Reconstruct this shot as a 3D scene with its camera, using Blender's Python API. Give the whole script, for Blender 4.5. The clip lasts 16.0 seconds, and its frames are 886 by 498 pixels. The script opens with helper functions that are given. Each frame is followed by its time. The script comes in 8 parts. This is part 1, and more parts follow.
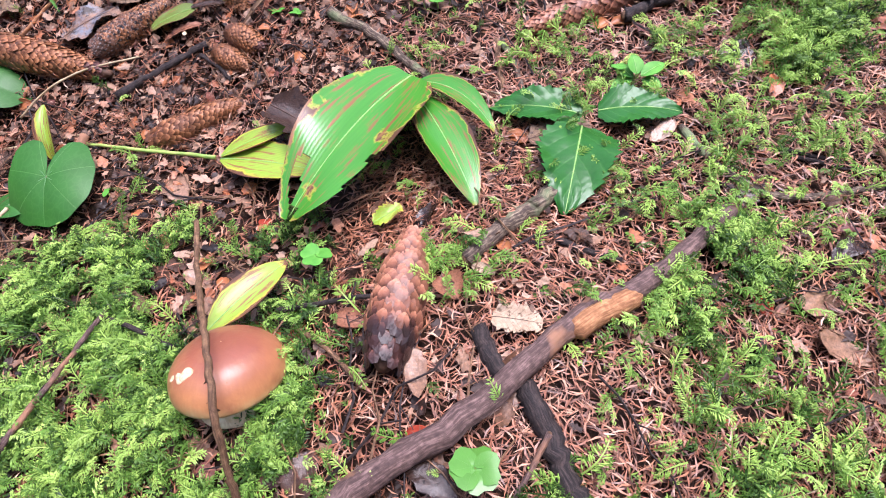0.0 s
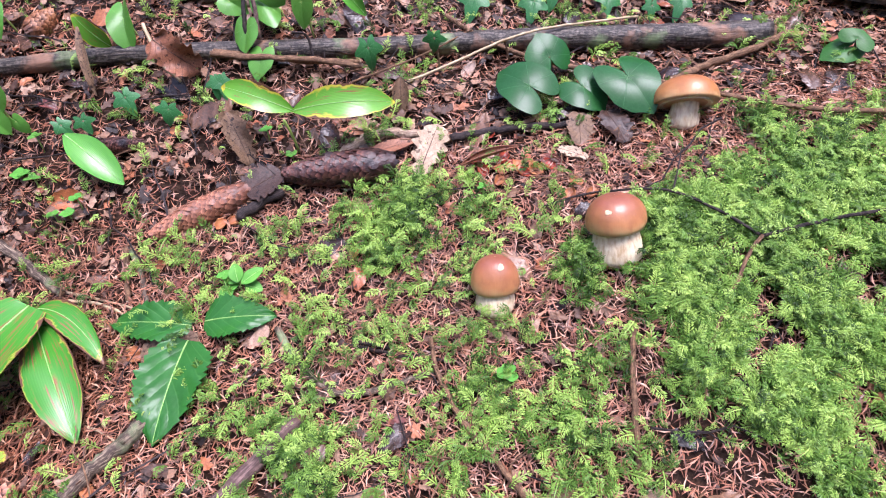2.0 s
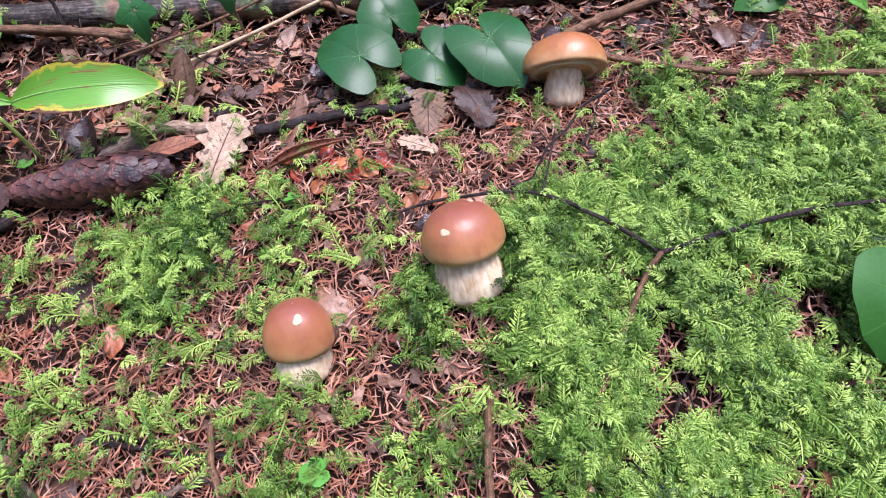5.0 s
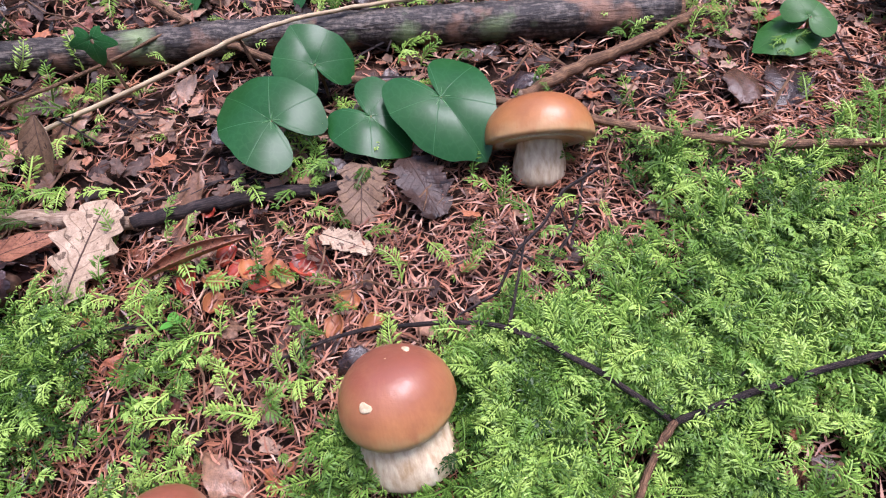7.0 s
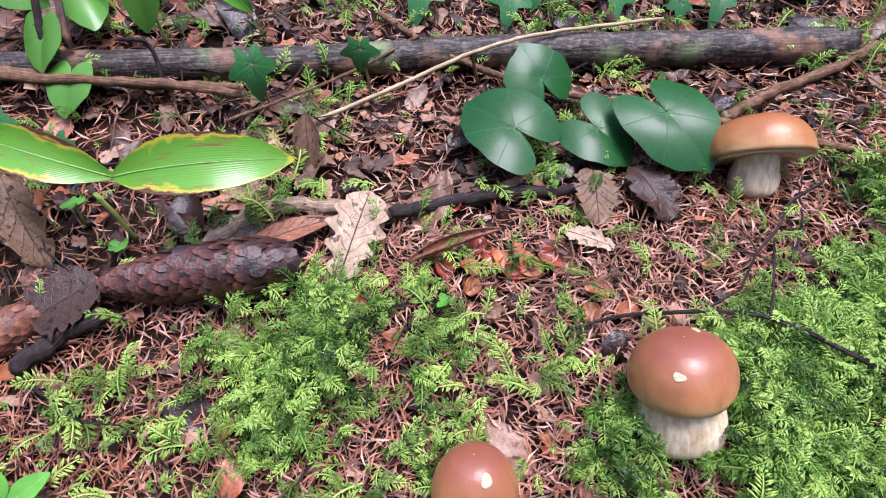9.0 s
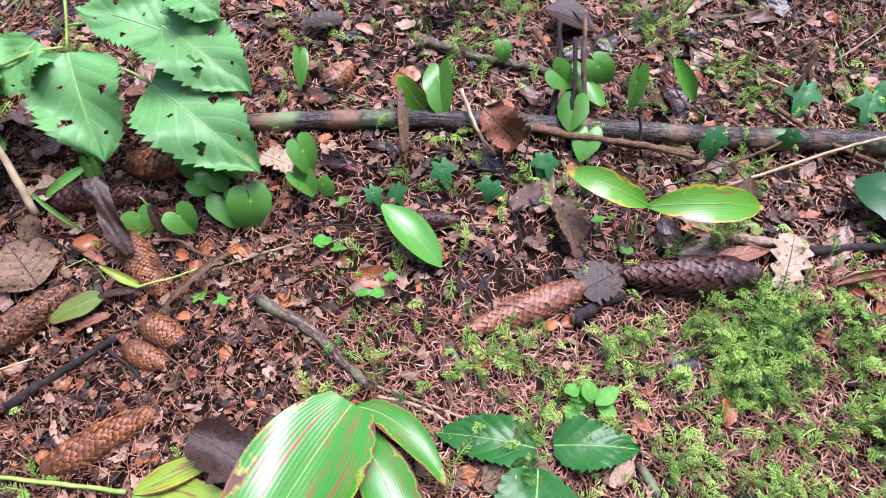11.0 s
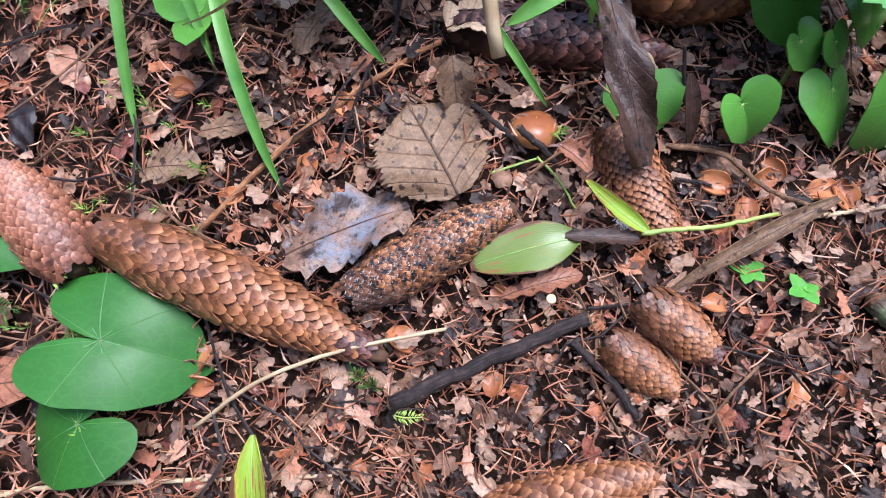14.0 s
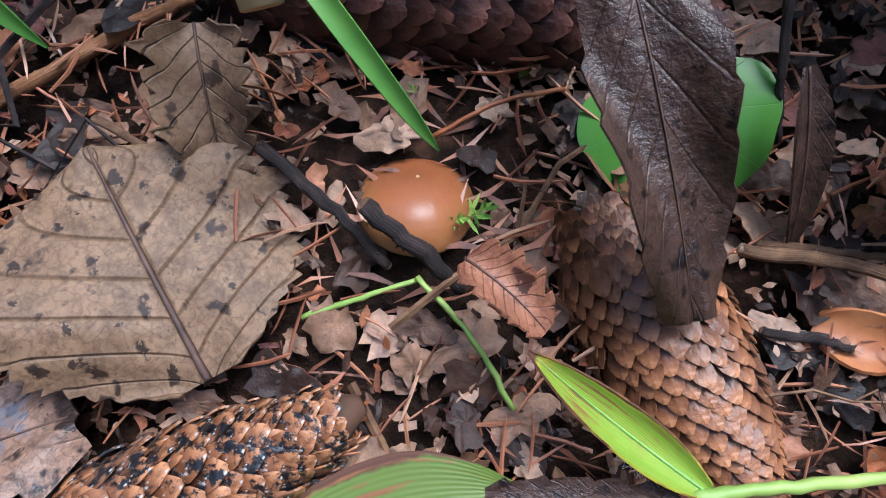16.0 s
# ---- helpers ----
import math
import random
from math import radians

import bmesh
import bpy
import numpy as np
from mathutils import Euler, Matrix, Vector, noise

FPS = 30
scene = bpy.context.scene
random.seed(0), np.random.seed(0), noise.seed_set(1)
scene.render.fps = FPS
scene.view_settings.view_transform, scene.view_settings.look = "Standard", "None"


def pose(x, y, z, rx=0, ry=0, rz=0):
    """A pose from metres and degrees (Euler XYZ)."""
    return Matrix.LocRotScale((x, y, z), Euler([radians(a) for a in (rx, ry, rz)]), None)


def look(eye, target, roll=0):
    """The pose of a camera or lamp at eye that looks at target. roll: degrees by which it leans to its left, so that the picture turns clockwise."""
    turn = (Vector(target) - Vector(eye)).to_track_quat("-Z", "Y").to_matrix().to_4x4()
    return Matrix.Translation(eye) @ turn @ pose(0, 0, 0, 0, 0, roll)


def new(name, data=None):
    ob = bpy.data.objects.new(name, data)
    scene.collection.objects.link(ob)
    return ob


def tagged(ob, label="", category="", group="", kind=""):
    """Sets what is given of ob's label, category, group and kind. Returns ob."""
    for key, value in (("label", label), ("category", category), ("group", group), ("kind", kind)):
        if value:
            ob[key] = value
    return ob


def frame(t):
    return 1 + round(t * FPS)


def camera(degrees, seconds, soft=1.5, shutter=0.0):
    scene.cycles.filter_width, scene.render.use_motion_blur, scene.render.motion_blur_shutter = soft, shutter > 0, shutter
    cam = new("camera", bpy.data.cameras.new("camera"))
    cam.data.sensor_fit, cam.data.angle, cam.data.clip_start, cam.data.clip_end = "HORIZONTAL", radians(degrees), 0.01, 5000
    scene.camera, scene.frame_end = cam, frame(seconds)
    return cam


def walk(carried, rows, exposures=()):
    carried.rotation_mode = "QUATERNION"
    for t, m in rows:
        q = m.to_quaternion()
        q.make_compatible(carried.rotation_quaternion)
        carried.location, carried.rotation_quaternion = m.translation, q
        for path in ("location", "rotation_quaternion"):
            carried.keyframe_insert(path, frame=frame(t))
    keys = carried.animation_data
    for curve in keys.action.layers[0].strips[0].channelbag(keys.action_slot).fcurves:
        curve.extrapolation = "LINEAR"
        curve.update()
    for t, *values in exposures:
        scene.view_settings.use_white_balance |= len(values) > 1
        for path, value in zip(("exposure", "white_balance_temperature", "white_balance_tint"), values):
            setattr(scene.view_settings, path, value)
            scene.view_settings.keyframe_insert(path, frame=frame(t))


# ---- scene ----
EXPOSURES = ((0.0, 1.72, 5850, 23), (3.5, 1.74, 5700, 27), (6.0, 1.38, 5800, 27), (9.0, 1.46, 5750, 23), (10.0, 1.62, 5650, 22), (12.5, 1.58, 5700, 22), (14.5, 1.66, 5400, 12), (15.2, 1.42, 5250, 10), (16.0, 1.3, 5350, 8))
# ---- camera ----
cam = camera(76.20, 16.0, soft=1.1)
walk(cam, [
    (0.0, look((0.0002, 0.0004, 0.2562), (-0.0212, 0.3696, -0.0803), -2.99)),
    (0.5, look((0.0547, 0.0188, 0.3053), (0.0541, 0.3931, -0.0261), -3.74)),
    (1.0, look((0.1325, 0.0382, 0.3573), (0.1531, 0.4104, 0.0240), -3.80)),
    (1.5, look((0.2245, 0.0518, 0.3957), (0.2613, 0.4165, 0.0558), -3.45)),
    (2.0, look((0.2898, 0.0609, 0.4163), (0.3377, 0.4221, 0.0739), -3.43)),
    (2.5, look((0.3287, 0.0652, 0.4288), (0.3856, 0.4264, 0.0877), -3.63)),
    (3.0, look((0.3580, 0.0621, 0.4285), (0.4221, 0.4249, 0.0904), -3.91)),
    (3.5, look((0.3756, 0.0577, 0.4316), (0.4467, 0.4222, 0.0968), -4.04)),
    (3.7, look((0.3791, 0.0581, 0.4344), (0.4531, 0.4230, 0.1007), -3.98)),
    (5.8, look((0.4472, 0.2458, 0.2836), (0.5337, 0.5782, -0.0798), -1.81)),
    (6.0, look((0.4535, 0.2547, 0.2862), (0.5411, 0.5868, -0.0772), -1.76)),
    (6.5, look((0.4793, 0.2749, 0.3088), (0.5665, 0.6105, -0.0514), -2.27)),
    (7.0, look((0.4810, 0.2834, 0.3123), (0.5730, 0.6216, -0.0443), -2.24)),
    (7.5, look((0.4667, 0.2812, 0.3087), (0.5620, 0.6227, -0.0438), -2.14)),
    (8.0, look((0.4417, 0.2811, 0.3059), (0.5374, 0.6249, -0.0444), -1.80)),
    (8.5, look((0.4004, 0.2819, 0.3113), (0.4936, 0.6272, -0.0382), -1.08)),
    (9.0, look((0.3342, 0.2869, 0.3285), (0.4257, 0.6379, -0.0156), 0.03)),
    (9.5, look((0.2595, 0.2742, 0.3554), (0.3473, 0.6342, 0.0197), 1.10)),
    (10.0, look((0.1671, 0.2450, 0.3681), (0.2445, 0.6222, 0.0492), 1.24)),
    (10.2, look((0.1313, 0.2368, 0.3751), (0.2054, 0.6177, 0.0598), 1.40)),
    (12.3, look((-0.1557, 0.1197, 0.4792), (-0.2077, 0.4987, 0.1572), -0.60)),
    (12.5, look((-0.1710, 0.1143, 0.4707), (-0.2297, 0.4921, 0.1485), -0.41)),
    (13.0, look((-0.2255, 0.1975, 0.4033), (-0.2810, 0.5608, 0.0643), 1.05)),
    (13.5, look((-0.2862, 0.3411, 0.3099), (-0.3268, 0.6786, -0.0568), 2.99)),
    (14.0, look((-0.3138, 0.3967, 0.2576), (-0.3497, 0.7197, -0.1224), 3.76)),
    (14.5, look((-0.3065, 0.4417, 0.2313), (-0.3314, 0.7645, -0.1498), 5.00)),
    (15.0, look((-0.2934, 0.5031, 0.1938), (-0.3160, 0.8401, -0.1749), 5.16)),
    (15.5, look((-0.2885, 0.5325, 0.1749), (-0.3066, 0.8761, -0.1879), 5.73)),
    (16.0, look((-0.2865, 0.5452, 0.1625), (-0.3055, 0.8887, -0.2004), 5.66)),
], EXPOSURES)

# the lie of the forest floor
GROUND_A, GROUND_B, GROUND_C = 0.0734, 0.4521, 0.0284
BUMPS = (
    (-0.45, 0.20, 0.20, 0.20, -0.0009),
    (-0.45, 0.45, 0.20, 0.20, -0.0319),
    (-0.45, 0.70, 0.20, 0.20, 0.0250),
    (-0.20, 0.20, 0.20, 0.20, 0.0169),
    (-0.20, 0.45, 0.20, 0.20, -0.0415),
    (-0.20, 0.70, 0.20, 0.20, 0.0049),
    (0.05, 0.20, 0.20, 0.20, 0.0447),
    (0.05, 0.45, 0.20, 0.20, -0.0233),
    (0.05, 0.70, 0.20, 0.20, 0.0050),
    (0.30, 0.20, 0.20, 0.20, -0.0133),
    (0.30, 0.45, 0.20, 0.20, -0.0159),
    (0.30, 0.70, 0.20, 0.20, -0.0107),
    (0.55, 0.20, 0.20, 0.20, 0.0108),
    (0.55, 0.45, 0.20, 0.20, 0.0176),
    (0.55, 0.70, 0.20, 0.20, -0.0410),
    (0.80, 0.20, 0.20, 0.20, 0.0383),
    (0.80, 0.45, 0.20, 0.20, 0.0141),
    (0.80, 0.70, 0.20, 0.20, -0.0340),
)

# ---- light: an overcast sky over the wood ----
world = bpy.data.worlds.new("sky")
scene.world = world
world.use_nodes = True
wt = world.node_tree
sky = wt.nodes.new("ShaderNodeTexSky")
sky.sky_type, sky.sun_disc = "NISHITA", False
sky.sun_elevation, sky.sun_rotation = radians(79), radians(111)
sky.dust_density, sky.air_density = 3.0, 1.0
wt.links.new(sky.outputs[0], wt.nodes["Background"].inputs[0])
wt.nodes["Background"].inputs[1].default_value = 0.126
sun_data = bpy.data.lights.new("sun", "SUN")
sun_data.energy, sun_data.angle, sun_data.color = 1.5, radians(27), (1.0, 0.97, 0.93)
sun = new("sun", sun_data)
sun.matrix_basis = look((0.75, 0.15, 3.6), (0.1, 0.4, 0))

# ---------------------------------------------------------------- helpers
TAU = 2 * math.pi
rng = np.random.default_rng(7)


def ease(d):
    """Straight near the place, levelling out far from it."""
    over = np.maximum(np.abs(d) - 0.8, 0)
    return np.sign(d) * (np.minimum(np.abs(d), 0.8) + over / (1 + over))


def G(x, y):
    """Height of the forest floor."""
    x, y = np.asarray(x, float), np.asarray(y, float)
    z = GROUND_C + GROUND_A * ease(x) + GROUND_B * ease(y - 0.45)
    for bx, by, sx, sy, h in BUMPS:
        z = z + h * np.exp(-((x - bx) / sx) ** 2 - ((y - by) / sy) ** 2)
    return z


def gn(x, y):
    """Upward normal of the forest floor."""
    e = 0.01
    return Vector((float(G(x - e, y) - G(x + e, y)), float(G(x, y - e) - G(x, y + e)), 2 * e)).normalized()


def part(name, bm, material, parent, label="", smooth=True):
    """Link a bmesh as one mesh object under a thing or a part."""
    me = bpy.data.meshes.new(name)
    bm.to_mesh(me)
    bm.free()
    ob = new(name, me)
    if material:
        me.materials.append(material)
    for p in me.polygons:
        p.use_smooth = smooth
    if parent:
        ob.parent = parent
    if label:
        ob["label"] = label
    return ob


def thing(name, m, label, category, group="", kind=""):
    ob = new(name)
    ob.empty_display_size = 0.02
    ob.matrix_basis = m
    return tagged(ob, label, category, group, kind)


def frame_at(x, y, lift=0.0, heading=0.0, pitch=0.0, roll=0.0, upright=0.0):
    """A pose on the floor: local y runs along the heading (degrees from +x), z along the floor's normal."""
    n = gn(x, y).lerp(Vector((0, 0, 1)), upright).normalized()
    a = radians(heading)
    d = Vector((math.cos(a), math.sin(a), 0))
    d = (d - n * d.dot(n)).normalized()
    s = d.cross(n)
    m = Matrix((s, d, n)).transposed().to_4x4()
    p = Vector((x, y, float(G(x, y)))) + n * lift
    return Matrix.Translation(p) @ m @ pose(0, 0, 0, pitch, roll, 0)


def sheet(bm, P, U, thick, holes=()):
    """A thin two-sided shell over a grid of points P[i][j] with coordinates U[i][j]."""
    uv = bm.loops.layers.uv.verify()
    n, k = len(P), len(P[0])
    nor = [[None] * k for _ in range(n)]
    for i in range(n):
        for j in range(k):
            a = P[min(i + 1, n - 1)][j] - P[max(i - 1, 0)][j]
            b = P[i][min(j + 1, k - 1)] - P[i][max(j - 1, 0)]
            c = b.cross(a)
            nor[i][j] = c.normalized() if c.length > 1e-12 else Vector((0, 0, 1))
    top = [[bm.verts.new(P[i][j]) for j in range(k)] for i in range(n)]
    low = [[bm.verts.new(P[i][j] - nor[i][j] * thick) for j in range(k)] for i in range(n)]

    def face(vs, us):
        try:
            f = bm.faces.new(vs)
        except ValueError:
            return
        for l, u in zip(f.loops, us):
            l[uv].uv = u

    for i in range(n - 1):
        for j in range(k - 1):
            q = ((i, j), (i, j + 1), (i + 1, j + 1), (i + 1, j))
            cu, cv = (U[i][j][0] + U[i + 1][j + 1][0]) / 2, (U[i][j][1] + U[i + 1][j + 1][1]) / 2
            if any(((cu - a) / c) ** 2 + ((cv - b) / d) ** 2 < 1 for a, b, c, d in holes):
                continue
            face([top[a][b] for a, b in q], [U[a][b] for a, b in q])
            face([low[a][b] for a, b in reversed(q)], [U[a][b] for a, b in reversed(q)])
    rim = [(0, j) for j in range(k)] + [(i, k - 1) for i in range(1, n)] + [(n - 1, j) for j in range(k - 2, -1, -1)] + [(i, 0) for i in range(n - 2, 0, -1)]
    edge = [(bm.verts.new(top[a][b].co), bm.verts.new(low[a][b].co), U[a][b]) for a, b in rim]
    for p, q in zip(edge, edge[1:] + edge[:1]):
        face([p[0], p[1], q[1], q[0]], [p[2], p[2], q[2], q[2]])


def blade_bm(L, W, widths, nu=22, nv=8, arch=0.0, fold=0.0, cup=0.0, twist=0.0, ripple=0.0, tooth=0.0, teeth=0, sway=0.0, seed=0, thick=0.0004, notch=0.0, quilt=0.0, sides=8, holes=()):
    """A long leaf: base at the origin, along +y, upper side +z. widths: half width (of W/2) at even steps along it.
    arch: degrees it bends down over its length; fold: degrees each half is raised; teeth: a serrated margin;
    quilt: the surface bulges between its side veins; holes: (u, v, ru, rv) eaten out of it."""
    r = random.Random(seed)
    ph = r.random() * TAU
    bm = bmesh.new()
    P, U = [], []
    y = z = 0.0
    fine = np.interp(np.linspace(0, 1, 73), np.linspace(0, 1, len(widths)), widths)
    tap = max(1, 36 // len(widths))
    pad = np.concatenate([2 * fine[0] - fine[tap:0:-1], fine, 2 * fine[-1] - fine[-2:-2 - tap:-1]])
    widths = np.maximum(0.01, np.convolve(pad, np.ones(2 * tap + 1) / (2 * tap + 1), "valid"))
    ws = np.linspace(0, 1, len(widths))
    for i in range(nu + 1):
        u = i / nu
        a = radians(arch) * (u - 0.35) * 1.0
        if i:
            y += L / nu * math.cos(a)
            z -= L / nu * math.sin(a)
        w = float(np.interp(u, ws, widths)) * W / 2
        row, uvr = [], []
        for j in range(nv + 1):
            v = 2 * j / nv - 1
            ww = w
            if teeth and abs(v) > 0.99:
                q = u * teeth + 0.35 * math.sin(5 * u + ph + v)
                ww = w * (1 + tooth * (1 - (q % 1.0)) * (0.6 + 0.8 * abs(math.sin(2.3 * math.floor(q) + ph))))
            f = radians(fold) * abs(v)
            px = v * ww * math.cos(f) + sway * L * u * u
            pz = z + abs(v) * ww * math.sin(f) - cup * W * (v * v) * u + ripple * W * math.sin(ph + 9 * u + 2.2 * v) * abs(v)
            if quilt:
                pz += quilt * W * abs(math.cos(math.pi * (u * sides - 2.1 * abs(v)))) * min(1.0, 4 * u, 4 * (1 - u)) * min(1.0, 3 * abs(v))
            tw = radians(twist) * u
            qx = px * math.cos(tw) - (pz - z) * math.sin(tw)
            qz = z + px * math.sin(tw) + (pz - z) * math.cos(tw)
            row.append(Vector((qx, y + (notch * L * (abs(v) ** 1.5) * (-1) * (1 - u) ** 2), qz)))
            uvr.append((u, j / nv))
        P.append(row)
        U.append(uvr)
    sheet(bm, P, U, thick, holes)
    return bm


def polar_bm(R, radii, nr=6, na=48, dome=0.0, wave=0.0, tipdown=0.0, fold=0.0, seed=0, thick=0.0005, split=4.0):
    """A round, heart or lobed leaf: stalk joins at the origin, tip towards +y. radii: distance from the stalk at even angles from the
    tip (0) to the back (180 degrees), as parts of R."""
    r = random.Random(seed)
    ph, p2 = r.random() * TAU, r.random() * TAU
    bm = bmesh.new()
    xs = np.linspace(0, 180, len(radii))
    P, U = [], []
    for j in range(na + 1):
        th = -180 + split + (360 - 2 * split) * j / na
        rad = float(np.interp(abs(th), xs, radii)) * R * (1 + 0.03 * math.sin(2 * radians(th) + ph) + 0.02 * math.sin(5 * radians(th) + p2) + 0.012 * math.sin(11 * radians(th) + ph))
        row, uvr = [], []
        for i in range(nr + 1):
            s = (i / nr) ** 0.8
            x, y = rad * s * math.sin(radians(th)), rad * s * math.cos(radians(th))
            q = math.hypot(x, y) / R
            z = -dome * R * q * q + wave * R * math.sin(2 * radians(th) + p2) * q * q - tipdown * R * max(0, y / R) ** 2 + abs(x) * fold
            row.append(Vector((x, y, z)))
            uvr.append((0.5 + 0.5 * x / R, 0.5 + 0.5 * y / R))
        P.append(row)
        U.append(uvr)
    sheet(bm, P, U, thick)
    return bm


HEART = (0.95, 0.9, 0.87, 0.86, 0.86, 0.87, 0.88, 0.89, 0.9, 0.91, 0.92, 0.92, 0.9, 0.86, 0.76, 0.55, 0.25, 0.04)
KIDNEY = (0.80, 0.82, 0.85, 0.9, 0.95, 1.0, 1.02, 1.02, 1.0, 0.98, 0.97, 0.96, 0.95, 0.92, 0.86, 0.72, 0.4, 0.06)
POINTED = (1.0, 0.9, 0.83, 0.79, 0.76, 0.74, 0.73, 0.72, 0.71, 0.69, 0.66, 0.6, 0.5, 0.36, 0.2, 0.1)
ROUNDED = (0.96, 0.9, 0.86, 0.83, 0.8, 0.78, 0.76, 0.75, 0.74, 0.73, 0.72, 0.7, 0.66, 0.6, 0.5, 0.36)
LEAFLET = (1.0, 0.86, 0.7, 0.58, 0.5, 0.44, 0.38, 0.32, 0.26, 0.2, 0.15, 0.11, 0.08, 0.05)
IVY = (1.0, 0.86, 0.70, 0.57, 0.50, 0.54, 0.66, 0.84, 0.74, 0.58, 0.47, 0.44, 0.50, 0.60, 0.52, 0.40, 0.26, 0.10)
CLOVER = (0.86, 0.95, 1.0, 0.96, 0.86, 0.72, 0.58, 0.44, 0.34, 0.26, 0.2, 0.15, 0.1, 0.05)


def tube_bm(bm, pts, radii, sides=8, rough=0.12, seed=0, cap=True):
    """A rod swept along points, uneven in thickness."""
    r = random.Random(seed)
    uv = bm.loops.layers.uv.verify()
    pts = [Vector(p) for p in pts]
    rings = []
    up = Vector((0.13, 0.2, 1)).normalized()
    run = 0.0
    runs = []
    for i, p in enumerate(pts):
        d = (pts[min(i + 1, len(pts) - 1)] - pts[max(i - 1, 0)]).normalized()
        a = d.cross(up)
        a = a.normalized() if a.length > 1e-3 else d.orthogonal().normalized()
        b = a.cross(d)
        rad = radii[i]
        if i:
            run += (p - pts[i - 1]).length
        runs.append(run)
        rings.append([bm.verts.new(p + (a * math.cos(TAU * k / sides) + b * math.sin(TAU * k / sides)) * rad * (1 + rough * (r.random() * 2 - 1))) for k in range(sides)])
    for i in range(len(rings) - 1):
        for k in range(sides):
            f = bm.faces.new((rings[i][k], rings[i][(k + 1) % sides], rings[i + 1][(k + 1) % sides], rings[i + 1][k]))
            for l, (q, w) in zip(f.loops, ((i, k), (i, k + 1), (i + 1, k + 1), (i + 1, k))):
                l[uv].uv = (w / sides, runs[q] * 10)
    if cap:
        bm.faces.new(list(reversed(rings[0])))
        bm.faces.new(rings[-1])
    return bm


def smooth_path(pts, n=6, wob=0.0, seed=0):
    """Catmull-Rom through points, with a little wobble."""
    r = random.Random(seed)
    P = [Vector(p) for p in pts]
    P = [P[0] * 2 - P[1]] + P + [P[-1] * 2 - P[-2]]
    out = []
    for i in range(1, len(P) - 2):
        for k in range(n):
            t = k / n
            a, b, c, d = P[i - 1], P[i], P[i + 1], P[i + 2]
            q = 0.5 * ((2 * b) + (c - a) * t + (2 * a - 5 * b + 4 * c - d) * t * t + (3 * b - a - 3 * c + d) * t ** 3)
            out.append(q + Vector([wob * (r.random() * 2 - 1) for _ in range(3)]))
    out.append(P[-2])
    return out


def on_floor(points):
    """(x, y, lift) to places over the floor."""
    return [Vector((x, y, float(G(x, y)) + h)) for x, y, h in points]


def lathe_bm(profile, sides=40, wob=0.0, seed=0):
    """A turned form from (radius, height) pairs, slightly out of round."""
    r = random.Random(seed)
    ph, p2 = r.random() * TAU, r.random() * TAU
    bm = bmesh.new()
    uv = bm.loops.layers.uv.verify()
    rings, n = [], len(profile)
    for i, (rad, z) in enumerate(profile):
        ring = []
        for k in range(sides):
            a = TAU * k / sides
            q = rad * (1 + wob * (math.sin(2 * a + ph) * 0.6 + math.sin(3 * a + p2 + 4 * z / 0.05) * 0.4))
            ring.append(bm.verts.new((q * math.cos(a), q * math.sin(a), z)))
        rings.append(ring)
    for i in range(n - 1):
        for k in range(sides):
            f = bm.faces.new((rings[i][k], rings[i][(k + 1) % sides], rings[i + 1][(k + 1) % sides], rings[i + 1][k]))
            for l, (q, w) in zip(f.loops, ((i, k), (i, k + 1), (i + 1, k + 1), (i + 1, k))):
                l[uv].uv = (w / sides, q / (n - 1))
    for ring, flip in ((rings[0], True), (rings[-1], False)):
        try:
            bm.faces.new(list(reversed(ring)) if flip else ring)
        except ValueError:
            pass
    bmesh.ops.recalc_face_normals(bm, faces=bm.faces)
    return bm


def scatter_mesh(name, templates, places, mats, label, category, smooth=False):
    """One mesh out of many small copies: places are rows of (x, y, z, 3x3 matrix, template index)."""
    V, F, off = [], [], 0
    for pos, mat, k in places:
        tv, tf = templates[k]
        V.append(tv @ mat.T + pos)
        F.append(tf + off)
        off += len(tv)
    verts = np.concatenate(V)
    faces = np.concatenate(F)
    me = bpy.data.meshes.new(name)
    me.vertices.add(len(verts))
    me.vertices.foreach_set("co", verts.astype(np.float32).ravel())
    me.loops.add(faces.size)
    me.loops.foreach_set("vertex_index", faces.astype(np.int32).ravel())
    me.polygons.add(len(faces))
    me.polygons.foreach_set("loop_start", np.arange(0, faces.size, 3, dtype=np.int32))
    me.polygons.foreach_set("use_smooth", np.full(len(faces), smooth))
    me.update(calc_edges=True)
    me.validate()
    ob = new(name, me)
    me.materials.append(mats)
    return tagged(ob, label, category, kind="stuff")


def rot3(heading, pitch=0.0, roll=0.0, scale=1.0, normal=None):
    """3x3 turn: local y along the heading, tilted by pitch, laid on a surface with the given normal."""
    m = Euler((pitch, roll, 0)).to_matrix()
    n = normal or Vector((0, 0, 1))
    d = Vector((math.cos(heading), math.sin(heading), 0))
    d = (d - n * d.dot(n)).normalized()
    b = Matrix((d.cross(n), d, n)).transposed()
    return np.array(b @ m) * scale

# ---- materials ----
def mat(name, rough=0.7, spec=0.4, sss=0.0):
    m = bpy.data.materials.new(name)
    m.use_nodes = True
    nt = m.node_tree
    b = nt.nodes["Principled BSDF"]
    b.inputs["Roughness"].default_value = rough
    b.inputs["Specular IOR Level"].default_value = spec
    return m, nt, b


def N(nt, kind, **kw):
    n = nt.nodes.new("ShaderNode" + kind)
    for k, v in kw.items():
        if k in n.inputs:
            n.inputs[k].default_value = v
        elif k == "op":
            n.operation = v
        elif k == "blend":
            n.blend_type = v
    return n


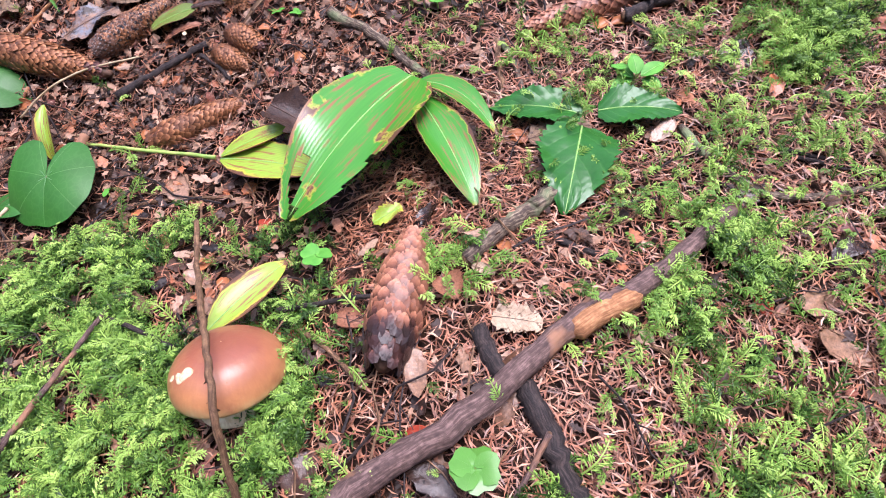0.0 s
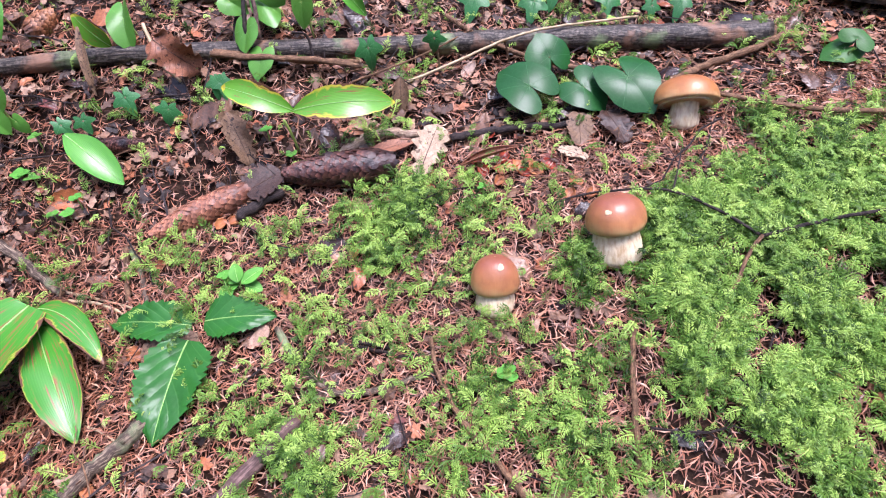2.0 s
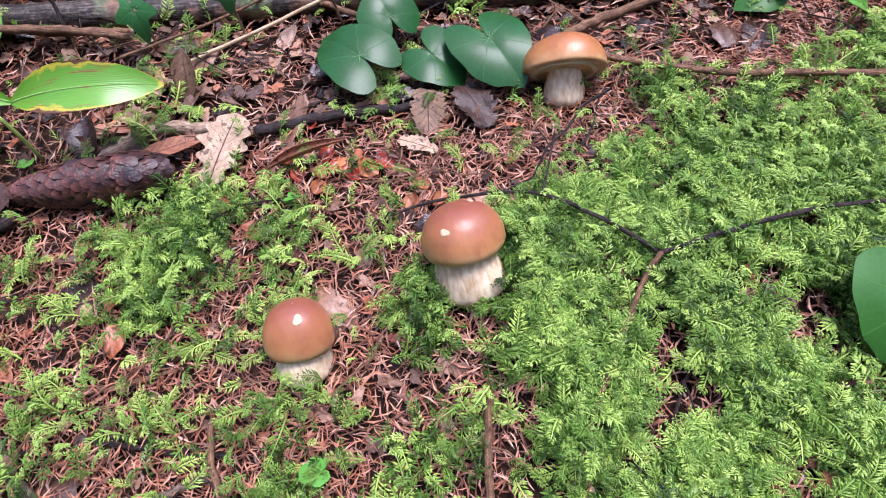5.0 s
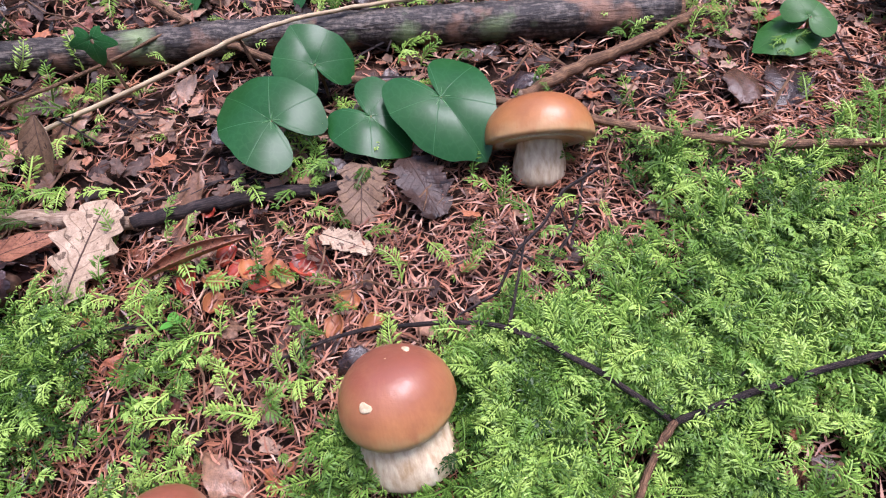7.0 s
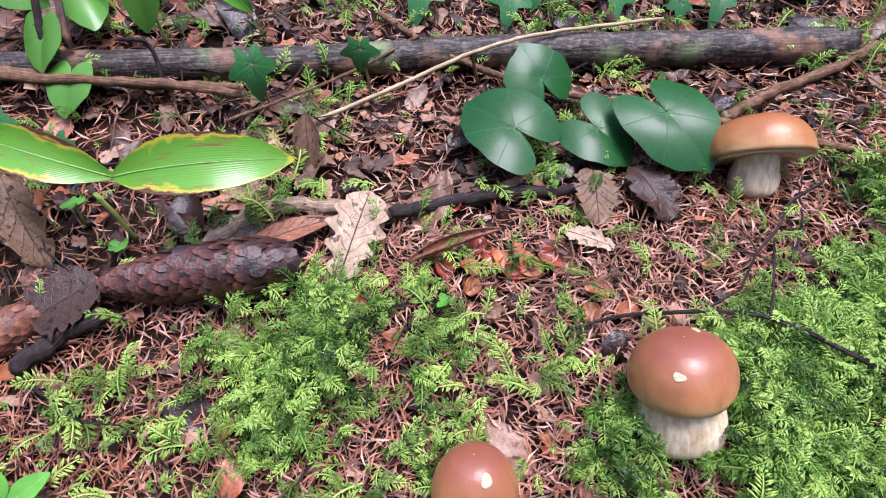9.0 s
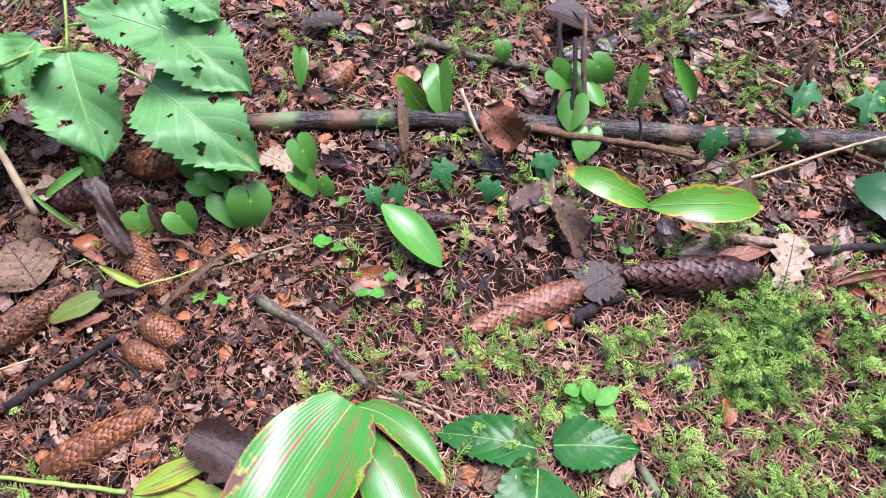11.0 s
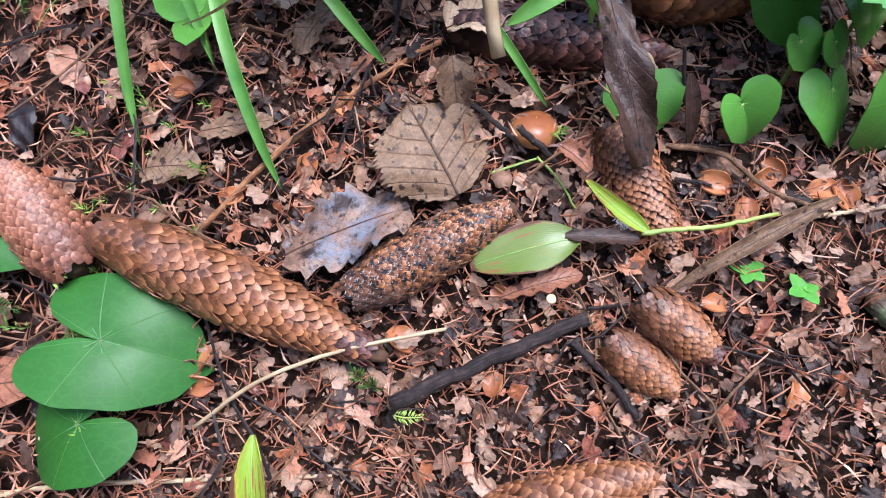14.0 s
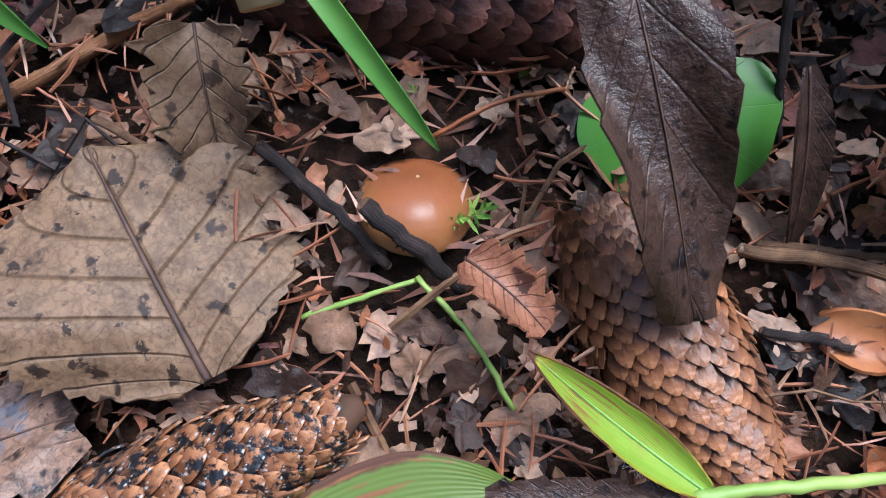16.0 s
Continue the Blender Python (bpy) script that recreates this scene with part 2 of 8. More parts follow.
def link(nt, a, b):
    nt.links.new(a, b)


def ramp(nt, fac, stops):
    r = nt.nodes.new("ShaderNodeValToRGB")
    el = r.color_ramp.elements
    while len(el) < len(stops):
        el.new(0.5)
    for e, (p, c) in zip(el, stops):
        e.position, e.color = p, (*c, 1)
    nt.links.new(fac, r.inputs[0])
    return r.outputs[0]


def noise_tex(nt, scale, detail=4.0, vec=None, rough=0.55):
    n = N(nt, "TexNoise", Scale=scale, Detail=detail, Roughness=rough)
    if vec is None:
        vec = nt.nodes.new("ShaderNodeTexCoord").outputs["Object"]
    nt.links.new(vec, n.inputs["Vector"])
    return n.outputs["Fac"]


def mix(nt, fac, a, b, blend="MIX"):
    m = nt.nodes.new("ShaderNodeMix")
    m.data_type, m.blend_type = "RGBA", blend
    for sock, v in ((m.inputs[0], fac), (m.inputs[6], a), (m.inputs[7], b)):
        if isinstance(v, (int, float)):
            sock.default_value = v
        elif isinstance(v, tuple):
            sock.default_value = (*v, 1)
        else:
            nt.links.new(v, sock)
    return m.outputs[2]


def calc(nt, op, a, b=0.0, c=None, clamp=False):
    m = nt.nodes.new("ShaderNodeMath")
    m.operation, m.use_clamp = op, clamp
    for sock, v in zip(m.inputs, (a, b, c)):
        if v is None:
            continue
        if isinstance(v, (int, float)):
            sock.default_value = v
        else:
            nt.links.new(v, sock)
    return m.outputs[0]


def bump(nt, b, height, strength=0.4, dist=0.002):
    n = N(nt, "Bump", Strength=strength, Distance=dist)
    nt.links.new(height, n.inputs["Height"])
    nt.links.new(n.outputs[0], b.inputs["Normal"])


def world_pos(nt):
    return nt.nodes.new("ShaderNodeNewGeometry").outputs["Position"]


def island(nt):
    return nt.nodes.new("ShaderNodeNewGeometry").outputs["Random Per Island"]


def each(nt):
    return nt.nodes.new("ShaderNodeObjectInfo").outputs["Random"]


def uvs(nt):
    n = nt.nodes.new("ShaderNodeSeparateXYZ")
    nt.links.new(nt.nodes.new("ShaderNodeTexCoord").outputs["UV"], n.inputs[0])
    return n.outputs[0], n.outputs[1]


def through_light(nt, b, colour, amount):
    """Some light passes through a leaf."""
    b.inputs["Subsurface Weight"].default_value = 0.0
    t = N(nt, "BsdfTranslucent")
    if isinstance(colour, tuple):
        t.inputs[0].default_value = (*colour, 1)
    else:
        nt.links.new(colour, t.inputs[0])
    mx = N(nt, "MixShader")
    mx.inputs[0].default_value = amount
    nt.links.new(b.outputs[0], mx.inputs[1])
    nt.links.new(t.outputs[0], mx.inputs[2])
    nt.links.new(mx.outputs[0], nt.nodes["Material Output"].inputs[0])


def soil_material():
    m, nt, b = mat("soil", 0.85, 0.12)
    p = world_pos(nt)
    a = noise_tex(nt, 9, 5, p)
    f = noise_tex(nt, 120, 6, p, 0.7)
    v = N(nt, "TexVoronoi", Scale=160.0)
    link(nt, p, v.inputs["Vector"])
    base = ramp(nt, f, ((0.3, (0.008, 0.005, 0.0035)), (0.5, (0.026, 0.014, 0.009)), (0.66, (0.085, 0.042, 0.024)), (0.82, (0.2, 0.11, 0.065))))
    c = mix(nt, calc(nt, "MULTIPLY", a, 0.6), base, (0.02, 0.011, 0.007))
    link(nt, c, b.inputs["Base Color"])
    bump(nt, b, calc(nt, "ADD", f, v.outputs[0]), 0.9, 0.004)
    return m


def needle_material():
    m, nt, b = mat("needle", 0.4, 0.45)
    r = island(nt)
    c = ramp(nt, r, ((0.0, (0.028, 0.011, 0.007)), (0.24, (0.12, 0.04, 0.02)), (0.52, (0.33, 0.118, 0.06)), (0.84, (0.52, 0.225, 0.12)), (1.0, (0.66, 0.43, 0.28))))
    c = mix(nt, 0.35, c, ramp(nt, noise_tex(nt, 300, 3, world_pos(nt)), ((0.3, (0.07, 0.026, 0.015)), (0.7, (0.5, 0.2, 0.105)))))
    link(nt, c, b.inputs["Base Color"])
    return m


def moss_material(name, lo, mid, hi, rough=0.45):
    m, nt, b = mat(name, rough, 0.3)
    r = island(nt)
    patch = noise_tex(nt, 14, 3, world_pos(nt))
    k = calc(nt, "ADD", calc(nt, "MULTIPLY", r, 0.85), calc(nt, "MULTIPLY", calc(nt, "SUBTRACT", patch, 0.33), 0.9))
    c = ramp(nt, k, ((0.1, lo), (0.5, mid), (0.95, hi)))
    link(nt, c, b.inputs["Base Color"])
    through_light(nt, b, c, 0.12)
    return m


def litter_material(name, rough, spec):
    m, nt, b = mat(name, rough, spec)
    r = island(nt)
    c = ramp(nt, r, ((0.0, (0.016, 0.01, 0.008)), (0.25, (0.06, 0.034, 0.024)), (0.48, (0.2, 0.125, 0.082)), (0.66, (0.38, 0.255, 0.17)), (0.82, (0.56, 0.45, 0.34)), (0.91, (0.5, 0.2, 0.085)), (1.0, (0.2, 0.08, 0.07))))
    n = noise_tex(nt, 420, 5, world_pos(nt), 0.7)
    c = mix(nt, 0.65, c, ramp(nt, n, ((0.3, (0.05, 0.025, 0.02)), (0.7, (0.5, 0.33, 0.24)))), "OVERLAY")
    link(nt, c, b.inputs["Base Color"])
    bump(nt, b, n, 0.5, 0.001)
    return m


def lily_material(name, green, deep, edge=0.2, spots=0.6, yellow=0.3, rough=0.24):
    """Broad ribbed leaf: fine ribs along it, browned and yellowed margin, rusty streaks."""
    m, nt, b = mat(name, rough, 0.35)
    u, v = uvs(nt)
    rib = calc(nt, "SINE", calc(nt, "MULTIPLY", v, 150.0))
    av = calc(nt, "ABSOLUTE", calc(nt, "SUBTRACT", calc(nt, "MULTIPLY", v, 2.0), 1.0))
    p = nt.nodes.new("ShaderNodeTexCoord")
    mp = N(nt, "Mapping")
    mp.inputs["Scale"].default_value = (2.0, 11.0, 1.0)
    link(nt, p.outputs["UV"], mp.inputs[0])
    off = N(nt, "VectorMath", op="ADD")
    link(nt, mp.outputs[0], off.inputs[0])
    seed = N(nt, "CombineXYZ")
    link(nt, calc(nt, "MULTIPLY", each(nt), 50.0), seed.inputs[0])
    link(nt, seed.outputs[0], off.inputs[1])
    streak = noise_tex(nt, 1.5, 4, off.outputs[0])
    big = noise_tex(nt, 34, 5, p.outputs["Object"])
    g = mix(nt, streak, deep, green)
    g = mix(nt, calc(nt, "MULTIPLY", rib, 0.06, clamp=True), g, tuple(min(1, 1.5 * q) for q in green))
    tip = calc(nt, "POWER", u, 6.0)
    d = calc(nt, "ADD", calc(nt, "MAXIMUM", calc(nt, "POWER", av, 3.5), tip), calc(nt, "MULTIPLY", calc(nt, "SUBTRACT", big, 0.52), 3.2))
    ye = calc(nt, "SMOOTH_MIN", 1.0, calc(nt, "MULTIPLY", calc(nt, "SUBTRACT", d, 1.0 - yellow), 5.0, clamp=True), 0.05)
    c = mix(nt, ye, g, (0.55, 0.5, 0.05))
    br = calc(nt, "MULTIPLY", calc(nt, "SUBTRACT", d, 1.0 - edge), 7.0, clamp=True)
    c = mix(nt, br, c, (0.13, 0.055, 0.03))
    sp = calc(nt, "MULTIPLY", calc(nt, "SUBTRACT", streak, 0.74 - spots * 0.32), 12.0, clamp=True)
    c = mix(nt, calc(nt, "MULTIPLY", sp, calc(nt, "MULTIPLY", calc(nt, "SUBTRACT", big, 0.4), 9.0, clamp=True)), c, (0.28, 0.12, 0.045))
    link(nt, c, b.inputs["Base Color"])
    b.inputs["Coat Weight"].default_value = 0.3
    b.inputs["Coat Roughness"].default_value = 0.18
    b.inputs["Coat IOR"].default_value = 1.55
    link(nt, calc(nt, "ADD", rough, calc(nt, "MULTIPLY", br, 0.3)), b.inputs["Roughness"])
    bump(nt, b, calc(nt, "ADD", calc(nt, "MULTIPLY", rib, 0.3), calc(nt, "MULTIPLY", big, 1.5)), 0.22, 0.0007)
    through_light(nt, b, c, 0.18)
    return m


def veined_material(name, green, vein, rough=0.3, radial=True, sides=7, blotch=(0.3, 0.2, 0.05), spots=0.0, vein_amount=0.5, coat=0.12):
    """A net-veined leaf: veins run out from the stalk (radial) or from a midrib."""
    m, nt, b = mat(name, rough, 0.3)
    u, v = uvs(nt)
    tc = nt.nodes.new("ShaderNodeTexCoord")
    if radial:
        x = calc(nt, "SUBTRACT", u, 0.5)
        y = calc(nt, "SUBTRACT", v, 0.5)
        ang = calc(nt, "ARCTAN2", x, y)
        rad = calc(nt, "SQRT", calc(nt, "ADD", calc(nt, "MULTIPLY", x, x), calc(nt, "MULTIPLY", y, y)))
        w = calc(nt, "ABSOLUTE", calc(nt, "SINE", calc(nt, "MULTIPLY", ang, sides / 2)))
        line = calc(nt, "MULTIPLY", w, rad)
        main = calc(nt, "SUBTRACT", 1.0, calc(nt, "MULTIPLY", line, 75.0), clamp=True)
    else:
        av = calc(nt, "ABSOLUTE", calc(nt, "SUBTRACT", v, 0.5))
        mid = calc(nt, "SUBTRACT", 1.0, calc(nt, "MULTIPLY", av, 26.0), clamp=True)
        s = calc(nt, "SUBTRACT", calc(nt, "MULTIPLY", u, float(sides)), calc(nt, "MULTIPLY", av, 4.2))
        fr = calc(nt, "ABSOLUTE", calc(nt, "SUBTRACT", calc(nt, "FRACT", s), 0.5))
        side = calc(nt, "SUBTRACT", 1.0, calc(nt, "MULTIPLY", fr, 9.0), clamp=True)
        main = calc(nt, "MAXIMUM", mid, calc(nt, "MULTIPLY", side, 0.7))
    vo = N(nt, "TexVoronoi", Scale=13.0 if radial else 22.0)
    vo.feature = "DISTANCE_TO_EDGE"
    wv = N(nt, "TexNoise", Scale=9.0, Detail=3.0)
    link(nt, tc.outputs["UV"], wv.inputs["Vector"])
    wm = N(nt, "VectorMath", op="SCALE")
    link(nt, wv.outputs["Color"], wm.inputs[0])
    wm.inputs["Scale"].default_value = 0.14
    wa = N(nt, "VectorMath", op="ADD")
    link(nt, tc.outputs["UV"], wa.inputs[0])
    link(nt, wm.outputs[0], wa.inputs[1])
    link(nt, wa.outputs[0], vo.inputs["Vector"])
    net = calc(nt, "SUBTRACT", 1.0, calc(nt, "MULTIPLY", vo.outputs[0], 9.0), clamp=True)
    n = noise_tex(nt, 40, 4, tc.outputs["Object"])
    veins = calc(nt, "MAXIMUM", calc(nt, "MULTIPLY", main, 0.8), calc(nt, "MULTIPLY", net, 0.12))
    g = mix(nt, n, tuple(0.6 * q for q in green), tuple(1.35 * q for q in green))
    g = mix(nt, calc(nt, "MULTIPLY", each(nt), 0.35), g, tuple(0.55 * q for q in green))
    c = mix(nt, calc(nt, "MULTIPLY", veins, vein_amount), g, vein)
    if spots:
        s2 = noise_tex(nt, 90, 3, tc.outputs["Object"])
        c = mix(nt, calc(nt, "MULTIPLY", calc(nt, "SUBTRACT", s2, 1.0 - spots), 12.0, clamp=True), c, blotch)
    link(nt, c, b.inputs["Base Color"])
    b.inputs["Coat Weight"].default_value = coat
    b.inputs["Coat Roughness"].default_value = rough * 0.8
    link(nt, calc(nt, "ADD", rough, calc(nt, "MULTIPLY", n, 0.15)), b.inputs["Roughness"])
    bump(nt, b, calc(nt, "SUBTRACT", calc(nt, "MULTIPLY", n, 0.7), calc(nt, "MULTIPLY", main, 0.6)), 0.35, 0.001)
    through_light(nt, b, c, 0.26)
    return m


def bark_material(name, dark, light, scale=60.0, rough=0.75, moss=0.0, peel=None):
    m, nt, b = mat(name, rough, 0.35)
    tc = nt.nodes.new("ShaderNodeTexCoord")
    mp = N(nt, "Mapping")
    mp.inputs["Scale"].default_value = (6.0, 1.0, 1.0)
    link(nt, tc.outputs["UV"], mp.inputs[0])
    a = noise_tex(nt, 6, 6, mp.outputs[0], 0.65)
    f = noise_tex(nt, scale * 4, 4, tc.outputs["Object"])
    k = calc(nt, "ADD", calc(nt, "MULTIPLY", a, 0.65), calc(nt, "MULTIPLY", f, 0.35))
    c = ramp(nt, k, ((0.33, tuple(0.5 * q for q in dark)), (0.48, dark), (0.62, light), (0.75, tuple(min(1, 1.4 * q) for q in light))))
    if peel:
        q = noise_tex(nt, 22, 4, tc.outputs["Object"])
        c = mix(nt, calc(nt, "MULTIPLY", calc(nt, "SUBTRACT", q, 0.56), 12.0, clamp=True), c, peel)
    if moss:
        q = noise_tex(nt, 18, 5, tc.outputs["Object"])
        c = mix(nt, calc(nt, "MULTIPLY", calc(nt, "SUBTRACT", q, 1.0 - moss), 9.0, clamp=True), c, (0.2, 0.26, 0.12))
    link(nt, c, b.inputs["Base Color"])
    bump(nt, b, k, 0.7, 0.0025)
    return m


def calc_vec(nt, vec):
    """Coordinates shaken by noise, so that blots come out ragged."""
    n = N(nt, "TexNoise", Scale=240.0, Detail=3.0)
    link(nt, vec, n.inputs["Vector"])
    s = N(nt, "VectorMath", op="SCALE")
    link(nt, n.outputs["Color"], s.inputs[0])
    s.inputs["Scale"].default_value = 0.008
    a = N(nt, "VectorMath", op="ADD")
    link(nt, vec, a.inputs[0])
    link(nt, s.outputs[0], a.inputs[1])
    return a.outputs[0]


def dead_leaf_material(name, dark, light, rough=0.6, sides=8, vein=0.55, wrinkle=0.6, mould=None):
    m, nt, b = mat(name, rough, 0.4)
    u, v = uvs(nt)
    tc = nt.nodes.new("ShaderNodeTexCoord")
    av = calc(nt, "ABSOLUTE", calc(nt, "SUBTRACT", v, 0.5))
    mid = calc(nt, "SUBTRACT", 1.0, calc(nt, "MULTIPLY", av, 45.0), clamp=True)
    s = calc(nt, "SUBTRACT", calc(nt, "MULTIPLY", u, float(sides)), calc(nt, "MULTIPLY", av, 3.6))
    fr = calc(nt, "ABSOLUTE", calc(nt, "SUBTRACT", calc(nt, "FRACT", s), 0.5))
    side = calc(nt, "SUBTRACT", 1.0, calc(nt, "MULTIPLY", fr, 15.0), clamp=True)
    veins = calc(nt, "MAXIMUM", mid, calc(nt, "MULTIPLY", side, 0.8))
    n = noise_tex(nt, 90, 6, tc.outputs["Object"], 0.7)
    f = noise_tex(nt, 500, 4, tc.outputs["Object"], 0.7)
    c = ramp(nt, calc(nt, "ADD", calc(nt, "MULTIPLY", n, 0.6), calc(nt, "MULTIPLY", f, 0.4)), ((0.34, dark), (0.44, tuple((p + q) / 2 for p, q in zip(dark, light))), (0.53, light)))
    big = noise_tex(nt, 75, 5, tc.outputs["Object"], 0.65)
    c = mix(nt, calc(nt, "MULTIPLY", calc(nt, "SUBTRACT", big, 0.46), 3.2, clamp=True), c, tuple(0.55 * p + 0.25 * q for p, q in zip(dark, light)))
    vd = N(nt, "TexVoronoi", Scale=190.0)
    vd.inputs["Randomness"].default_value = 1.0
    link(nt, calc_vec(nt, tc.outputs["Object"]), vd.inputs["Vector"])
    blot = calc(nt, "MULTIPLY", calc(nt, "SUBTRACT", 0.36, vd.outputs[0]), 8.0, clamp=True)
    c = mix(nt, calc(nt, "MULTIPLY", blot, calc(nt, "GREATER_THAN", n, 0.5)), c, tuple(0.35 * q for q in dark))
    ve = N(nt, "TexVoronoi", Scale=330.0)
    ve.feature = "DISTANCE_TO_EDGE"
    link(nt, calc_vec(nt, tc.outputs["Object"]), ve.inputs["Vector"])
    net = calc(nt, "SUBTRACT", 1.0, calc(nt, "MULTIPLY", ve.outputs[0], 9.0), clamp=True)
    c = mix(nt, calc(nt, "MULTIPLY", net, 0.4), c, tuple(0.8 * q for q in dark))
    c = mix(nt, calc(nt, "MULTIPLY", calc(nt, "SUBTRACT", f, 0.57), 6.0, clamp=True), c, tuple(0.5 * q for q in dark))
    c = mix(nt, calc(nt, "MULTIPLY", each(nt), 0.3), c, dark)
    c = mix(nt, calc(nt, "MULTIPLY", veins, vein), c, tuple(0.5 * q for q in dark))
    if mould:
        patch = noise_tex(nt, 34, 4, tc.outputs["Object"], 0.6)
        fuzz = calc(nt, "ADD", patch, calc(nt, "MULTIPLY", f, 0.35))
        c = mix(nt, calc(nt, "MULTIPLY", calc(nt, "SUBTRACT", fuzz, 0.66), 9.0, clamp=True), c, mould)
        c = mix(nt, calc(nt, "MULTIPLY", calc(nt, "SUBTRACT", big, 0.54), 12.0, clamp=True), c, tuple(0.5 * q for q in dark))
    link(nt, c, b.inputs["Base Color"])
    bump(nt, b, calc(nt, "SUBTRACT", calc(nt, "MULTIPLY", n, wrinkle), calc(nt, "MULTIPLY", veins, 1.0 if wrinkle < 1 else 0.3)), 0.6, 0.001)
    through_light(nt, b, c, 0.08)
    return m


def cap_material(name, centre, rim, streaks=0.26):
    """Boletus cap: chestnut, paler at the rim, moist."""
    m, nt, b = mat(name, 0.4, 0.42)
    u, v = uvs(nt)
    tc = nt.nodes.new("ShaderNodeTexCoord")
    n = noise_tex(nt, 30, 5, tc.outputs["Object"])
    f = noise_tex(nt, 160, 4, tc.outputs["Object"])
    mp = N(nt, "Mapping")
    mp.inputs["Scale"].default_value = (40.0, 1.2, 1.0)
    link(nt, tc.outputs["UV"], mp.inputs[0])
    st = noise_tex(nt, 3, 3, mp.outputs[0])
    k = calc(nt, "ADD", v, calc(nt, "MULTIPLY", calc(nt, "SUBTRACT", n, 0.5), 0.5))
    k = calc(nt, "ADD", k, calc(nt, "MULTIPLY", calc(nt, "SUBTRACT", st, 0.5), streaks))
    c = ramp(nt, k, ((0.0, (0.72, 0.56, 0.34)), (0.1, (0.6, 0.36, 0.16)), (0.24, rim), (0.45, tuple(0.5 * (p + q) for p, q in zip(centre, rim))), (0.72, centre), (1.0, tuple(0.85 * q for q in centre))))
    c = mix(nt, calc(nt, "MULTIPLY", f, 0.35), c, (0.12, 0.04, 0.02))
    w = noise_tex(nt, 75, 3, tc.outputs["Object"])
    c = mix(nt, calc(nt, "MULTIPLY", calc(nt, "SUBTRACT", w, 0.54), 4.0, clamp=True), c, tuple(0.55 * p + 0.3 * q for p, q in zip(centre, rim)))
    link(nt, c, b.inputs["Base Color"])
    link(nt, calc(nt, "ADD", 0.19, calc(nt, "MULTIPLY", f, 0.3)), b.inputs["Roughness"])
    b.inputs["Subsurface Weight"].default_value = 0.08
    b.inputs["Subsurface Radius"].default_value = (0.006, 0.003, 0.0015)
    bump(nt, b, calc(nt, "ADD", n, calc(nt, "MULTIPLY", f, 0.5)), 0.35, 0.002)
    return m


def plain(name, lo, hi, scale=120.0, rough=0.6, spec=0.4, strength=0.3, stretch=None, rnd=0.0):
    m, nt, b = mat(name, rough, spec)
    tc = nt.nodes.new("ShaderNodeTexCoord")
    vec = tc.outputs["Object"]
    if stretch:
        mp = N(nt, "Mapping")
        mp.inputs["Scale"].default_value = stretch
        link(nt, vec, mp.inputs[0])
        vec = mp.outputs[0]
    n = noise_tex(nt, scale, 5, vec)
    c = ramp(nt, n, ((0.32, lo), (0.66, hi)))
    if rnd:
        c = mix(nt, calc(nt, "MULTIPLY", each(nt), rnd), c, tuple(0.35 * q for q in lo))
    link(nt, c, b.inputs["Base Color"])
    bump(nt, b, n, strength, 0.0012)
    return m


def scale_material(name, lo, hi, dark, mould=0.0):
    """Cone scale: warm brown, crevice shade painted in at its root, paler towards its free edge, each one different."""
    m, nt, b = mat(name, 0.4, 0.4)
    tc = nt.nodes.new("ShaderNodeTexCoord")
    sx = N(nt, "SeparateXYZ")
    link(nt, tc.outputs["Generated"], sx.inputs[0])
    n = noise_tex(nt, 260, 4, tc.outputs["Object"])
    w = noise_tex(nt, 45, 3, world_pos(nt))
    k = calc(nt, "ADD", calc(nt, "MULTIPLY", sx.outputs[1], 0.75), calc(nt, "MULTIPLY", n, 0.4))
    # the near-black low end paints the shade in crevices between scales
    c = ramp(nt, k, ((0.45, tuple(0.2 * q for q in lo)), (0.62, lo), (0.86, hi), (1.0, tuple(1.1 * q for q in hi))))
    c = mix(nt, calc(nt, "MULTIPLY", each(nt), 0.6), c, lo)
    c = mix(nt, calc(nt, "MULTIPLY", calc(nt, "SUBTRACT", n, 0.5), 6.0, clamp=True), c, tuple(0.45 * q for q in lo))
    c = mix(nt, calc(nt, "MULTIPLY", calc(nt, "SUBTRACT", w, 0.5), 5.0, clamp=True), c, dark)
    if mould:
        q = noise_tex(nt, 330, 4, world_pos(nt), 0.7)
        c = mix(nt, calc(nt, "MULTIPLY", calc(nt, "SUBTRACT", q, 0.62 - mould * 0.12), 14.0, clamp=True), c, (0.012, 0.012, 0.014))
        g = noise_tex(nt, 420, 3, tc.outputs["Object"], 0.6)
        c = mix(nt, calc(nt, "MULTIPLY", calc(nt, "SUBTRACT", g, 0.66 - mould * 0.1), 14.0, clamp=True), c, (0.42, 0.4, 0.38))
    link(nt, c, b.inputs["Base Color"])
    bump(nt, b, n, 0.7, 0.0012)
    return m


M_SOIL = soil_material()
M_NEEDLE = needle_material()
M_MOSS = moss_material("moss", (0.018, 0.052, 0.006), (0.15, 0.288, 0.042), (0.395, 0.57, 0.115))
M_MOSS_COAT = moss_material("stump_moss", (0.02, 0.04, 0.01), (0.08, 0.13, 0.03), (0.22, 0.3, 0.08))
# older, darker moss; below the fronds its dark green also paints gap shade
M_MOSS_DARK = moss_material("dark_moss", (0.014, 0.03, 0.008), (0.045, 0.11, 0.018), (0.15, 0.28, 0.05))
M_LITTER = litter_material("litter", 0.5, 0.35)
M_LITTER_WET = litter_material("wet_litter", 0.27, 0.5)
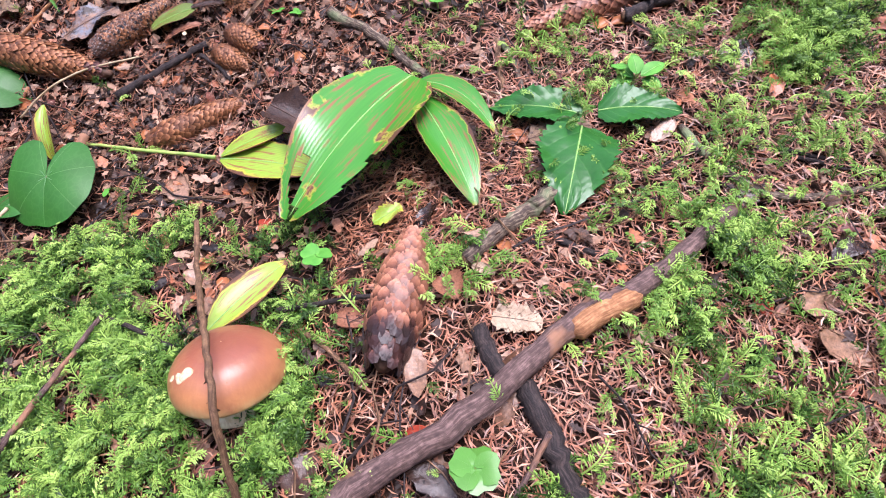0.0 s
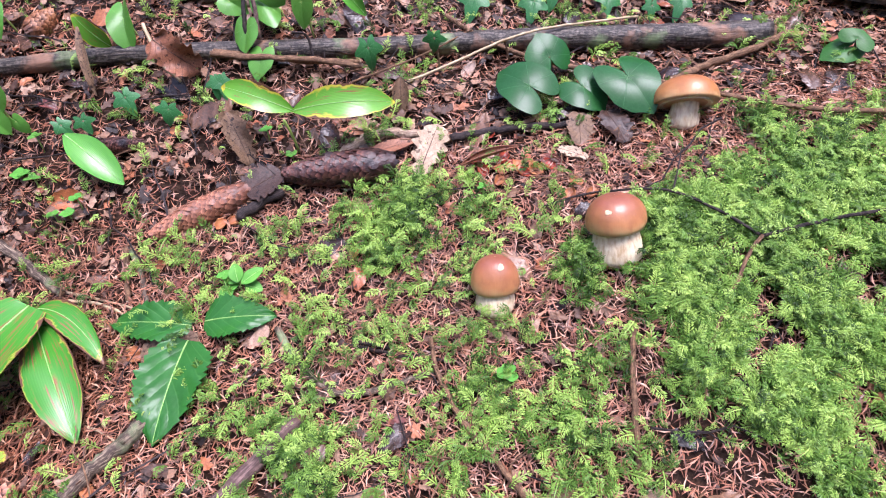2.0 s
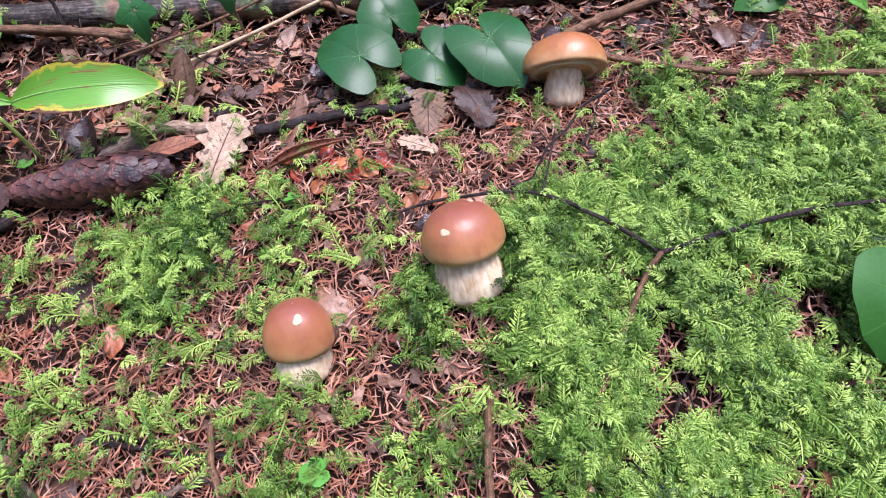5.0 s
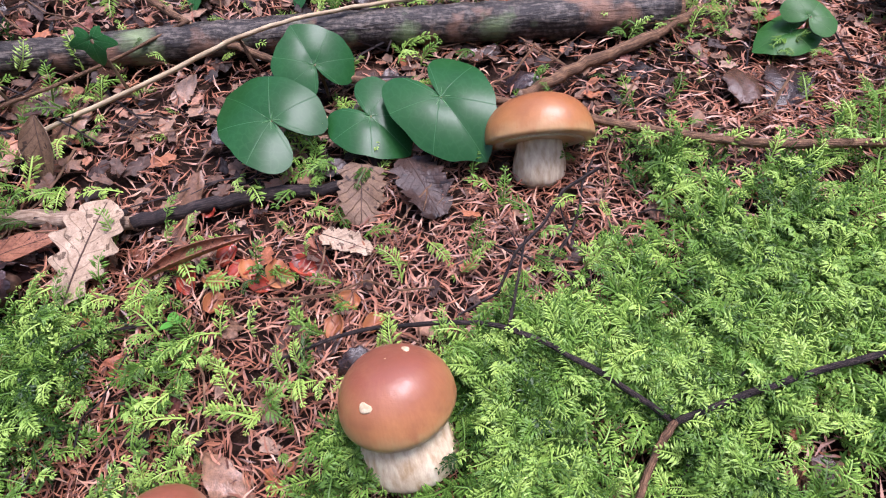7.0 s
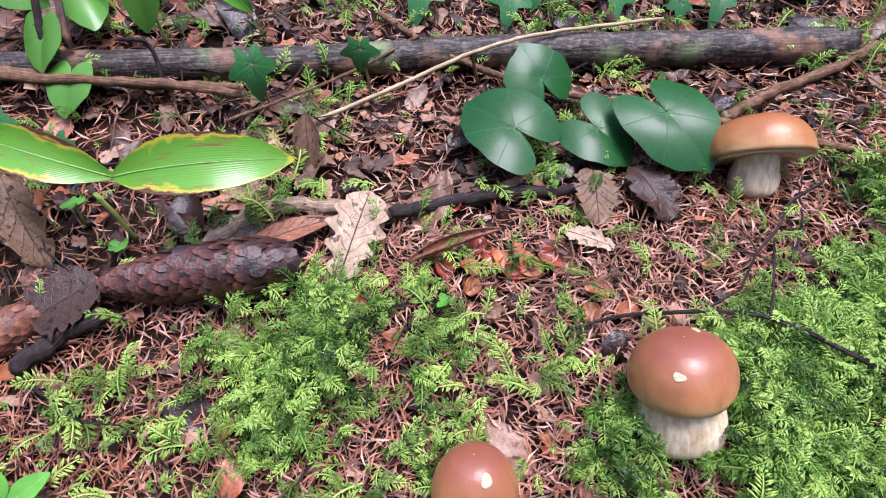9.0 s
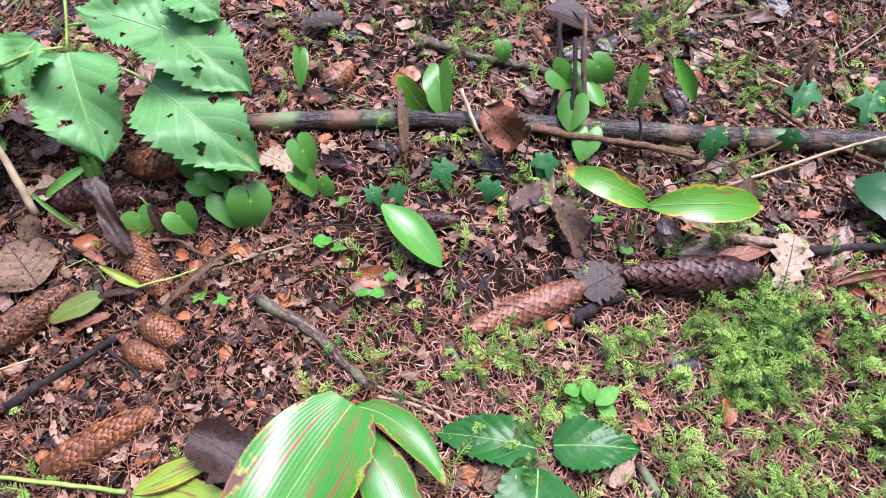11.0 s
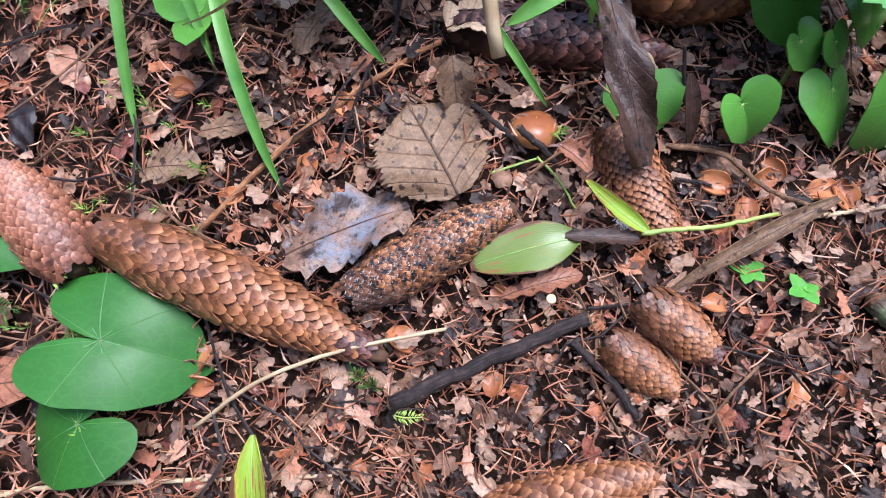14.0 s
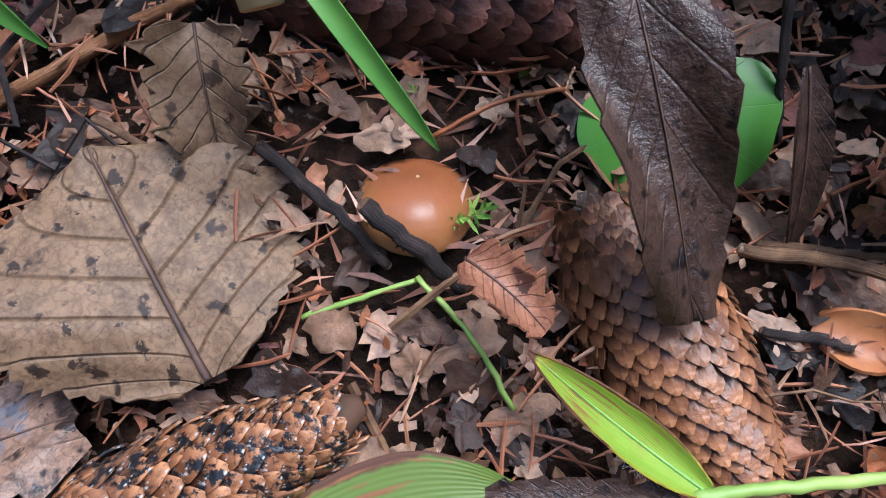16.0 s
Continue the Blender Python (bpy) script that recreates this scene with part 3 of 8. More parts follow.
M_LILY = lily_material("broad_leaf", (0.08, 0.32, 0.03), (0.045, 0.22, 0.02), edge=0.24, spots=0.66, yellow=0.34, rough=0.27)
M_LILY_FRESH = lily_material("fresh_leaf", (0.14, 0.4, 0.05), (0.07, 0.27, 0.03), edge=-0.4, spots=0.0, yellow=-0.3)
M_LILY_EDGED = lily_material("edged_leaf", (0.17, 0.43, 0.045), (0.11, 0.32, 0.028), edge=0.1, spots=0.5, yellow=0.42)
M_LILY_DYING = lily_material("dying_leaf", (0.4, 0.5, 0.05), (0.18, 0.36, 0.03), edge=0.34, spots=0.7, yellow=0.58, rough=0.45)
M_ASARUM = veined_material("heart_leaf", (0.02, 0.115, 0.024), (0.14, 0.33, 0.14), rough=0.27, sides=7, vein_amount=0.55, coat=0.1)
M_LILY_FADED = lily_material("faded_leaf", (0.2, 0.27, 0.045), (0.1, 0.16, 0.028), edge=0.3, spots=0.55, yellow=0.2, rough=0.45)
# wild ginger in a mid green, next to the deeper green of M_ASARUM
M_ASARUM_MID = veined_material("mid_green_heart_leaf", (0.042, 0.17, 0.024), (0.2, 0.4, 0.12), rough=0.36, sides=7, vein_amount=0.55, coat=0.05)
M_HEART = veined_material("light_heart_leaf", (0.125, 0.34, 0.05), (0.3, 0.52, 0.16), rough=0.22, sides=9, vein_amount=0.35)
M_IVY = veined_material("ivy", (0.045, 0.205, 0.055), (0.32, 0.52, 0.28), rough=0.28, sides=10, vein_amount=0.6)
M_SERRATE = veined_material("serrated_leaf", (0.03, 0.155, 0.022), (0.14, 0.34, 0.08), rough=0.24, radial=False, sides=6, vein_amount=0.35)
M_NETTLE = veined_material("nettle_leaf", (0.17, 0.42, 0.12), (0.36, 0.6, 0.26), rough=0.36, radial=False, sides=6, spots=0.34, blotch=(0.45, 0.3, 0.12), vein_amount=0.5)
M_SPROUT = plain("sprout", (0.06, 0.23, 0.03), (0.14, 0.36, 0.055), 60, 0.45, 0.15)
M_GRASS = plain("grass", (0.055, 0.18, 0.028), (0.135, 0.29, 0.055), 40, 0.4, 0.25)
M_STRAW = plain("straw", (0.34, 0.24, 0.13), (0.54, 0.42, 0.25), 90, 0.55)
M_BARK = bark_material("bark", (0.095, 0.056, 0.047), (0.24, 0.15, 0.125), peel=(0.3, 0.15, 0.085))
M_BARK_DARK = bark_material("dark_bark", (0.02, 0.014, 0.013), (0.075, 0.05, 0.042))
M_BARK_LICHEN = bark_material("lichened_bark", (0.075, 0.05, 0.036), (0.3, 0.225, 0.15), moss=0.46)
M_LOG = bark_material("log_bark", (0.026, 0.02, 0.016), (0.17, 0.138, 0.11), scale=80, rough=0.5, moss=0.42, peel=(0.24, 0.13, 0.08))
M_PEELED = bark_material("peeled_wood", (0.3, 0.13, 0.055), (0.56, 0.29, 0.13))
M_TWIG = bark_material("twig_bark", (0.13, 0.068, 0.036), (0.33, 0.185, 0.095))
M_PALE = bark_material("bare_wood", (0.3, 0.2, 0.13), (0.55, 0.42, 0.3), moss=0.2)
M_DEAD = dead_leaf_material("dead_leaf", (0.08, 0.042, 0.024), (0.29, 0.175, 0.095), sides=6)
M_DEAD_DARK = dead_leaf_material("wet_dead_leaf", (0.025, 0.014, 0.011), (0.085, 0.045, 0.03), rough=0.36, vein=0.1, wrinkle=3.0)
M_DEAD_GREY = dead_leaf_material("mouldy_dead_leaf", (0.07, 0.04, 0.03), (0.34, 0.2, 0.13), rough=0.4, vein=0.2, wrinkle=2.4, mould=(0.17, 0.18, 0.21))
M_DEAD_RED = dead_leaf_material("rust_dead_leaf", (0.15, 0.05, 0.028), (0.4, 0.17, 0.09), rough=0.5)
M_DEAD_PALE = dead_leaf_material("pale_dead_leaf", (0.3, 0.19, 0.11), (0.62, 0.46, 0.31))
M_CAP = cap_material("boletus_cap", (0.305, 0.1, 0.058), (0.56, 0.25, 0.1), streaks=0.16)
M_CAP_PALE = cap_material("pale_boletus_cap", (0.34, 0.11, 0.038), (0.52, 0.23, 0.08), streaks=0.1)
M_STEM = plain("boletus_stem", (0.58, 0.39, 0.21), (0.9, 0.77, 0.53), 210, 0.7, strength=0.6, stretch=(1.3, 1.3, 0.5))
M_PORES = plain("pores", (0.62, 0.56, 0.42), (0.8, 0.76, 0.62), 900, 0.7)
M_FLESH = plain("bare_flesh", (0.5, 0.35, 0.19), (0.74, 0.6, 0.38), 400, 0.7)
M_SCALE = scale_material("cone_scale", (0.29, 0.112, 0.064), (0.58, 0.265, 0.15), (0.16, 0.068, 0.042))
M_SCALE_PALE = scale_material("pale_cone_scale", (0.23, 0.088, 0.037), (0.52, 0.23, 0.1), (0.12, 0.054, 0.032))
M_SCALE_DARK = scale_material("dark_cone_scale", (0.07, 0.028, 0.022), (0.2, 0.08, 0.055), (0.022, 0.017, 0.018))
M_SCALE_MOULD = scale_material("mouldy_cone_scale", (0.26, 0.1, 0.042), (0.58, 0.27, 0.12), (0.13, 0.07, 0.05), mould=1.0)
M_CORE = plain("cone_core", (0.05, 0.025, 0.015), (0.14, 0.07, 0.04), 150, 0.7)
M_RED = plain("seed_scale", (0.36, 0.1, 0.035), (0.6, 0.26, 0.1), 110, 0.4, rnd=0.5)
M_RED_WET = plain("wet_seed_scale", (0.28, 0.03, 0.02), (0.5, 0.1, 0.05), 110, 0.25, rnd=0.4)
M_STALK = plain("stalk", (0.13, 0.08, 0.05), (0.28, 0.2, 0.1), 80, 0.5)
M_STALK_GREEN = plain("green_stalk", (0.2, 0.34, 0.06), (0.4, 0.5, 0.12), 60, 0.45)
M_RIB = plain("leaf_rib", (0.2, 0.4, 0.08), (0.34, 0.54, 0.16), 200, 0.4)
M_RIB_DARK = plain("dark_leaf_rib", (0.07, 0.2, 0.07), (0.16, 0.32, 0.13), 200, 0.4)
M_SILK = plain("silk", (0.5, 0.5, 0.5), (0.75, 0.75, 0.76), 200, 0.6)
M_STALK_DARK = plain("dead_rib", (0.04, 0.022, 0.016), (0.12, 0.065, 0.045), 200, 0.6)

# ---- the forest floor ----
def build_ground():
    fine = np.linspace(-1.25, 1.25, 270)
    out = 1.25 + np.geomspace(0.02, 600, 26)
    xs = np.concatenate([-out[::-1], fine, out])
    ys = xs + 0.55
    X, Y = np.meshgrid(xs, ys, indexing="ij")
    Z = G(X, Y)
    for f, a in ((19, 0.0035), (47, 0.0018), (110, 0.0012)):
        for k in range(4):
            th, ph = rng.random() * TAU, rng.random() * TAU
            Z = Z + a * 0.6 * np.sin(f * (X * math.cos(th) + Y * math.sin(th)) + ph) * np.sin(f * 0.7 * (Y * math.cos(th) - X * math.sin(th)) + 2 * ph)
    Z = Z - 0.006
    n = len(xs)
    verts = np.stack([X, Y, Z], -1).reshape(-1, 3)
    idx = np.arange(n * n).reshape(n, n)
    faces = np.stack([idx[:-1, :-1], idx[1:, :-1], idx[1:, 1:], idx[:-1, 1:]], -1).reshape(-1, 4)
    me = bpy.data.meshes.new("ground")
    me.from_pydata(verts.tolist(), [], faces.tolist())
    for p in me.polygons:
        p.use_smooth = True
    me.materials.append(M_SOIL)
    return tagged(new("ground", me), "damp brown forest soil under needles and moss", "ground", kind="structure")


build_ground()


def build_backdrop():
    """An unseen ring of dark wood, far off all round, added to keep the low sky out."""
    m, nt, b = mat("sky_block_wood", 0.9, 0.1)
    mp = N(nt, "Mapping")
    mp.inputs["Scale"].default_value = (1.0, 1.0, 0.15)
    link(nt, world_pos(nt), mp.inputs[0])
    c = ramp(nt, noise_tex(nt, 1.6, 5, mp.outputs[0]), ((0.35, (0.02, 0.022, 0.014)), (0.6, (0.05, 0.065, 0.03)), (0.75, (0.1, 0.13, 0.06))))
    link(nt, c, b.inputs["Base Color"])
    r = random.Random(4)
    n = 96
    bm = bmesh.new()
    low, top = [], []
    for k in range(n):
        a, rad, h = TAU * k / n, 9 * r.uniform(0.96, 1.04), 6.4 * r.uniform(0.75, 1.2)
        low.append(bm.verts.new((rad * math.cos(a), rad * math.sin(a), -2)))
        top.append(bm.verts.new((rad * math.cos(a), rad * math.sin(a), h)))
    for k in range(n):
        bm.faces.new((low[k], low[(k + 1) % n], top[(k + 1) % n], top[k]))
    ob = part("backdrop", bm, m, None)
    return tagged(ob, "unseen ring of dark wood added to block the low sky", "backdrop", kind="structure")


build_backdrop()

# ---- mushrooms ----
def mushroom(x, y, cap_r, cap_h, stem_r, stem_h, base_r, label, cap=M_CAP, lean=(0, 0), tilt=(0, 0), spots=(), seed=0, bun=0.0, sink=0.006):
    """A boletus: bulbous stem, thick domed cap, pale pores under it. lean, tilt: degrees of stem and cap about x and y."""
    m = Matrix.Translation((x, y, float(G(x, y)) - sink)) @ pose(0, 0, 0, lean[0], lean[1], 0)
    t = thing("mushroom", m, label, "mushroom", "porcini mushrooms")
    prof = []
    for i in range(15):
        s = i / 14
        r = base_r + (stem_r - base_r) * s ** 0.8 + base_r * 0.12 * math.sin(math.pi * min(1, s * 1.6)) - base_r * 0.25 * max(0, 0.12 - s) / 0.12
        prof.append((r, s * (stem_h + cap_h * 0.3)))
    stem = part("stem", lathe_bm(prof, 36, 0.05, seed), M_STEM, t, "whitish stem with brown fibres")
    cm = pose(0, 0, stem_h, tilt[0], tilt[1], 0)
    prof = []
    for i in range(20):
        a = math.pi / 2 * i / 19
        rr = cap_r * math.cos(a) ** (0.75 + 0.1 * bun)
        zz = cap_h * math.sin(a) ** (0.95)
        prof.append((max(rr, 0.0004), zz))
    curl = [(cap_r * 0.80, -cap_h * 0.20 * (0.4 + bun)), (cap_r * 0.93, -cap_h * 0.17 * (0.4 + bun)), (cap_r * 0.99, -cap_h * 0.08)]
    wob = 0.045
    c = part("cap", lathe_bm(curl + prof, 56, wob, seed + 1), cap, t, "moist chestnut-brown cap")
    c.matrix_basis = cm
    under = [(stem_r * 0.8, -cap_h * 0.02)] + [(stem_r + (cap_r * 0.82 - stem_r) * s, -cap_h * (0.02 + 0.2 * (0.4 + bun) * math.sin(math.pi * 0.5 * s) ** 1.2)) for s in (0.1, 0.3, 0.5, 0.7, 0.85, 1.0)] + [(cap_r * 0.8, cap_h * 0.1)]
    p = part("pore_layer", lathe_bm(under, 48, 0.01, seed + 2), M_PORES, t, "cream pore layer")
    p.matrix_basis = cm
    q = random.Random(seed + 1)
    ph, p2 = q.random() * TAU, q.random() * TAU
    for az, el, r in spots:
        a, e = radians(az), radians(el)
        bm = lathe_bm([(r, -0.0008), (r * 1.0, -0.0001), (r * 0.8, 0.0001), (r * 0.2, 0.00005)], 14, 0.3, int(az))
        d = Vector((cap_r * math.cos(e) ** (0.75 + 0.1 * bun) * math.cos(a), cap_r * math.cos(e) ** (0.75 + 0.1 * bun) * math.sin(a), cap_h * math.sin(e) ** 0.95))
        k = 1 + wob * (math.sin(2 * a + ph) * 0.6 + math.sin(3 * a + p2 + 4 * d.z / 0.05) * 0.4)
        d.x, d.y = d.x * k, d.y * k
        nor = Vector((d.x / cap_r ** 2, d.y / cap_r ** 2, d.z / cap_h ** 2)).normalized()
        s = part("nibbled_spot", bm, M_FLESH, t, "pale bare flesh")
        s.matrix_basis = cm @ Matrix.Translation(d + nor * 0.0002) @ nor.to_track_quat("Z", "Y").to_matrix().to_4x4()
    return t


# ---- spruce cones ----
def scale_mesh(name, w, l, material):
    """One cone scale: a curved, thick-edged shield, root at the origin, free edge towards +y, outer side +z."""
    bm = bmesh.new()
    rows = ((0.0, 0.5, 0.0), (0.42, 1.0, 0.03), (0.78, 0.86, 0.03), (1.0, 0.5, 0.0), (1.14, 0.2, -0.05))
    top, low = [], []
    for v, hw, z in rows:
        top.append([bm.verts.new((hw * w / 2 * s, v * l, z * l + (0.03 * w if s == 0 else 0))) for s in (-1, 0, 1)])
        low.append([bm.verts.new((hw * w / 2 * s * 0.95, v * l * 0.97, z * l - 0.07 * w)) for s in (-1, 0, 1)])
    for i in range(len(rows) - 1):
        for j in range(2):
            bm.faces.new((top[i][j], top[i][j + 1], top[i + 1][j + 1], top[i + 1][j]))
        bm.faces.new((top[i][0], top[i + 1][0], low[i + 1][0], low[i][0]))
        bm.faces.new((top[i][2], low[i][2], low[i + 1][2], top[i + 1][2]))
    bm.faces.new((top[-1][0], top[-1][1], top[-1][2], low[-1][2], low[-1][1], low[-1][0]))
    me = bpy.data.meshes.new(name)
    bm.to_mesh(me)
    bm.free()
    me.materials.append(material)
    return me


SCALE_MESHES = {}


def cone(x0, y0, x1, y1, radius, label, material=M_SCALE, lift=0.0, open_=9.0, rows=None, seed=0, group="spruce cones", tip=0.35, bend=0.0, pitch=0.0, fine=1.0, dark=(2, 2)):
    """A fallen spruce cone lying from its stalk end (x0, y0) to its tip (x1, y1). fine: size of its scales; dark: the stretch (0..1) that is
    blackened by damp."""
    r = random.Random(seed + 11)
    a, b = Vector((x0, y0, float(G(x0, y0)) + radius * 0.72 + lift)), Vector((x1, y1, float(G(x1, y1)) + radius * 0.62 + lift + pitch))
    L = (b - a).length
    q = (b - a).to_track_quat("Y", "Z").to_matrix().to_4x4()
    t = thing("spruce_cone", Matrix.Translation(a) @ q, label, "cone", group)
    prof = lambda s: radius * (0.62 + 0.38 * min(1, s * 5)) * (1 - (1 - tip) * max(0, (s - 0.45) / 0.55) ** 1.7)
    arc = lambda s: bend * L * 4 * s * (1 - s)
    bm = tube_bm(bmesh.new(), [(arc(i / 14), L * (0.01 + 0.98 * i / 14), 0) for i in range(15)], [prof(i / 14) * (0.72 if 0 < i < 14 else 0.35) for i in range(15)], 10, 0.05, seed)
    part("core", bm, M_CORE, t)
    w = radius * 0.46 * fine
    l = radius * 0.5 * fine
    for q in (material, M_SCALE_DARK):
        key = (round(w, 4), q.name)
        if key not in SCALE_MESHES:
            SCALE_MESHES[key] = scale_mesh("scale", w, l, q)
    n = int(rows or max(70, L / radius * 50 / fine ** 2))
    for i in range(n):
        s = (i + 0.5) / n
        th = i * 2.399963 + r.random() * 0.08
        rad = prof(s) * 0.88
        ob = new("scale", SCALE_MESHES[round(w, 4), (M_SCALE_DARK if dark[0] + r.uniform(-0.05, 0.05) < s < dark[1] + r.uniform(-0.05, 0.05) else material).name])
        ob.parent = t
        k = 0.62 + 0.38 * prof(s) / radius + r.uniform(-0.1, 0.08)
        d = Vector((math.cos(th), 0, math.sin(th)))
        # root at the core, free edge towards the tip, standing off a little
        y = Vector((0, 1, 0))
        z = (d * math.cos(radians(open_)) - y * math.sin(radians(open_))).normalized()
        yy = (y * math.cos(radians(open_)) + d * math.sin(radians(open_))).normalized()
        xx = yy.cross(z)
        mm = Matrix((xx, yy, z)).transposed().to_4x4()
        ob.matrix_basis = Matrix.Translation(d * rad + Vector((arc(s), L * s * 0.93 - l * 0.25, 0))) @ mm @ pose(0, 0, 0, r.uniform(-9, 6), r.uniform(-9, 9), r.uniform(-10, 10)) @ Matrix.Scale(k, 4)
    return t

mushroom(-0.157, 0.209, 0.0375, 0.027, 0.019, 0.030, 0.023, "porcini mushroom with chestnut cap, low in green moss", lean=(-14, 0), spots=((240, 50, 0.0042), (234, 42, 0.0034), (222, 34, 0.002)), seed=1, bun=0.5)
mushroom(0.379, 0.392, 0.0216, 0.026, 0.0145, 0.030, 0.0175, "young porcini mushroom with a reddish brown cap among needles", lean=(-18, 3), spots=((278, 55, 0.0031),), seed=2, bun=0.75)
mushroom(0.4955, 0.400, 0.0262, 0.0250, 0.0190, 0.041, 0.0200, "stout young porcini mushroom with two nibbled spots, in moss", lean=(-20, -4), spots=((232, 40, 0.0026), (25, 70, 0.0021)), seed=3, bun=0.85)
mushroom(0.608, 0.524, 0.0315, 0.025, 0.0125, 0.027, 0.0145, "porcini mushroom with an open tan cap and pale stem", cap=M_CAP_PALE, lean=(-20, 3), tilt=(-24, 8), seed=4, bun=0.1)
mushroom(-0.298, 0.634, 0.0130, 0.009, 0.005, 0.002, 0.006, "tiny tan mushroom cap pushing through litter", cap=M_CAP_PALE, seed=5, bun=0.2)

cone(-0.054, 0.209, -0.039, 0.325, 0.0192, "long terracotta spruce cone with a dark wet end, lying on needles", seed=1, fine=1.12, dark=(-1, 0.24))
cone(-0.502, 0.557, -0.350, 0.527, 0.0185, "large tan spruce cone with closed scales", M_SCALE_PALE, seed=2, fine=0.9, open_=7.0, dark=(0.93, 2))
cone(-0.375, 0.551, -0.301, 0.597, 0.016, "brown spruce cone spotted with black mould", M_SCALE_MOULD, seed=3, lift=-0.004, fine=0.8)
cone(-0.306, 0.468, -0.217, 0.506, 0.015, "pale flattened spruce cone half sunk in litter", M_SCALE_PALE, lift=-0.008, seed=4)
cone(0.312, 0.547, 0.192, 0.560, 0.019, "dark wet spruce cone spotted with white resin", M_SCALE_DARK, seed=5)
cone(0.160, 0.557, 0.052, 0.531, 0.015, "weathered brown spruce cone half sunk in needles", M_SCALE, lift=-0.006, seed=6)
cone(-0.569, 0.412, -0.704, 0.400, 0.018, "tan spruce cone in leaf litter", M_SCALE_PALE, seed=7)
cone(-0.460, 0.419, -0.486, 0.373, 0.022, "rust-brown opened spruce cone beside ivy", M_SCALE, seed=8, open_=22, fine=0.7)
cone(-0.508, 0.539, -0.567, 0.581, 0.018, "rust-brown spruce cone with open scales", M_SCALE, seed=9, open_=22, fine=0.7)
cone(-0.262, 0.636, -0.222, 0.588, 0.0155, "brown spruce cone beneath a dark dead leaf", M_SCALE_PALE, seed=10, open_=20, lift=-0.010, fine=0.62)
cone(-0.238, 0.568, -0.198, 0.549, 0.014, "small tan spruce cone among litter", M_SCALE_PALE, seed=11, lift=-0.004, fine=0.75, dark=(0.85, 2))
cone(-0.251, 0.551, -0.214, 0.535, 0.013, "small weathered spruce cone among litter", M_SCALE_PALE, seed=12, lift=-0.005, fine=0.75)
cone(-0.345, 0.668, -0.235, 0.670, 0.016, "blackened old spruce cone under leaves", M_SCALE_DARK, seed=13, lift=-0.008)
cone(-0.262, 0.690, -0.200, 0.694, 0.017, "tan spruce cone behind small heart leaves", M_SCALE_PALE, seed=14)
cone(-0.653, 0.571, -0.648, 0.620, 0.015, "small brown spruce cone in litter", M_SCALE, seed=15, lift=-0.004)

cone(-0.690, 0.605, -0.740, 0.598, 0.014, "small dark spruce cone in grass litter", M_SCALE, seed=16, lift=-0.004)
cone(-0.492, 0.345, -0.515, 0.350, 0.015, "dark spruce cone under ivy", M_SCALE_DARK, seed=17, lift=-0.006)
cone(0.005, 0.628, 0.055, 0.624, 0.009, "blackened eaten spruce cone", M_SCALE_DARK, seed=18, lift=-0.002)
cone(-0.075, 0.765, -0.050, 0.795, 0.014, "weathered tan spruce cone beyond the log", M_SCALE_PALE, seed=19, lift=-0.005)
cone(0.012, 0.735, 0.050, 0.740, 0.012, "weathered spruce cone beside the log", M_SCALE_PALE, seed=20, lift=-0.005)


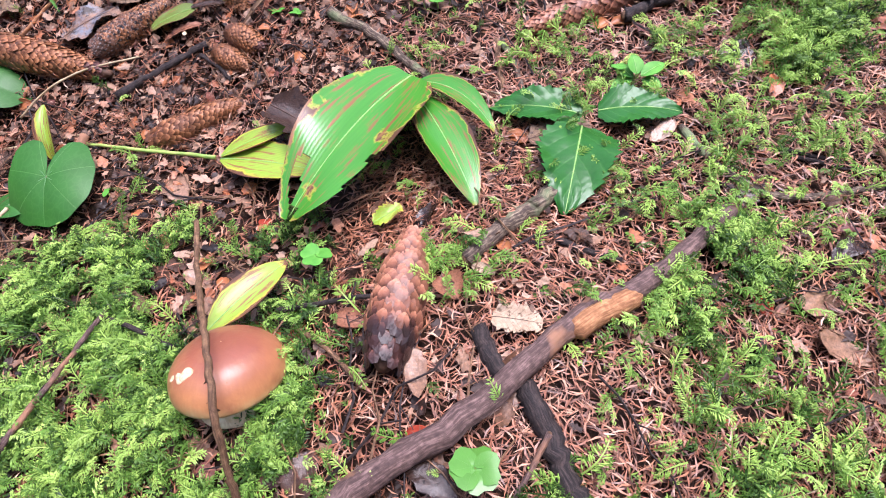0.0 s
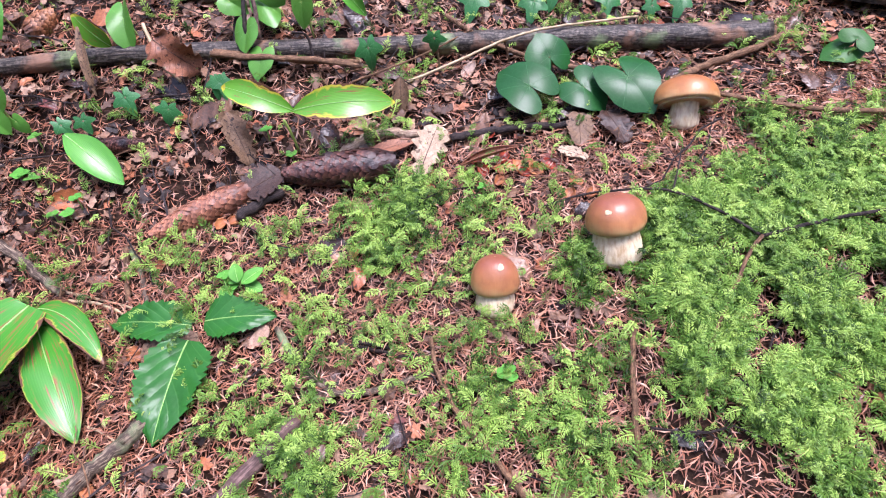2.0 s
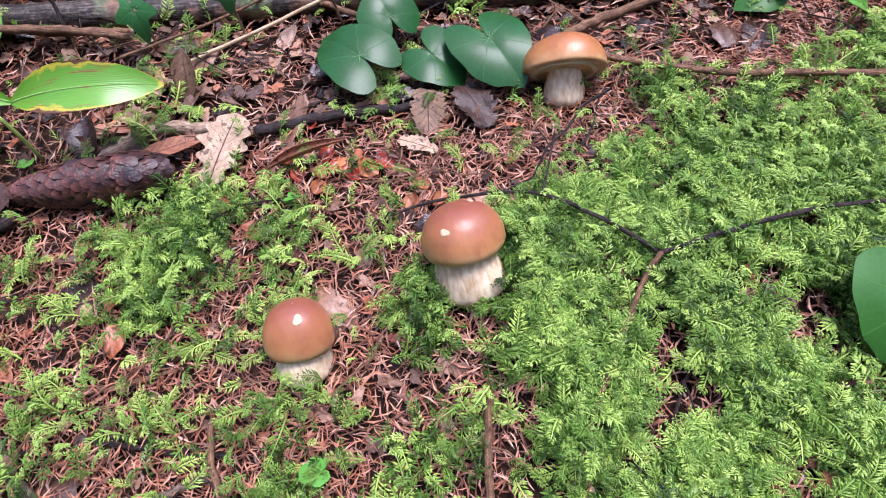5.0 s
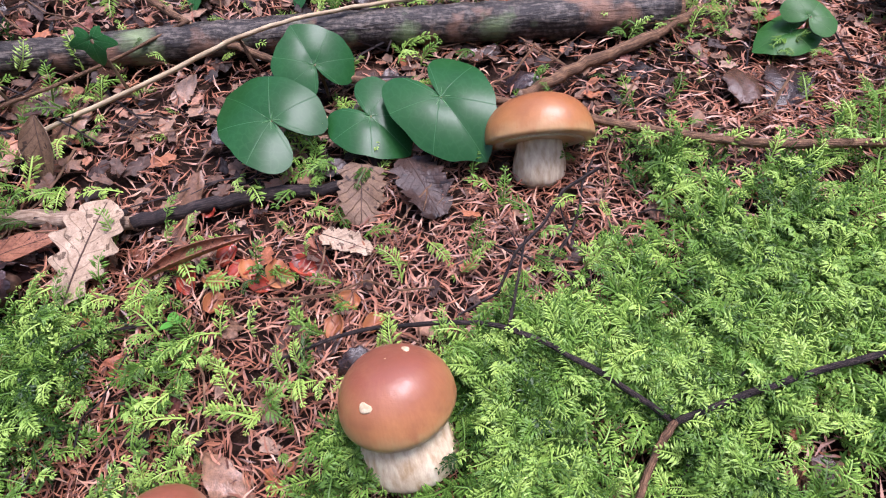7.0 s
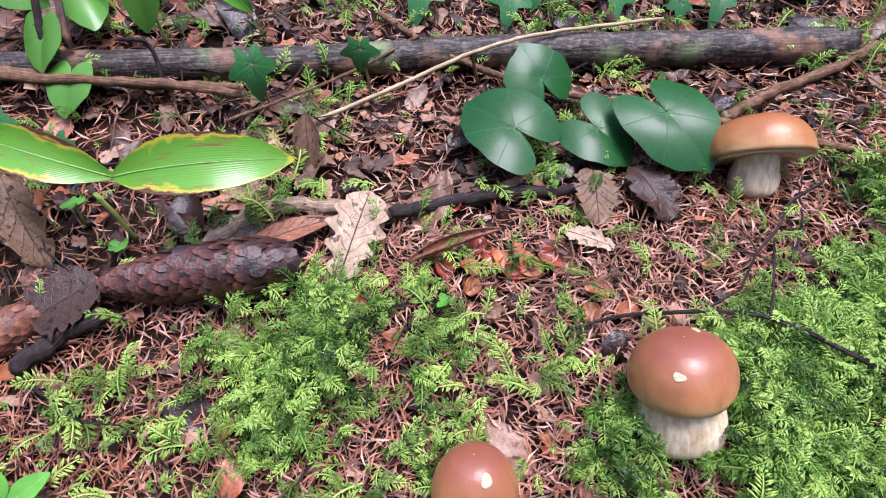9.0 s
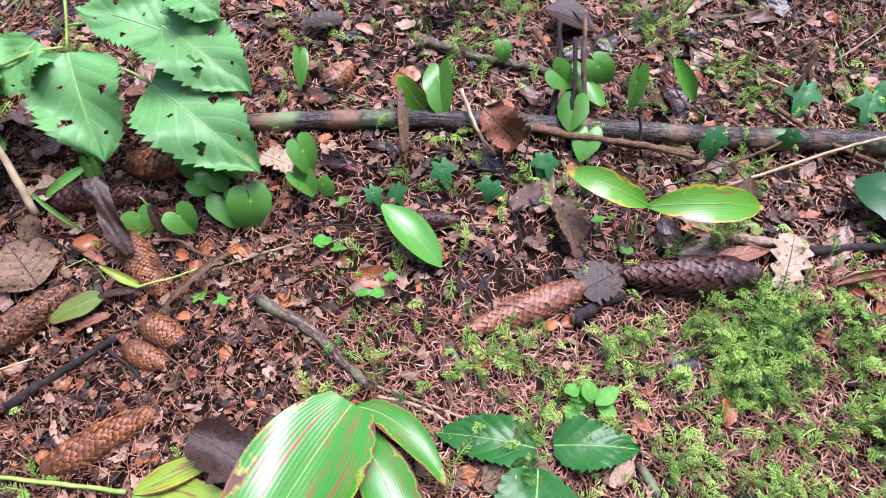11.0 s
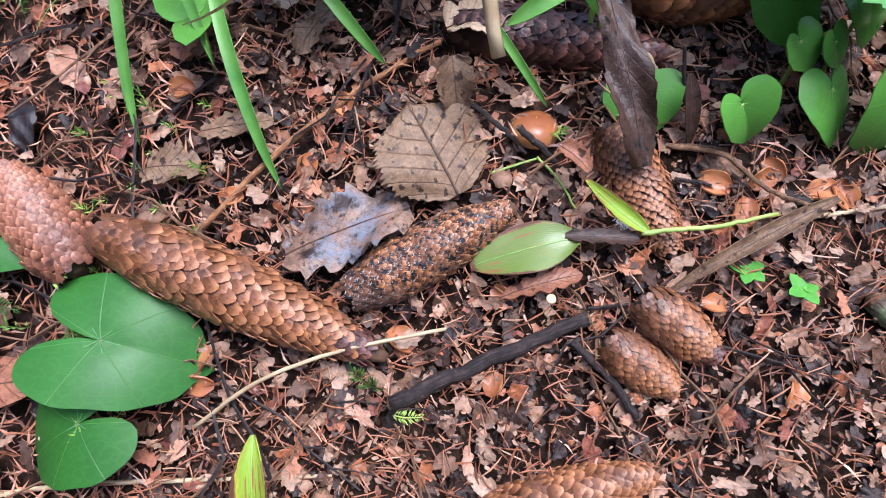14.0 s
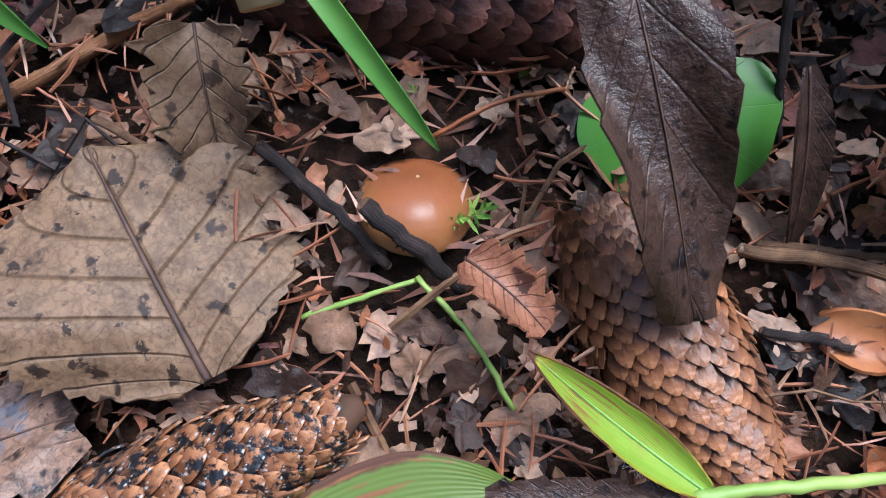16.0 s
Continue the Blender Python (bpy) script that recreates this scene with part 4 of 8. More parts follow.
def stick(name, points, r0, r1, material, label, category="stick", seed=0, n=7, wob=0.0012, side=(), rough=0.14, sides=8, group=""):
    """A fallen stick through (x, y, lift) points. side: (place along it 0..1, heading, length, radius) of stubs and side shoots."""
    path = smooth_path(on_floor(points), n, min(wob, 0.3 * min(r0, r1)), seed)
    c = path[0].copy()
    t = thing(name, Matrix.Translation(c), label, category, group)
    k = len(path) - 1
    bm = tube_bm(bmesh.new(), [p - c for p in path], [r0 + (r1 - r0) * i / k for i in range(k + 1)], sides, rough, seed)
    if max(r0, r1) < 0.0032 and material in (M_BARK_DARK, M_TWIG, M_PEELED):
        q = random.Random(seed + 5)
        for i in range(1, 2 * k):
            j = min(k - 1, i // 2)
            p = path[j].lerp(path[j + 1], q.random()) - c
            ax = (path[j + 1] - path[j]).normalized()
            a = q.random() * TAU
            u = ax.orthogonal().normalized()
            d = u * math.cos(a) + ax.cross(u) * math.sin(a)
            h = r1 * q.uniform(0.2, 0.9)
            if q.random() < 0.4:
                continue
            ring = [bm.verts.new(p + d * r1 * 0.7 + ax * h * 0.7 * math.cos(TAU * w / 3) + ax.cross(d) * h * 0.5 * math.sin(TAU * w / 3)) for w in range(3)]
            top = bm.verts.new(p + d * (r1 + h) + ax * h * 0.6)
            for w in range(3):
                bm.faces.new((ring[w], ring[(w + 1) % 3], top))
    part("main_stem", bm, material, t)
    if material in (M_BARK, M_BARK_DARK, M_BARK_LICHEN, M_TWIG, M_LOG):
        for p, d, rad in ((path[0], path[0] - path[1], r0), (path[-1], path[-1] - path[-2], r1)):
            d = d.normalized() * rad
            part("broken_end", tube_bm(bmesh.new(), [p - c - d * 0.3, p - c + d * 0.25, p - c + d * 0.5], [rad * 0.85, rad * 0.8, rad * 0.35], 7, 0.25, seed), M_TWIG if material is not M_TWIG else M_PALE, t, "splintered paler end")
    for s, head, ln, rad in side:
        i = int(s * k)
        p = path[i] - c
        a = radians(head)
        d = Vector((math.cos(a), math.sin(a), 0))
        q = [p]
        for j in range(1, 6):
            w = path[i] + d * ln * j / 5
            q.append(Vector((w.x, w.y, float(G(w.x, w.y)) + max(rad, (path[i].z - float(G(path[i].x, path[i].y))) * (1 - j / 6)))) - c)
        part("side_shoot", tube_bm(bmesh.new(), q, [rad * (1 - 0.1 * j) for j in range(6)], 6, rough, seed + i), material, t)
    return t


fallen = stick("fallen_branch", [(-0.09, 0.125, 0.012), (-0.065, 0.148, 0.012), (0.007, 0.186, 0.012), (0.070, 0.237, 0.012), (0.115, 0.262, 0.012), (0.195, 0.332, 0.008)], 0.0095, 0.0065, M_BARK, "brown fallen branch with a peeled stretch of bark", seed=3, side=((0.55, 80, 0.012, 0.003),))
stick("log", [(-0.2, 0.735, 0.004), (0.021, 0.722, 0.006), (0.312, 0.695, 0.006), (0.455, 0.686, 0.01), (0.589, 0.665, 0.012), (0.750, 0.624, 0.008)], 0.009, 0.0145, M_LOG, "grey-brown rotting log with mossy patches", "log", seed=4, sides=30, rough=0.07, wob=0.0003, n=26)

# ---- leaves and plants ----
def material_rib(material):
    """The material of a leaf's ribs."""
    if material.name in ("dead_leaf", "wet_dead_leaf", "mouldy_dead_leaf", "rust_dead_leaf", "pale_dead_leaf", "seed_scale"):
        return M_STALK_DARK
    return M_RIB_DARK if material.name in ("heart_leaf", "mid_green_heart_leaf", "ivy") else M_RIB


def over(x, y, h):
    return Vector((x, y, float(G(x, y)) + h))


def span(b, t, face=(0, -0.3, 1)):
    """A pose at b whose y points to t and whose z leans towards face; and the distance."""
    d = t - b
    y = d.normalized()
    z = Vector(face)
    z = (z - y * z.dot(y)).normalized()
    return Matrix.Translation(b) @ Matrix((y.cross(z), y, z)).transposed().to_4x4(), d.length


def fit_blade(bm, length):
    """Turn and scale a blade so that its tip lies on +y at the given distance."""
    bm.verts.ensure_lookup_table()
    tip = max(bm.verts, key=lambda v: v.co.y).co.copy()
    tip.x = 0
    q = tip.rotation_difference(Vector((0, 1, 0))).to_matrix().to_4x4()
    bm.transform(Matrix.Scale(length / tip.length, 4) @ q)
    return bm


def stalk_to_floor(parent, b, m, r, material, foot=None, bow=0.3):
    """A thin leaf stalk from b to the floor."""
    f = Vector(foot) if foot else Vector((b.x + 0.006, b.y + 0.008, 0))
    f.z = float(G(f.x, f.y)) - 0.003
    inv = m.inverted()
    mid = (b + f) / 2 + Vector((0.004, -0.003, 0.004)) * bow
    part("stalk", tube_bm(bmesh.new(), [inv @ p for p in smooth_path([b, mid, f], 4)], [r] * 9, 6, 0.05), material, parent, "thin leaf stalk")


def round_leaf(name, b, t, w, radii, material, label, category, group="", face=(0, -0.3, 1), stalk=None, foot=None, dome=0.22, wave=0.11, seed=0, split=4.0, fold=0.1):
    """A leaf on a stalk, from where the stalk joins (x, y, lift) to its tip, w wide."""
    B, T = over(*b), over(*t)
    m, ln = span(B, T, face)
    ob = thing(name, m, label, category, group)
    R = ln / radii[0]
    wide = 2 * R * max(r * math.sin(math.pi * i / (len(radii) - 1)) for i, r in enumerate(radii))
    bm = polar_bm(R, radii, 6, 60, dome, wave, 0.06, fold, seed, 0.0005, split)
    bm.transform(Matrix.Diagonal((w / wide, 1, 1, 1)))
    bm.verts.ensure_lookup_table()
    lift = Vector((0, 0, 0.0001))
    lines = [[bm.verts[j * 7 + i].co + lift for i in range(6)] for j in (30, 19, 41, 8, 52)]
    part("blade", bm, material, ob)
    for q in lines:
        part("vein", tube_bm(bmesh.new(), q, [ln * 0.006 * (1 - 0.16 * i) for i in range(6)], 5, 0.05), material_rib(material), ob)
    if stalk:
        stalk_to_floor(ob, B, m, 0.0011, stalk, foot)
    return ob


def long_leaf(name, b, t, w, material, label, category, group="", widths=(0.12, 0.5, 0.82, 0.98, 1.0, 0.94, 0.8, 0.55, 0.06), face=(0, -0.3, 1), arch=25.0, fold=18.0, parent=None, thick=0.0004, **kw):
    """A long leaf from its base (x, y, lift) to its tip."""
    B, T = over(*b), over(*t)
    m, ln = span(B, T, face)
    bm = fit_blade(blade_bm(ln, w, widths, arch=arch, fold=fold, thick=thick, **kw), ln)
    nu, nv = kw.get("nu", 22), kw.get("nv", 8)
    bm.verts.ensure_lookup_table()
    line = [bm.verts[i * (nv + 1) + nv // 2].co + Vector((0, 0, 0.0001)) for i in range(0, nu)]
    rib = tube_bm(bmesh.new(), line, [max(0.0003, min(0.0009, 0.016 * w)) * (1 - 0.7 * i / nu) for i in range(len(line))], 5, 0.05)
    if parent:
        ob = part("blade", bm, material, parent)
        ob.matrix_basis = parent.matrix_basis.inverted() @ m
        if material is not M_GRASS:
            part("midrib", rib, material_rib(material), ob)
        return ob
    ob = thing(name, m, label, category, group)
    part("blade", bm, material, ob)
    part("midrib", rib, material_rib(material), ob, "raised midrib")
    return ob


OVAL = (0.1, 0.55, 0.85, 1.0, 1.0, 0.92, 0.75, 0.5, 0.12)
EGG = (0.35, 0.85, 1.0, 1.0, 0.92, 0.78, 0.6, 0.36, 0.04)
NARROW = (0.3, 0.7, 0.95, 1.0, 0.95, 0.85, 0.65, 0.4, 0.04)
OAK = (0.12, 0.16, 0.3, 0.5, 0.56, 0.46, 0.36, 0.5, 0.76, 0.8, 0.62, 0.48, 0.7, 0.98, 1.0, 0.74, 0.62, 0.85, 0.94, 0.76, 0.6, 0.7, 0.62, 0.4, 0.1)
RAGGED = (0.3, 0.9, 0.7, 1.0, 0.8, 0.95, 0.6, 0.7, 0.3)


def seed_scale(x, y, size, heading, material, label, seed=0, lift=0.003, tilt=0.0):
    """A loose cone scale: a small curled, rounded shell."""
    t = thing("seed_scale", frame_at(x, y, lift, heading, tilt, random.Random(seed).uniform(-25, 25)), label, "cone scale", "loose cone scales")
    bm = blade_bm(size, size * 0.8, (0.4, 0.8, 1.0, 1.0, 0.85, 0.45), nu=7, nv=6, arch=40, fold=28, ripple=0.05, seed=seed, thick=0.0008)
    part("shell", bm, material, t)
    return t

# wild ginger
round_leaf("heart_leaf", (0.462, 0.591, 0.030), (0.437, 0.621, 0.035), 0.062, HEART, M_ASARUM, "dark glossy heart-shaped wild ginger leaf near the log", "leaf", group="wild ginger leaves", stalk=M_STALK, face=(0,-.55,1), seed=1)
round_leaf("heart_leaf", (0.520, 0.584, 0.022), (0.539, 0.559, 0.014), 0.052, HEART, M_ASARUM, "dark glossy heart-shaped wild ginger leaf tucked under another", "leaf", group="wild ginger leaves", stalk=M_STALK, face=(0,-.55,1), seed=2)
round_leaf("heart_leaf", (0.561, 0.570, 0.034), (0.575, 0.530, 0.026), 0.063, HEART, M_ASARUM, "dark glossy heart-shaped wild ginger leaf overlapping its neighbour", "leaf", group="wild ginger leaves", stalk=M_STALK, face=(-.1,-.6,1), seed=3)
round_leaf("heart_leaf", (0.495, 0.629, 0.030), (0.487, 0.647, 0.045), 0.054, HEART, M_ASARUM, "dark glossy heart-shaped wild ginger leaf leaning on the log", "leaf", group="wild ginger leaves", stalk=M_STALK, face=(0,-.6,1), seed=4)
round_leaf("heart_leaf", (0.717, 0.293, 0.035), (0.701, 0.264, 0.025), 0.072, HEART, M_ASARUM_MID, "large pale-sheened heart leaf on moss", "leaf", group="wild ginger leaves", stalk=M_STALK, seed=5)
round_leaf("heart_leaf", (0.776, 0.298, 0.035), (0.739, 0.305, 0.035), 0.046, HEART, M_ASARUM_MID, "dark glossy heart-shaped wild ginger leaf over moss", "leaf", group="wild ginger leaves", stalk=M_STALK, seed=6)
round_leaf("heart_leaf", (0.775, 0.273, 0.030), (0.745, 0.284, 0.025), 0.045, HEART, M_ASARUM_MID, "dark glossy heart-shaped wild ginger leaf over moss", "leaf", group="wild ginger leaves", stalk=M_STALK, seed=7)
round_leaf("heart_leaf", (0.896, 0.559, 0.030), (0.871, 0.543, 0.020), 0.056, HEART, M_ASARUM_MID, "dark glossy heart-shaped wild ginger leaf beside the mossy stump", "leaf", group="wild ginger leaves", stalk=M_STALK, seed=8)
round_leaf("heart_leaf", (0.807, 0.562, 0.025), (0.816, 0.567, 0.030), 0.037, HEART, M_ASARUM_MID, "dark glossy heart-shaped wild ginger leaf beside the mossy stump", "leaf", group="wild ginger leaves", stalk=M_STALK, foot=None, seed=9)
round_leaf("heart_leaf", (0.800, 0.565, 0.015), (0.776, 0.567, 0.010), 0.034, HEART, M_ASARUM_MID, "dark glossy heart-shaped wild ginger leaf lying by the stump", "leaf", group="wild ginger leaves", stalk=M_STALK, seed=10)
round_leaf("heart_leaf", (-0.662, 0.523, 0.030), (-0.703, 0.505, 0.030), 0.078, KIDNEY, M_ASARUM_MID, "broad glossy wild ginger leaf over cones", "leaf", group="wild ginger leaves", stalk=M_STALK, seed=11)
round_leaf("heart_leaf", (-0.566, 0.545, 0.020), (-0.610, 0.539, 0.022), 0.040, KIDNEY, M_ASARUM_MID, "glossy wild ginger leaf beside a cone", "leaf", group="wild ginger leaves", stalk=M_STALK, seed=12)
round_leaf("heart_leaf", (-0.485, 0.510, 0.025), (-0.437, 0.511, 0.018), 0.066, HEART, M_ASARUM_MID, "glossy wild ginger leaf crossed by a twig", "leaf", group="wild ginger leaves", stalk=M_STALK, seed=13)
round_leaf("heart_leaf", (-0.487, 0.478, 0.022), (-0.516, 0.462, 0.016), 0.059, HEART, M_ASARUM_MID, "glossy wild ginger leaf on litter", "leaf", group="wild ginger leaves", stalk=M_STALK, seed=14)
round_leaf("heart_leaf", (-0.597, 0.448, 0.022), (-0.587, 0.420, 0.018), 0.067, KIDNEY, M_ASARUM_MID, "glossy wild ginger leaf with a torn notch", "leaf", group="wild ginger leaves", stalk=M_STALK, seed=15)
round_leaf("heart_leaf", (-0.380, 0.414, 0.030), (-0.377, 0.376, 0.022), 0.081, KIDNEY, M_ASARUM_MID, "broad glossy wild ginger leaf in full view", "leaf", group="wild ginger leaves", stalk=M_STALK, seed=16)
round_leaf("heart_leaf", (-0.418, 0.400, 0.015), (-0.445, 0.400, 0.012), 0.029, HEART, M_ASARUM_MID, "small wild ginger leaf half hidden", "leaf", group="wild ginger leaves", stalk=M_STALK, seed=17)
round_leaf("heart_leaf", (-0.650, 0.319, 0.025), (-0.622, 0.330, 0.020), 0.039, HEART, M_ASARUM_MID, "glossy wild ginger leaf by ivy", "leaf", group="wild ginger leaves", stalk=M_STALK, seed=18)

# small light heart leaves
round_leaf("heart_leaf", (-0.249, 0.647, 0.010), (-0.242, 0.631, 0.008), 0.037, POINTED, M_HEART, "small bright green heart leaf", "leaf", group="may lily leaves", stalk=M_STALK_GREEN, fold=0.15, wave=0.08, face=(-0.27,-0.36,.8), seed=19)
round_leaf("heart_leaf", (-0.207, 0.636, 0.024), (-0.194, 0.629, 0.012), 0.030, POINTED, M_HEART, "small bright green heart leaf", "leaf", group="may lily leaves", stalk=M_STALK_GREEN, fold=0.45, wave=0.16, face=(-0.14,-0.38,.8), seed=20)
round_leaf("heart_leaf", (-0.141, 0.639, 0.030), (-0.138, 0.627, 0.012), 0.041, ROUNDED, M_HEART, "small bright green heart leaf", "leaf", group="may lily leaves", stalk=M_STALK_GREEN, fold=0.00, wave=0.20, face=(0.45,-0.90,.8), seed=21)
round_leaf("heart_leaf", (-0.280, 0.661, 0.050), (-0.277, 0.654, 0.035), 0.021, POINTED, M_HEART, "small bright green heart leaf", "leaf", group="may lily leaves", stalk=M_STALK_GREEN, fold=0.30, wave=0.08, face=(-0.46,-0.75,.8), seed=22)
round_leaf("heart_leaf", (-0.090, 0.662, 0.050), (-0.080, 0.657, 0.030), 0.031, ROUNDED, M_HEART, "yellowing heart leaf among litter", "leaf", group="may lily leaves", stalk=M_STALK_GREEN, fold=0.15, wave=0.16, face=(0.16,-0.27,.8), seed=23)
round_leaf("heart_leaf", (-0.095, 0.654, 0.030), (-0.080, 0.646, 0.020), 0.024, ROUNDED, M_HEART, "yellow-green fading heart leaf", "leaf", group="may lily leaves", stalk=M_STALK_GREEN, fold=0.45, wave=0.20, face=(0.24,-0.54,.8), seed=24)
round_leaf("heart_leaf", (-0.075, 0.656, 0.020), (-0.067, 0.650, 0.010), 0.017, POINTED, M_HEART, "small bright green heart leaf", "leaf", group="may lily leaves", stalk=M_STALK_GREEN, fold=0.00, wave=0.08, face=(-0.49,-0.95,.8), seed=25)
round_leaf("heart_leaf", (-0.172, 0.659, 0.030), (-0.164, 0.657, 0.020), 0.021, ROUNDED, M_HEART, "small bright green heart leaf", "leaf", group="may lily leaves", stalk=M_STALK_GREEN, fold=0.30, wave=0.16, face=(0.41,-0.57,.8), seed=26)
round_leaf("heart_leaf", (0.110, 0.774, 0.030), (0.112, 0.767, 0.020), 0.018, ROUNDED, M_HEART, "small bright green heart leaf", "leaf", group="may lily leaves", stalk=M_STALK_GREEN, fold=0.15, wave=0.20, face=(-0.05,-0.26,.8), seed=27)
round_leaf("heart_leaf", (0.158, 0.732, 0.040), (0.176, 0.727, 0.030), 0.031, POINTED, M_HEART, "small bright green heart leaf", "leaf", group="may lily leaves", stalk=M_STALK_GREEN, fold=0.45, wave=0.08, face=(-0.33,-0.72,.8), seed=28)
round_leaf("heart_leaf", (0.195, 0.739, 0.030), (0.204, 0.708, 0.030), 0.031, ROUNDED, M_HEART, "bright heart leaf by a twig", "leaf", group="may lily leaves", stalk=M_STALK_GREEN, fold=0.00, wave=0.16, face=(0.50,-0.91,.8), seed=29)
round_leaf("heart_leaf", (0.173, 0.705, 0.030), (0.167, 0.689, 0.020), 0.031, ROUNDED, M_HEART, "small bright green heart leaf", "leaf", group="may lily leaves", stalk=M_STALK_GREEN, fold=0.30, wave=0.20, face=(-0.33,-0.40,.8), seed=30)
round_leaf("heart_leaf", (0.185, 0.684, 0.020), (0.176, 0.664, 0.015), 0.030, POINTED, M_HEART, "small bright green heart leaf", "leaf", group="may lily leaves", stalk=M_STALK_GREEN, fold=0.15, wave=0.08, face=(-0.06,-0.34,.8), seed=31)
round_leaf("heart_leaf", (0.236, 0.717, 0.045), (0.235, 0.711, 0.020), 0.024, ROUNDED, M_HEART, "small bright green heart leaf", "leaf", group="may lily leaves", stalk=M_STALK_GREEN, fold=0.45, wave=0.16, face=(0.41,-0.87,.8), seed=32)
round_leaf("heart_leaf", (0.201, 0.734, 0.045), (0.216, 0.726, 0.035), 0.028, ROUNDED, M_HEART, "small bright green heart leaf", "leaf", group="may lily leaves", stalk=M_STALK_GREEN, fold=0.00, wave=0.20, face=(-0.49,-0.79,.8), seed=33)
round_leaf("heart_leaf", (-0.099, 0.776, 0.030), (-0.099, 0.754, 0.020), 0.016, POINTED, M_HEART, "small bright green heart leaf", "leaf", group="may lily leaves", stalk=M_STALK_GREEN, fold=0.30, wave=0.08, face=(0.24,-0.28,.8), seed=34)
round_leaf("heart_leaf", (0.853, 0.520, 0.020), (0.871, 0.516, 0.010), 0.015, ROUNDED, M_HEART, "small bright green heart leaf", "leaf", group="may lily leaves", stalk=M_STALK_GREEN, fold=0.15, wave=0.16, face=(0.17,-0.49,.8), seed=35)
round_leaf("heart_leaf", (0.042, 0.738, 0.030), (0.041, 0.712, 0.020), 0.031, ROUNDED, M_HEART, "small bright green heart leaf", "leaf", group="may lily leaves", stalk=M_STALK_GREEN, fold=0.45, wave=0.20, face=(-0.46,-0.94,.8), seed=36)
round_leaf("heart_leaf", (-0.167, 0.648, 0.020), (-0.157, 0.631, 0.012), 0.032, POINTED, M_HEART, "bright heart leaf beside its twin", "leaf", group="may lily leaves", stalk=M_STALK_GREEN, fold=0.00, wave=0.08, face=(0.45,-0.62,.8), seed=37)
round_leaf("heart_leaf", (-0.189, 0.654, 0.035), (-0.177, 0.651, 0.025), 0.025, POINTED, M_HEART, "light heart leaf under a tall herb", "leaf", group="may lily leaves", stalk=M_STALK_GREEN, fold=0.30, wave=0.16, face=(-0.14,-0.25,.8), seed=38)

round_leaf("heart_leaf", (-0.196, 0.680, 0.032), (-0.178, 0.667, 0.018), 0.036, ROUNDED, M_HEART, "bright yellow-green heart leaf behind a cone", "leaf", group="may lily leaves", stalk=M_STALK_GREEN, wave=0.14, face=(0.1,-0.6,.8), seed=39)
round_leaf("heart_leaf", (-0.162, 0.676, 0.036), (-0.150, 0.664, 0.024), 0.030, ROUNDED, M_HEART, "bright yellow-green heart leaf above its neighbour", "leaf", group="may lily leaves", stalk=M_STALK_GREEN, wave=0.14, face=(0.2,-0.5,.8), seed=40)

# ivy
round_leaf("ivy_leaf", (0.039, 0.659, 0.020), (0.046, 0.648, 0.010), 0.031, IVY, M_IVY, "green ivy leaf with pale veins", "leaf", group="ivy leaves", stalk=M_STALK, face=(0,-.5,1), seed=39, wave=0.1, split=2.0)
round_leaf("ivy_leaf", (0.084, 0.639, 0.020), (0.079, 0.631, 0.010), 0.033, IVY, M_IVY, "green ivy leaf with pale veins", "leaf", group="ivy leaves", stalk=M_STALK, face=(0,-.5,1), seed=40, wave=0.1, split=2.0)
round_leaf("ivy_leaf", (-0.005, 0.643, 0.020), (-0.000, 0.637, 0.010), 0.024, IVY, M_IVY, "green ivy leaf with pale veins", "leaf", group="ivy leaves", stalk=M_STALK, face=(0,-.5,1), seed=41, wave=0.1, split=2.0)
round_leaf("ivy_leaf", (0.141, 0.660, 0.020), (0.144, 0.646, 0.012), 0.024, IVY, M_IVY, "green ivy leaf with pale veins", "leaf", group="ivy leaves", stalk=M_STALK, face=(0,-.5,1), seed=42, wave=0.1, split=2.0)
round_leaf("ivy_leaf", (0.301, 0.659, 0.040), (0.304, 0.650, 0.020), 0.033, IVY, M_IVY, "green ivy leaf with pale veins", "leaf", group="ivy leaves", stalk=M_STALK, face=(0,-.5,1), seed=43, wave=0.1, split=2.0)
round_leaf("ivy_leaf", (0.372, 0.651, 0.050), (0.371, 0.648, 0.035), 0.028, IVY, M_IVY, "green ivy leaf with pale veins", "leaf", group="ivy leaves", stalk=M_STALK, face=(0,-.5,1), seed=44, wave=0.1, split=2.0)
round_leaf("ivy_leaf", (0.435, 0.737, 0.020), (0.422, 0.716, 0.010), 0.042, IVY, M_IVY, "ivy leaf in litter behind the log", "leaf", group="ivy leaves", stalk=M_STALK, face=(0,-.5,1), seed=45, wave=0.1, split=2.0)
round_leaf("ivy_leaf", (0.505, 0.725, 0.020), (0.494, 0.705, 0.010), 0.036, IVY, M_IVY, "ivy leaf in litter behind the log", "leaf", group="ivy leaves", stalk=M_STALK, face=(0,-.5,1), seed=46, wave=0.1, split=2.0)
round_leaf("ivy_leaf", (0.536, 0.740, 0.020), (0.524, 0.723, 0.010), 0.035, IVY, M_IVY, "ivy leaf in litter behind the log", "leaf", group="ivy leaves", stalk=M_STALK, face=(0,-.5,1), seed=47, wave=0.1, split=2.0)
round_leaf("ivy_leaf", (0.595, 0.719, 0.020), (0.584, 0.695, 0.010), 0.033, IVY, M_IVY, "ivy leaf in litter behind the log", "leaf", group="ivy leaves", stalk=M_STALK, face=(0,-.5,1), seed=48, wave=0.1, split=2.0)
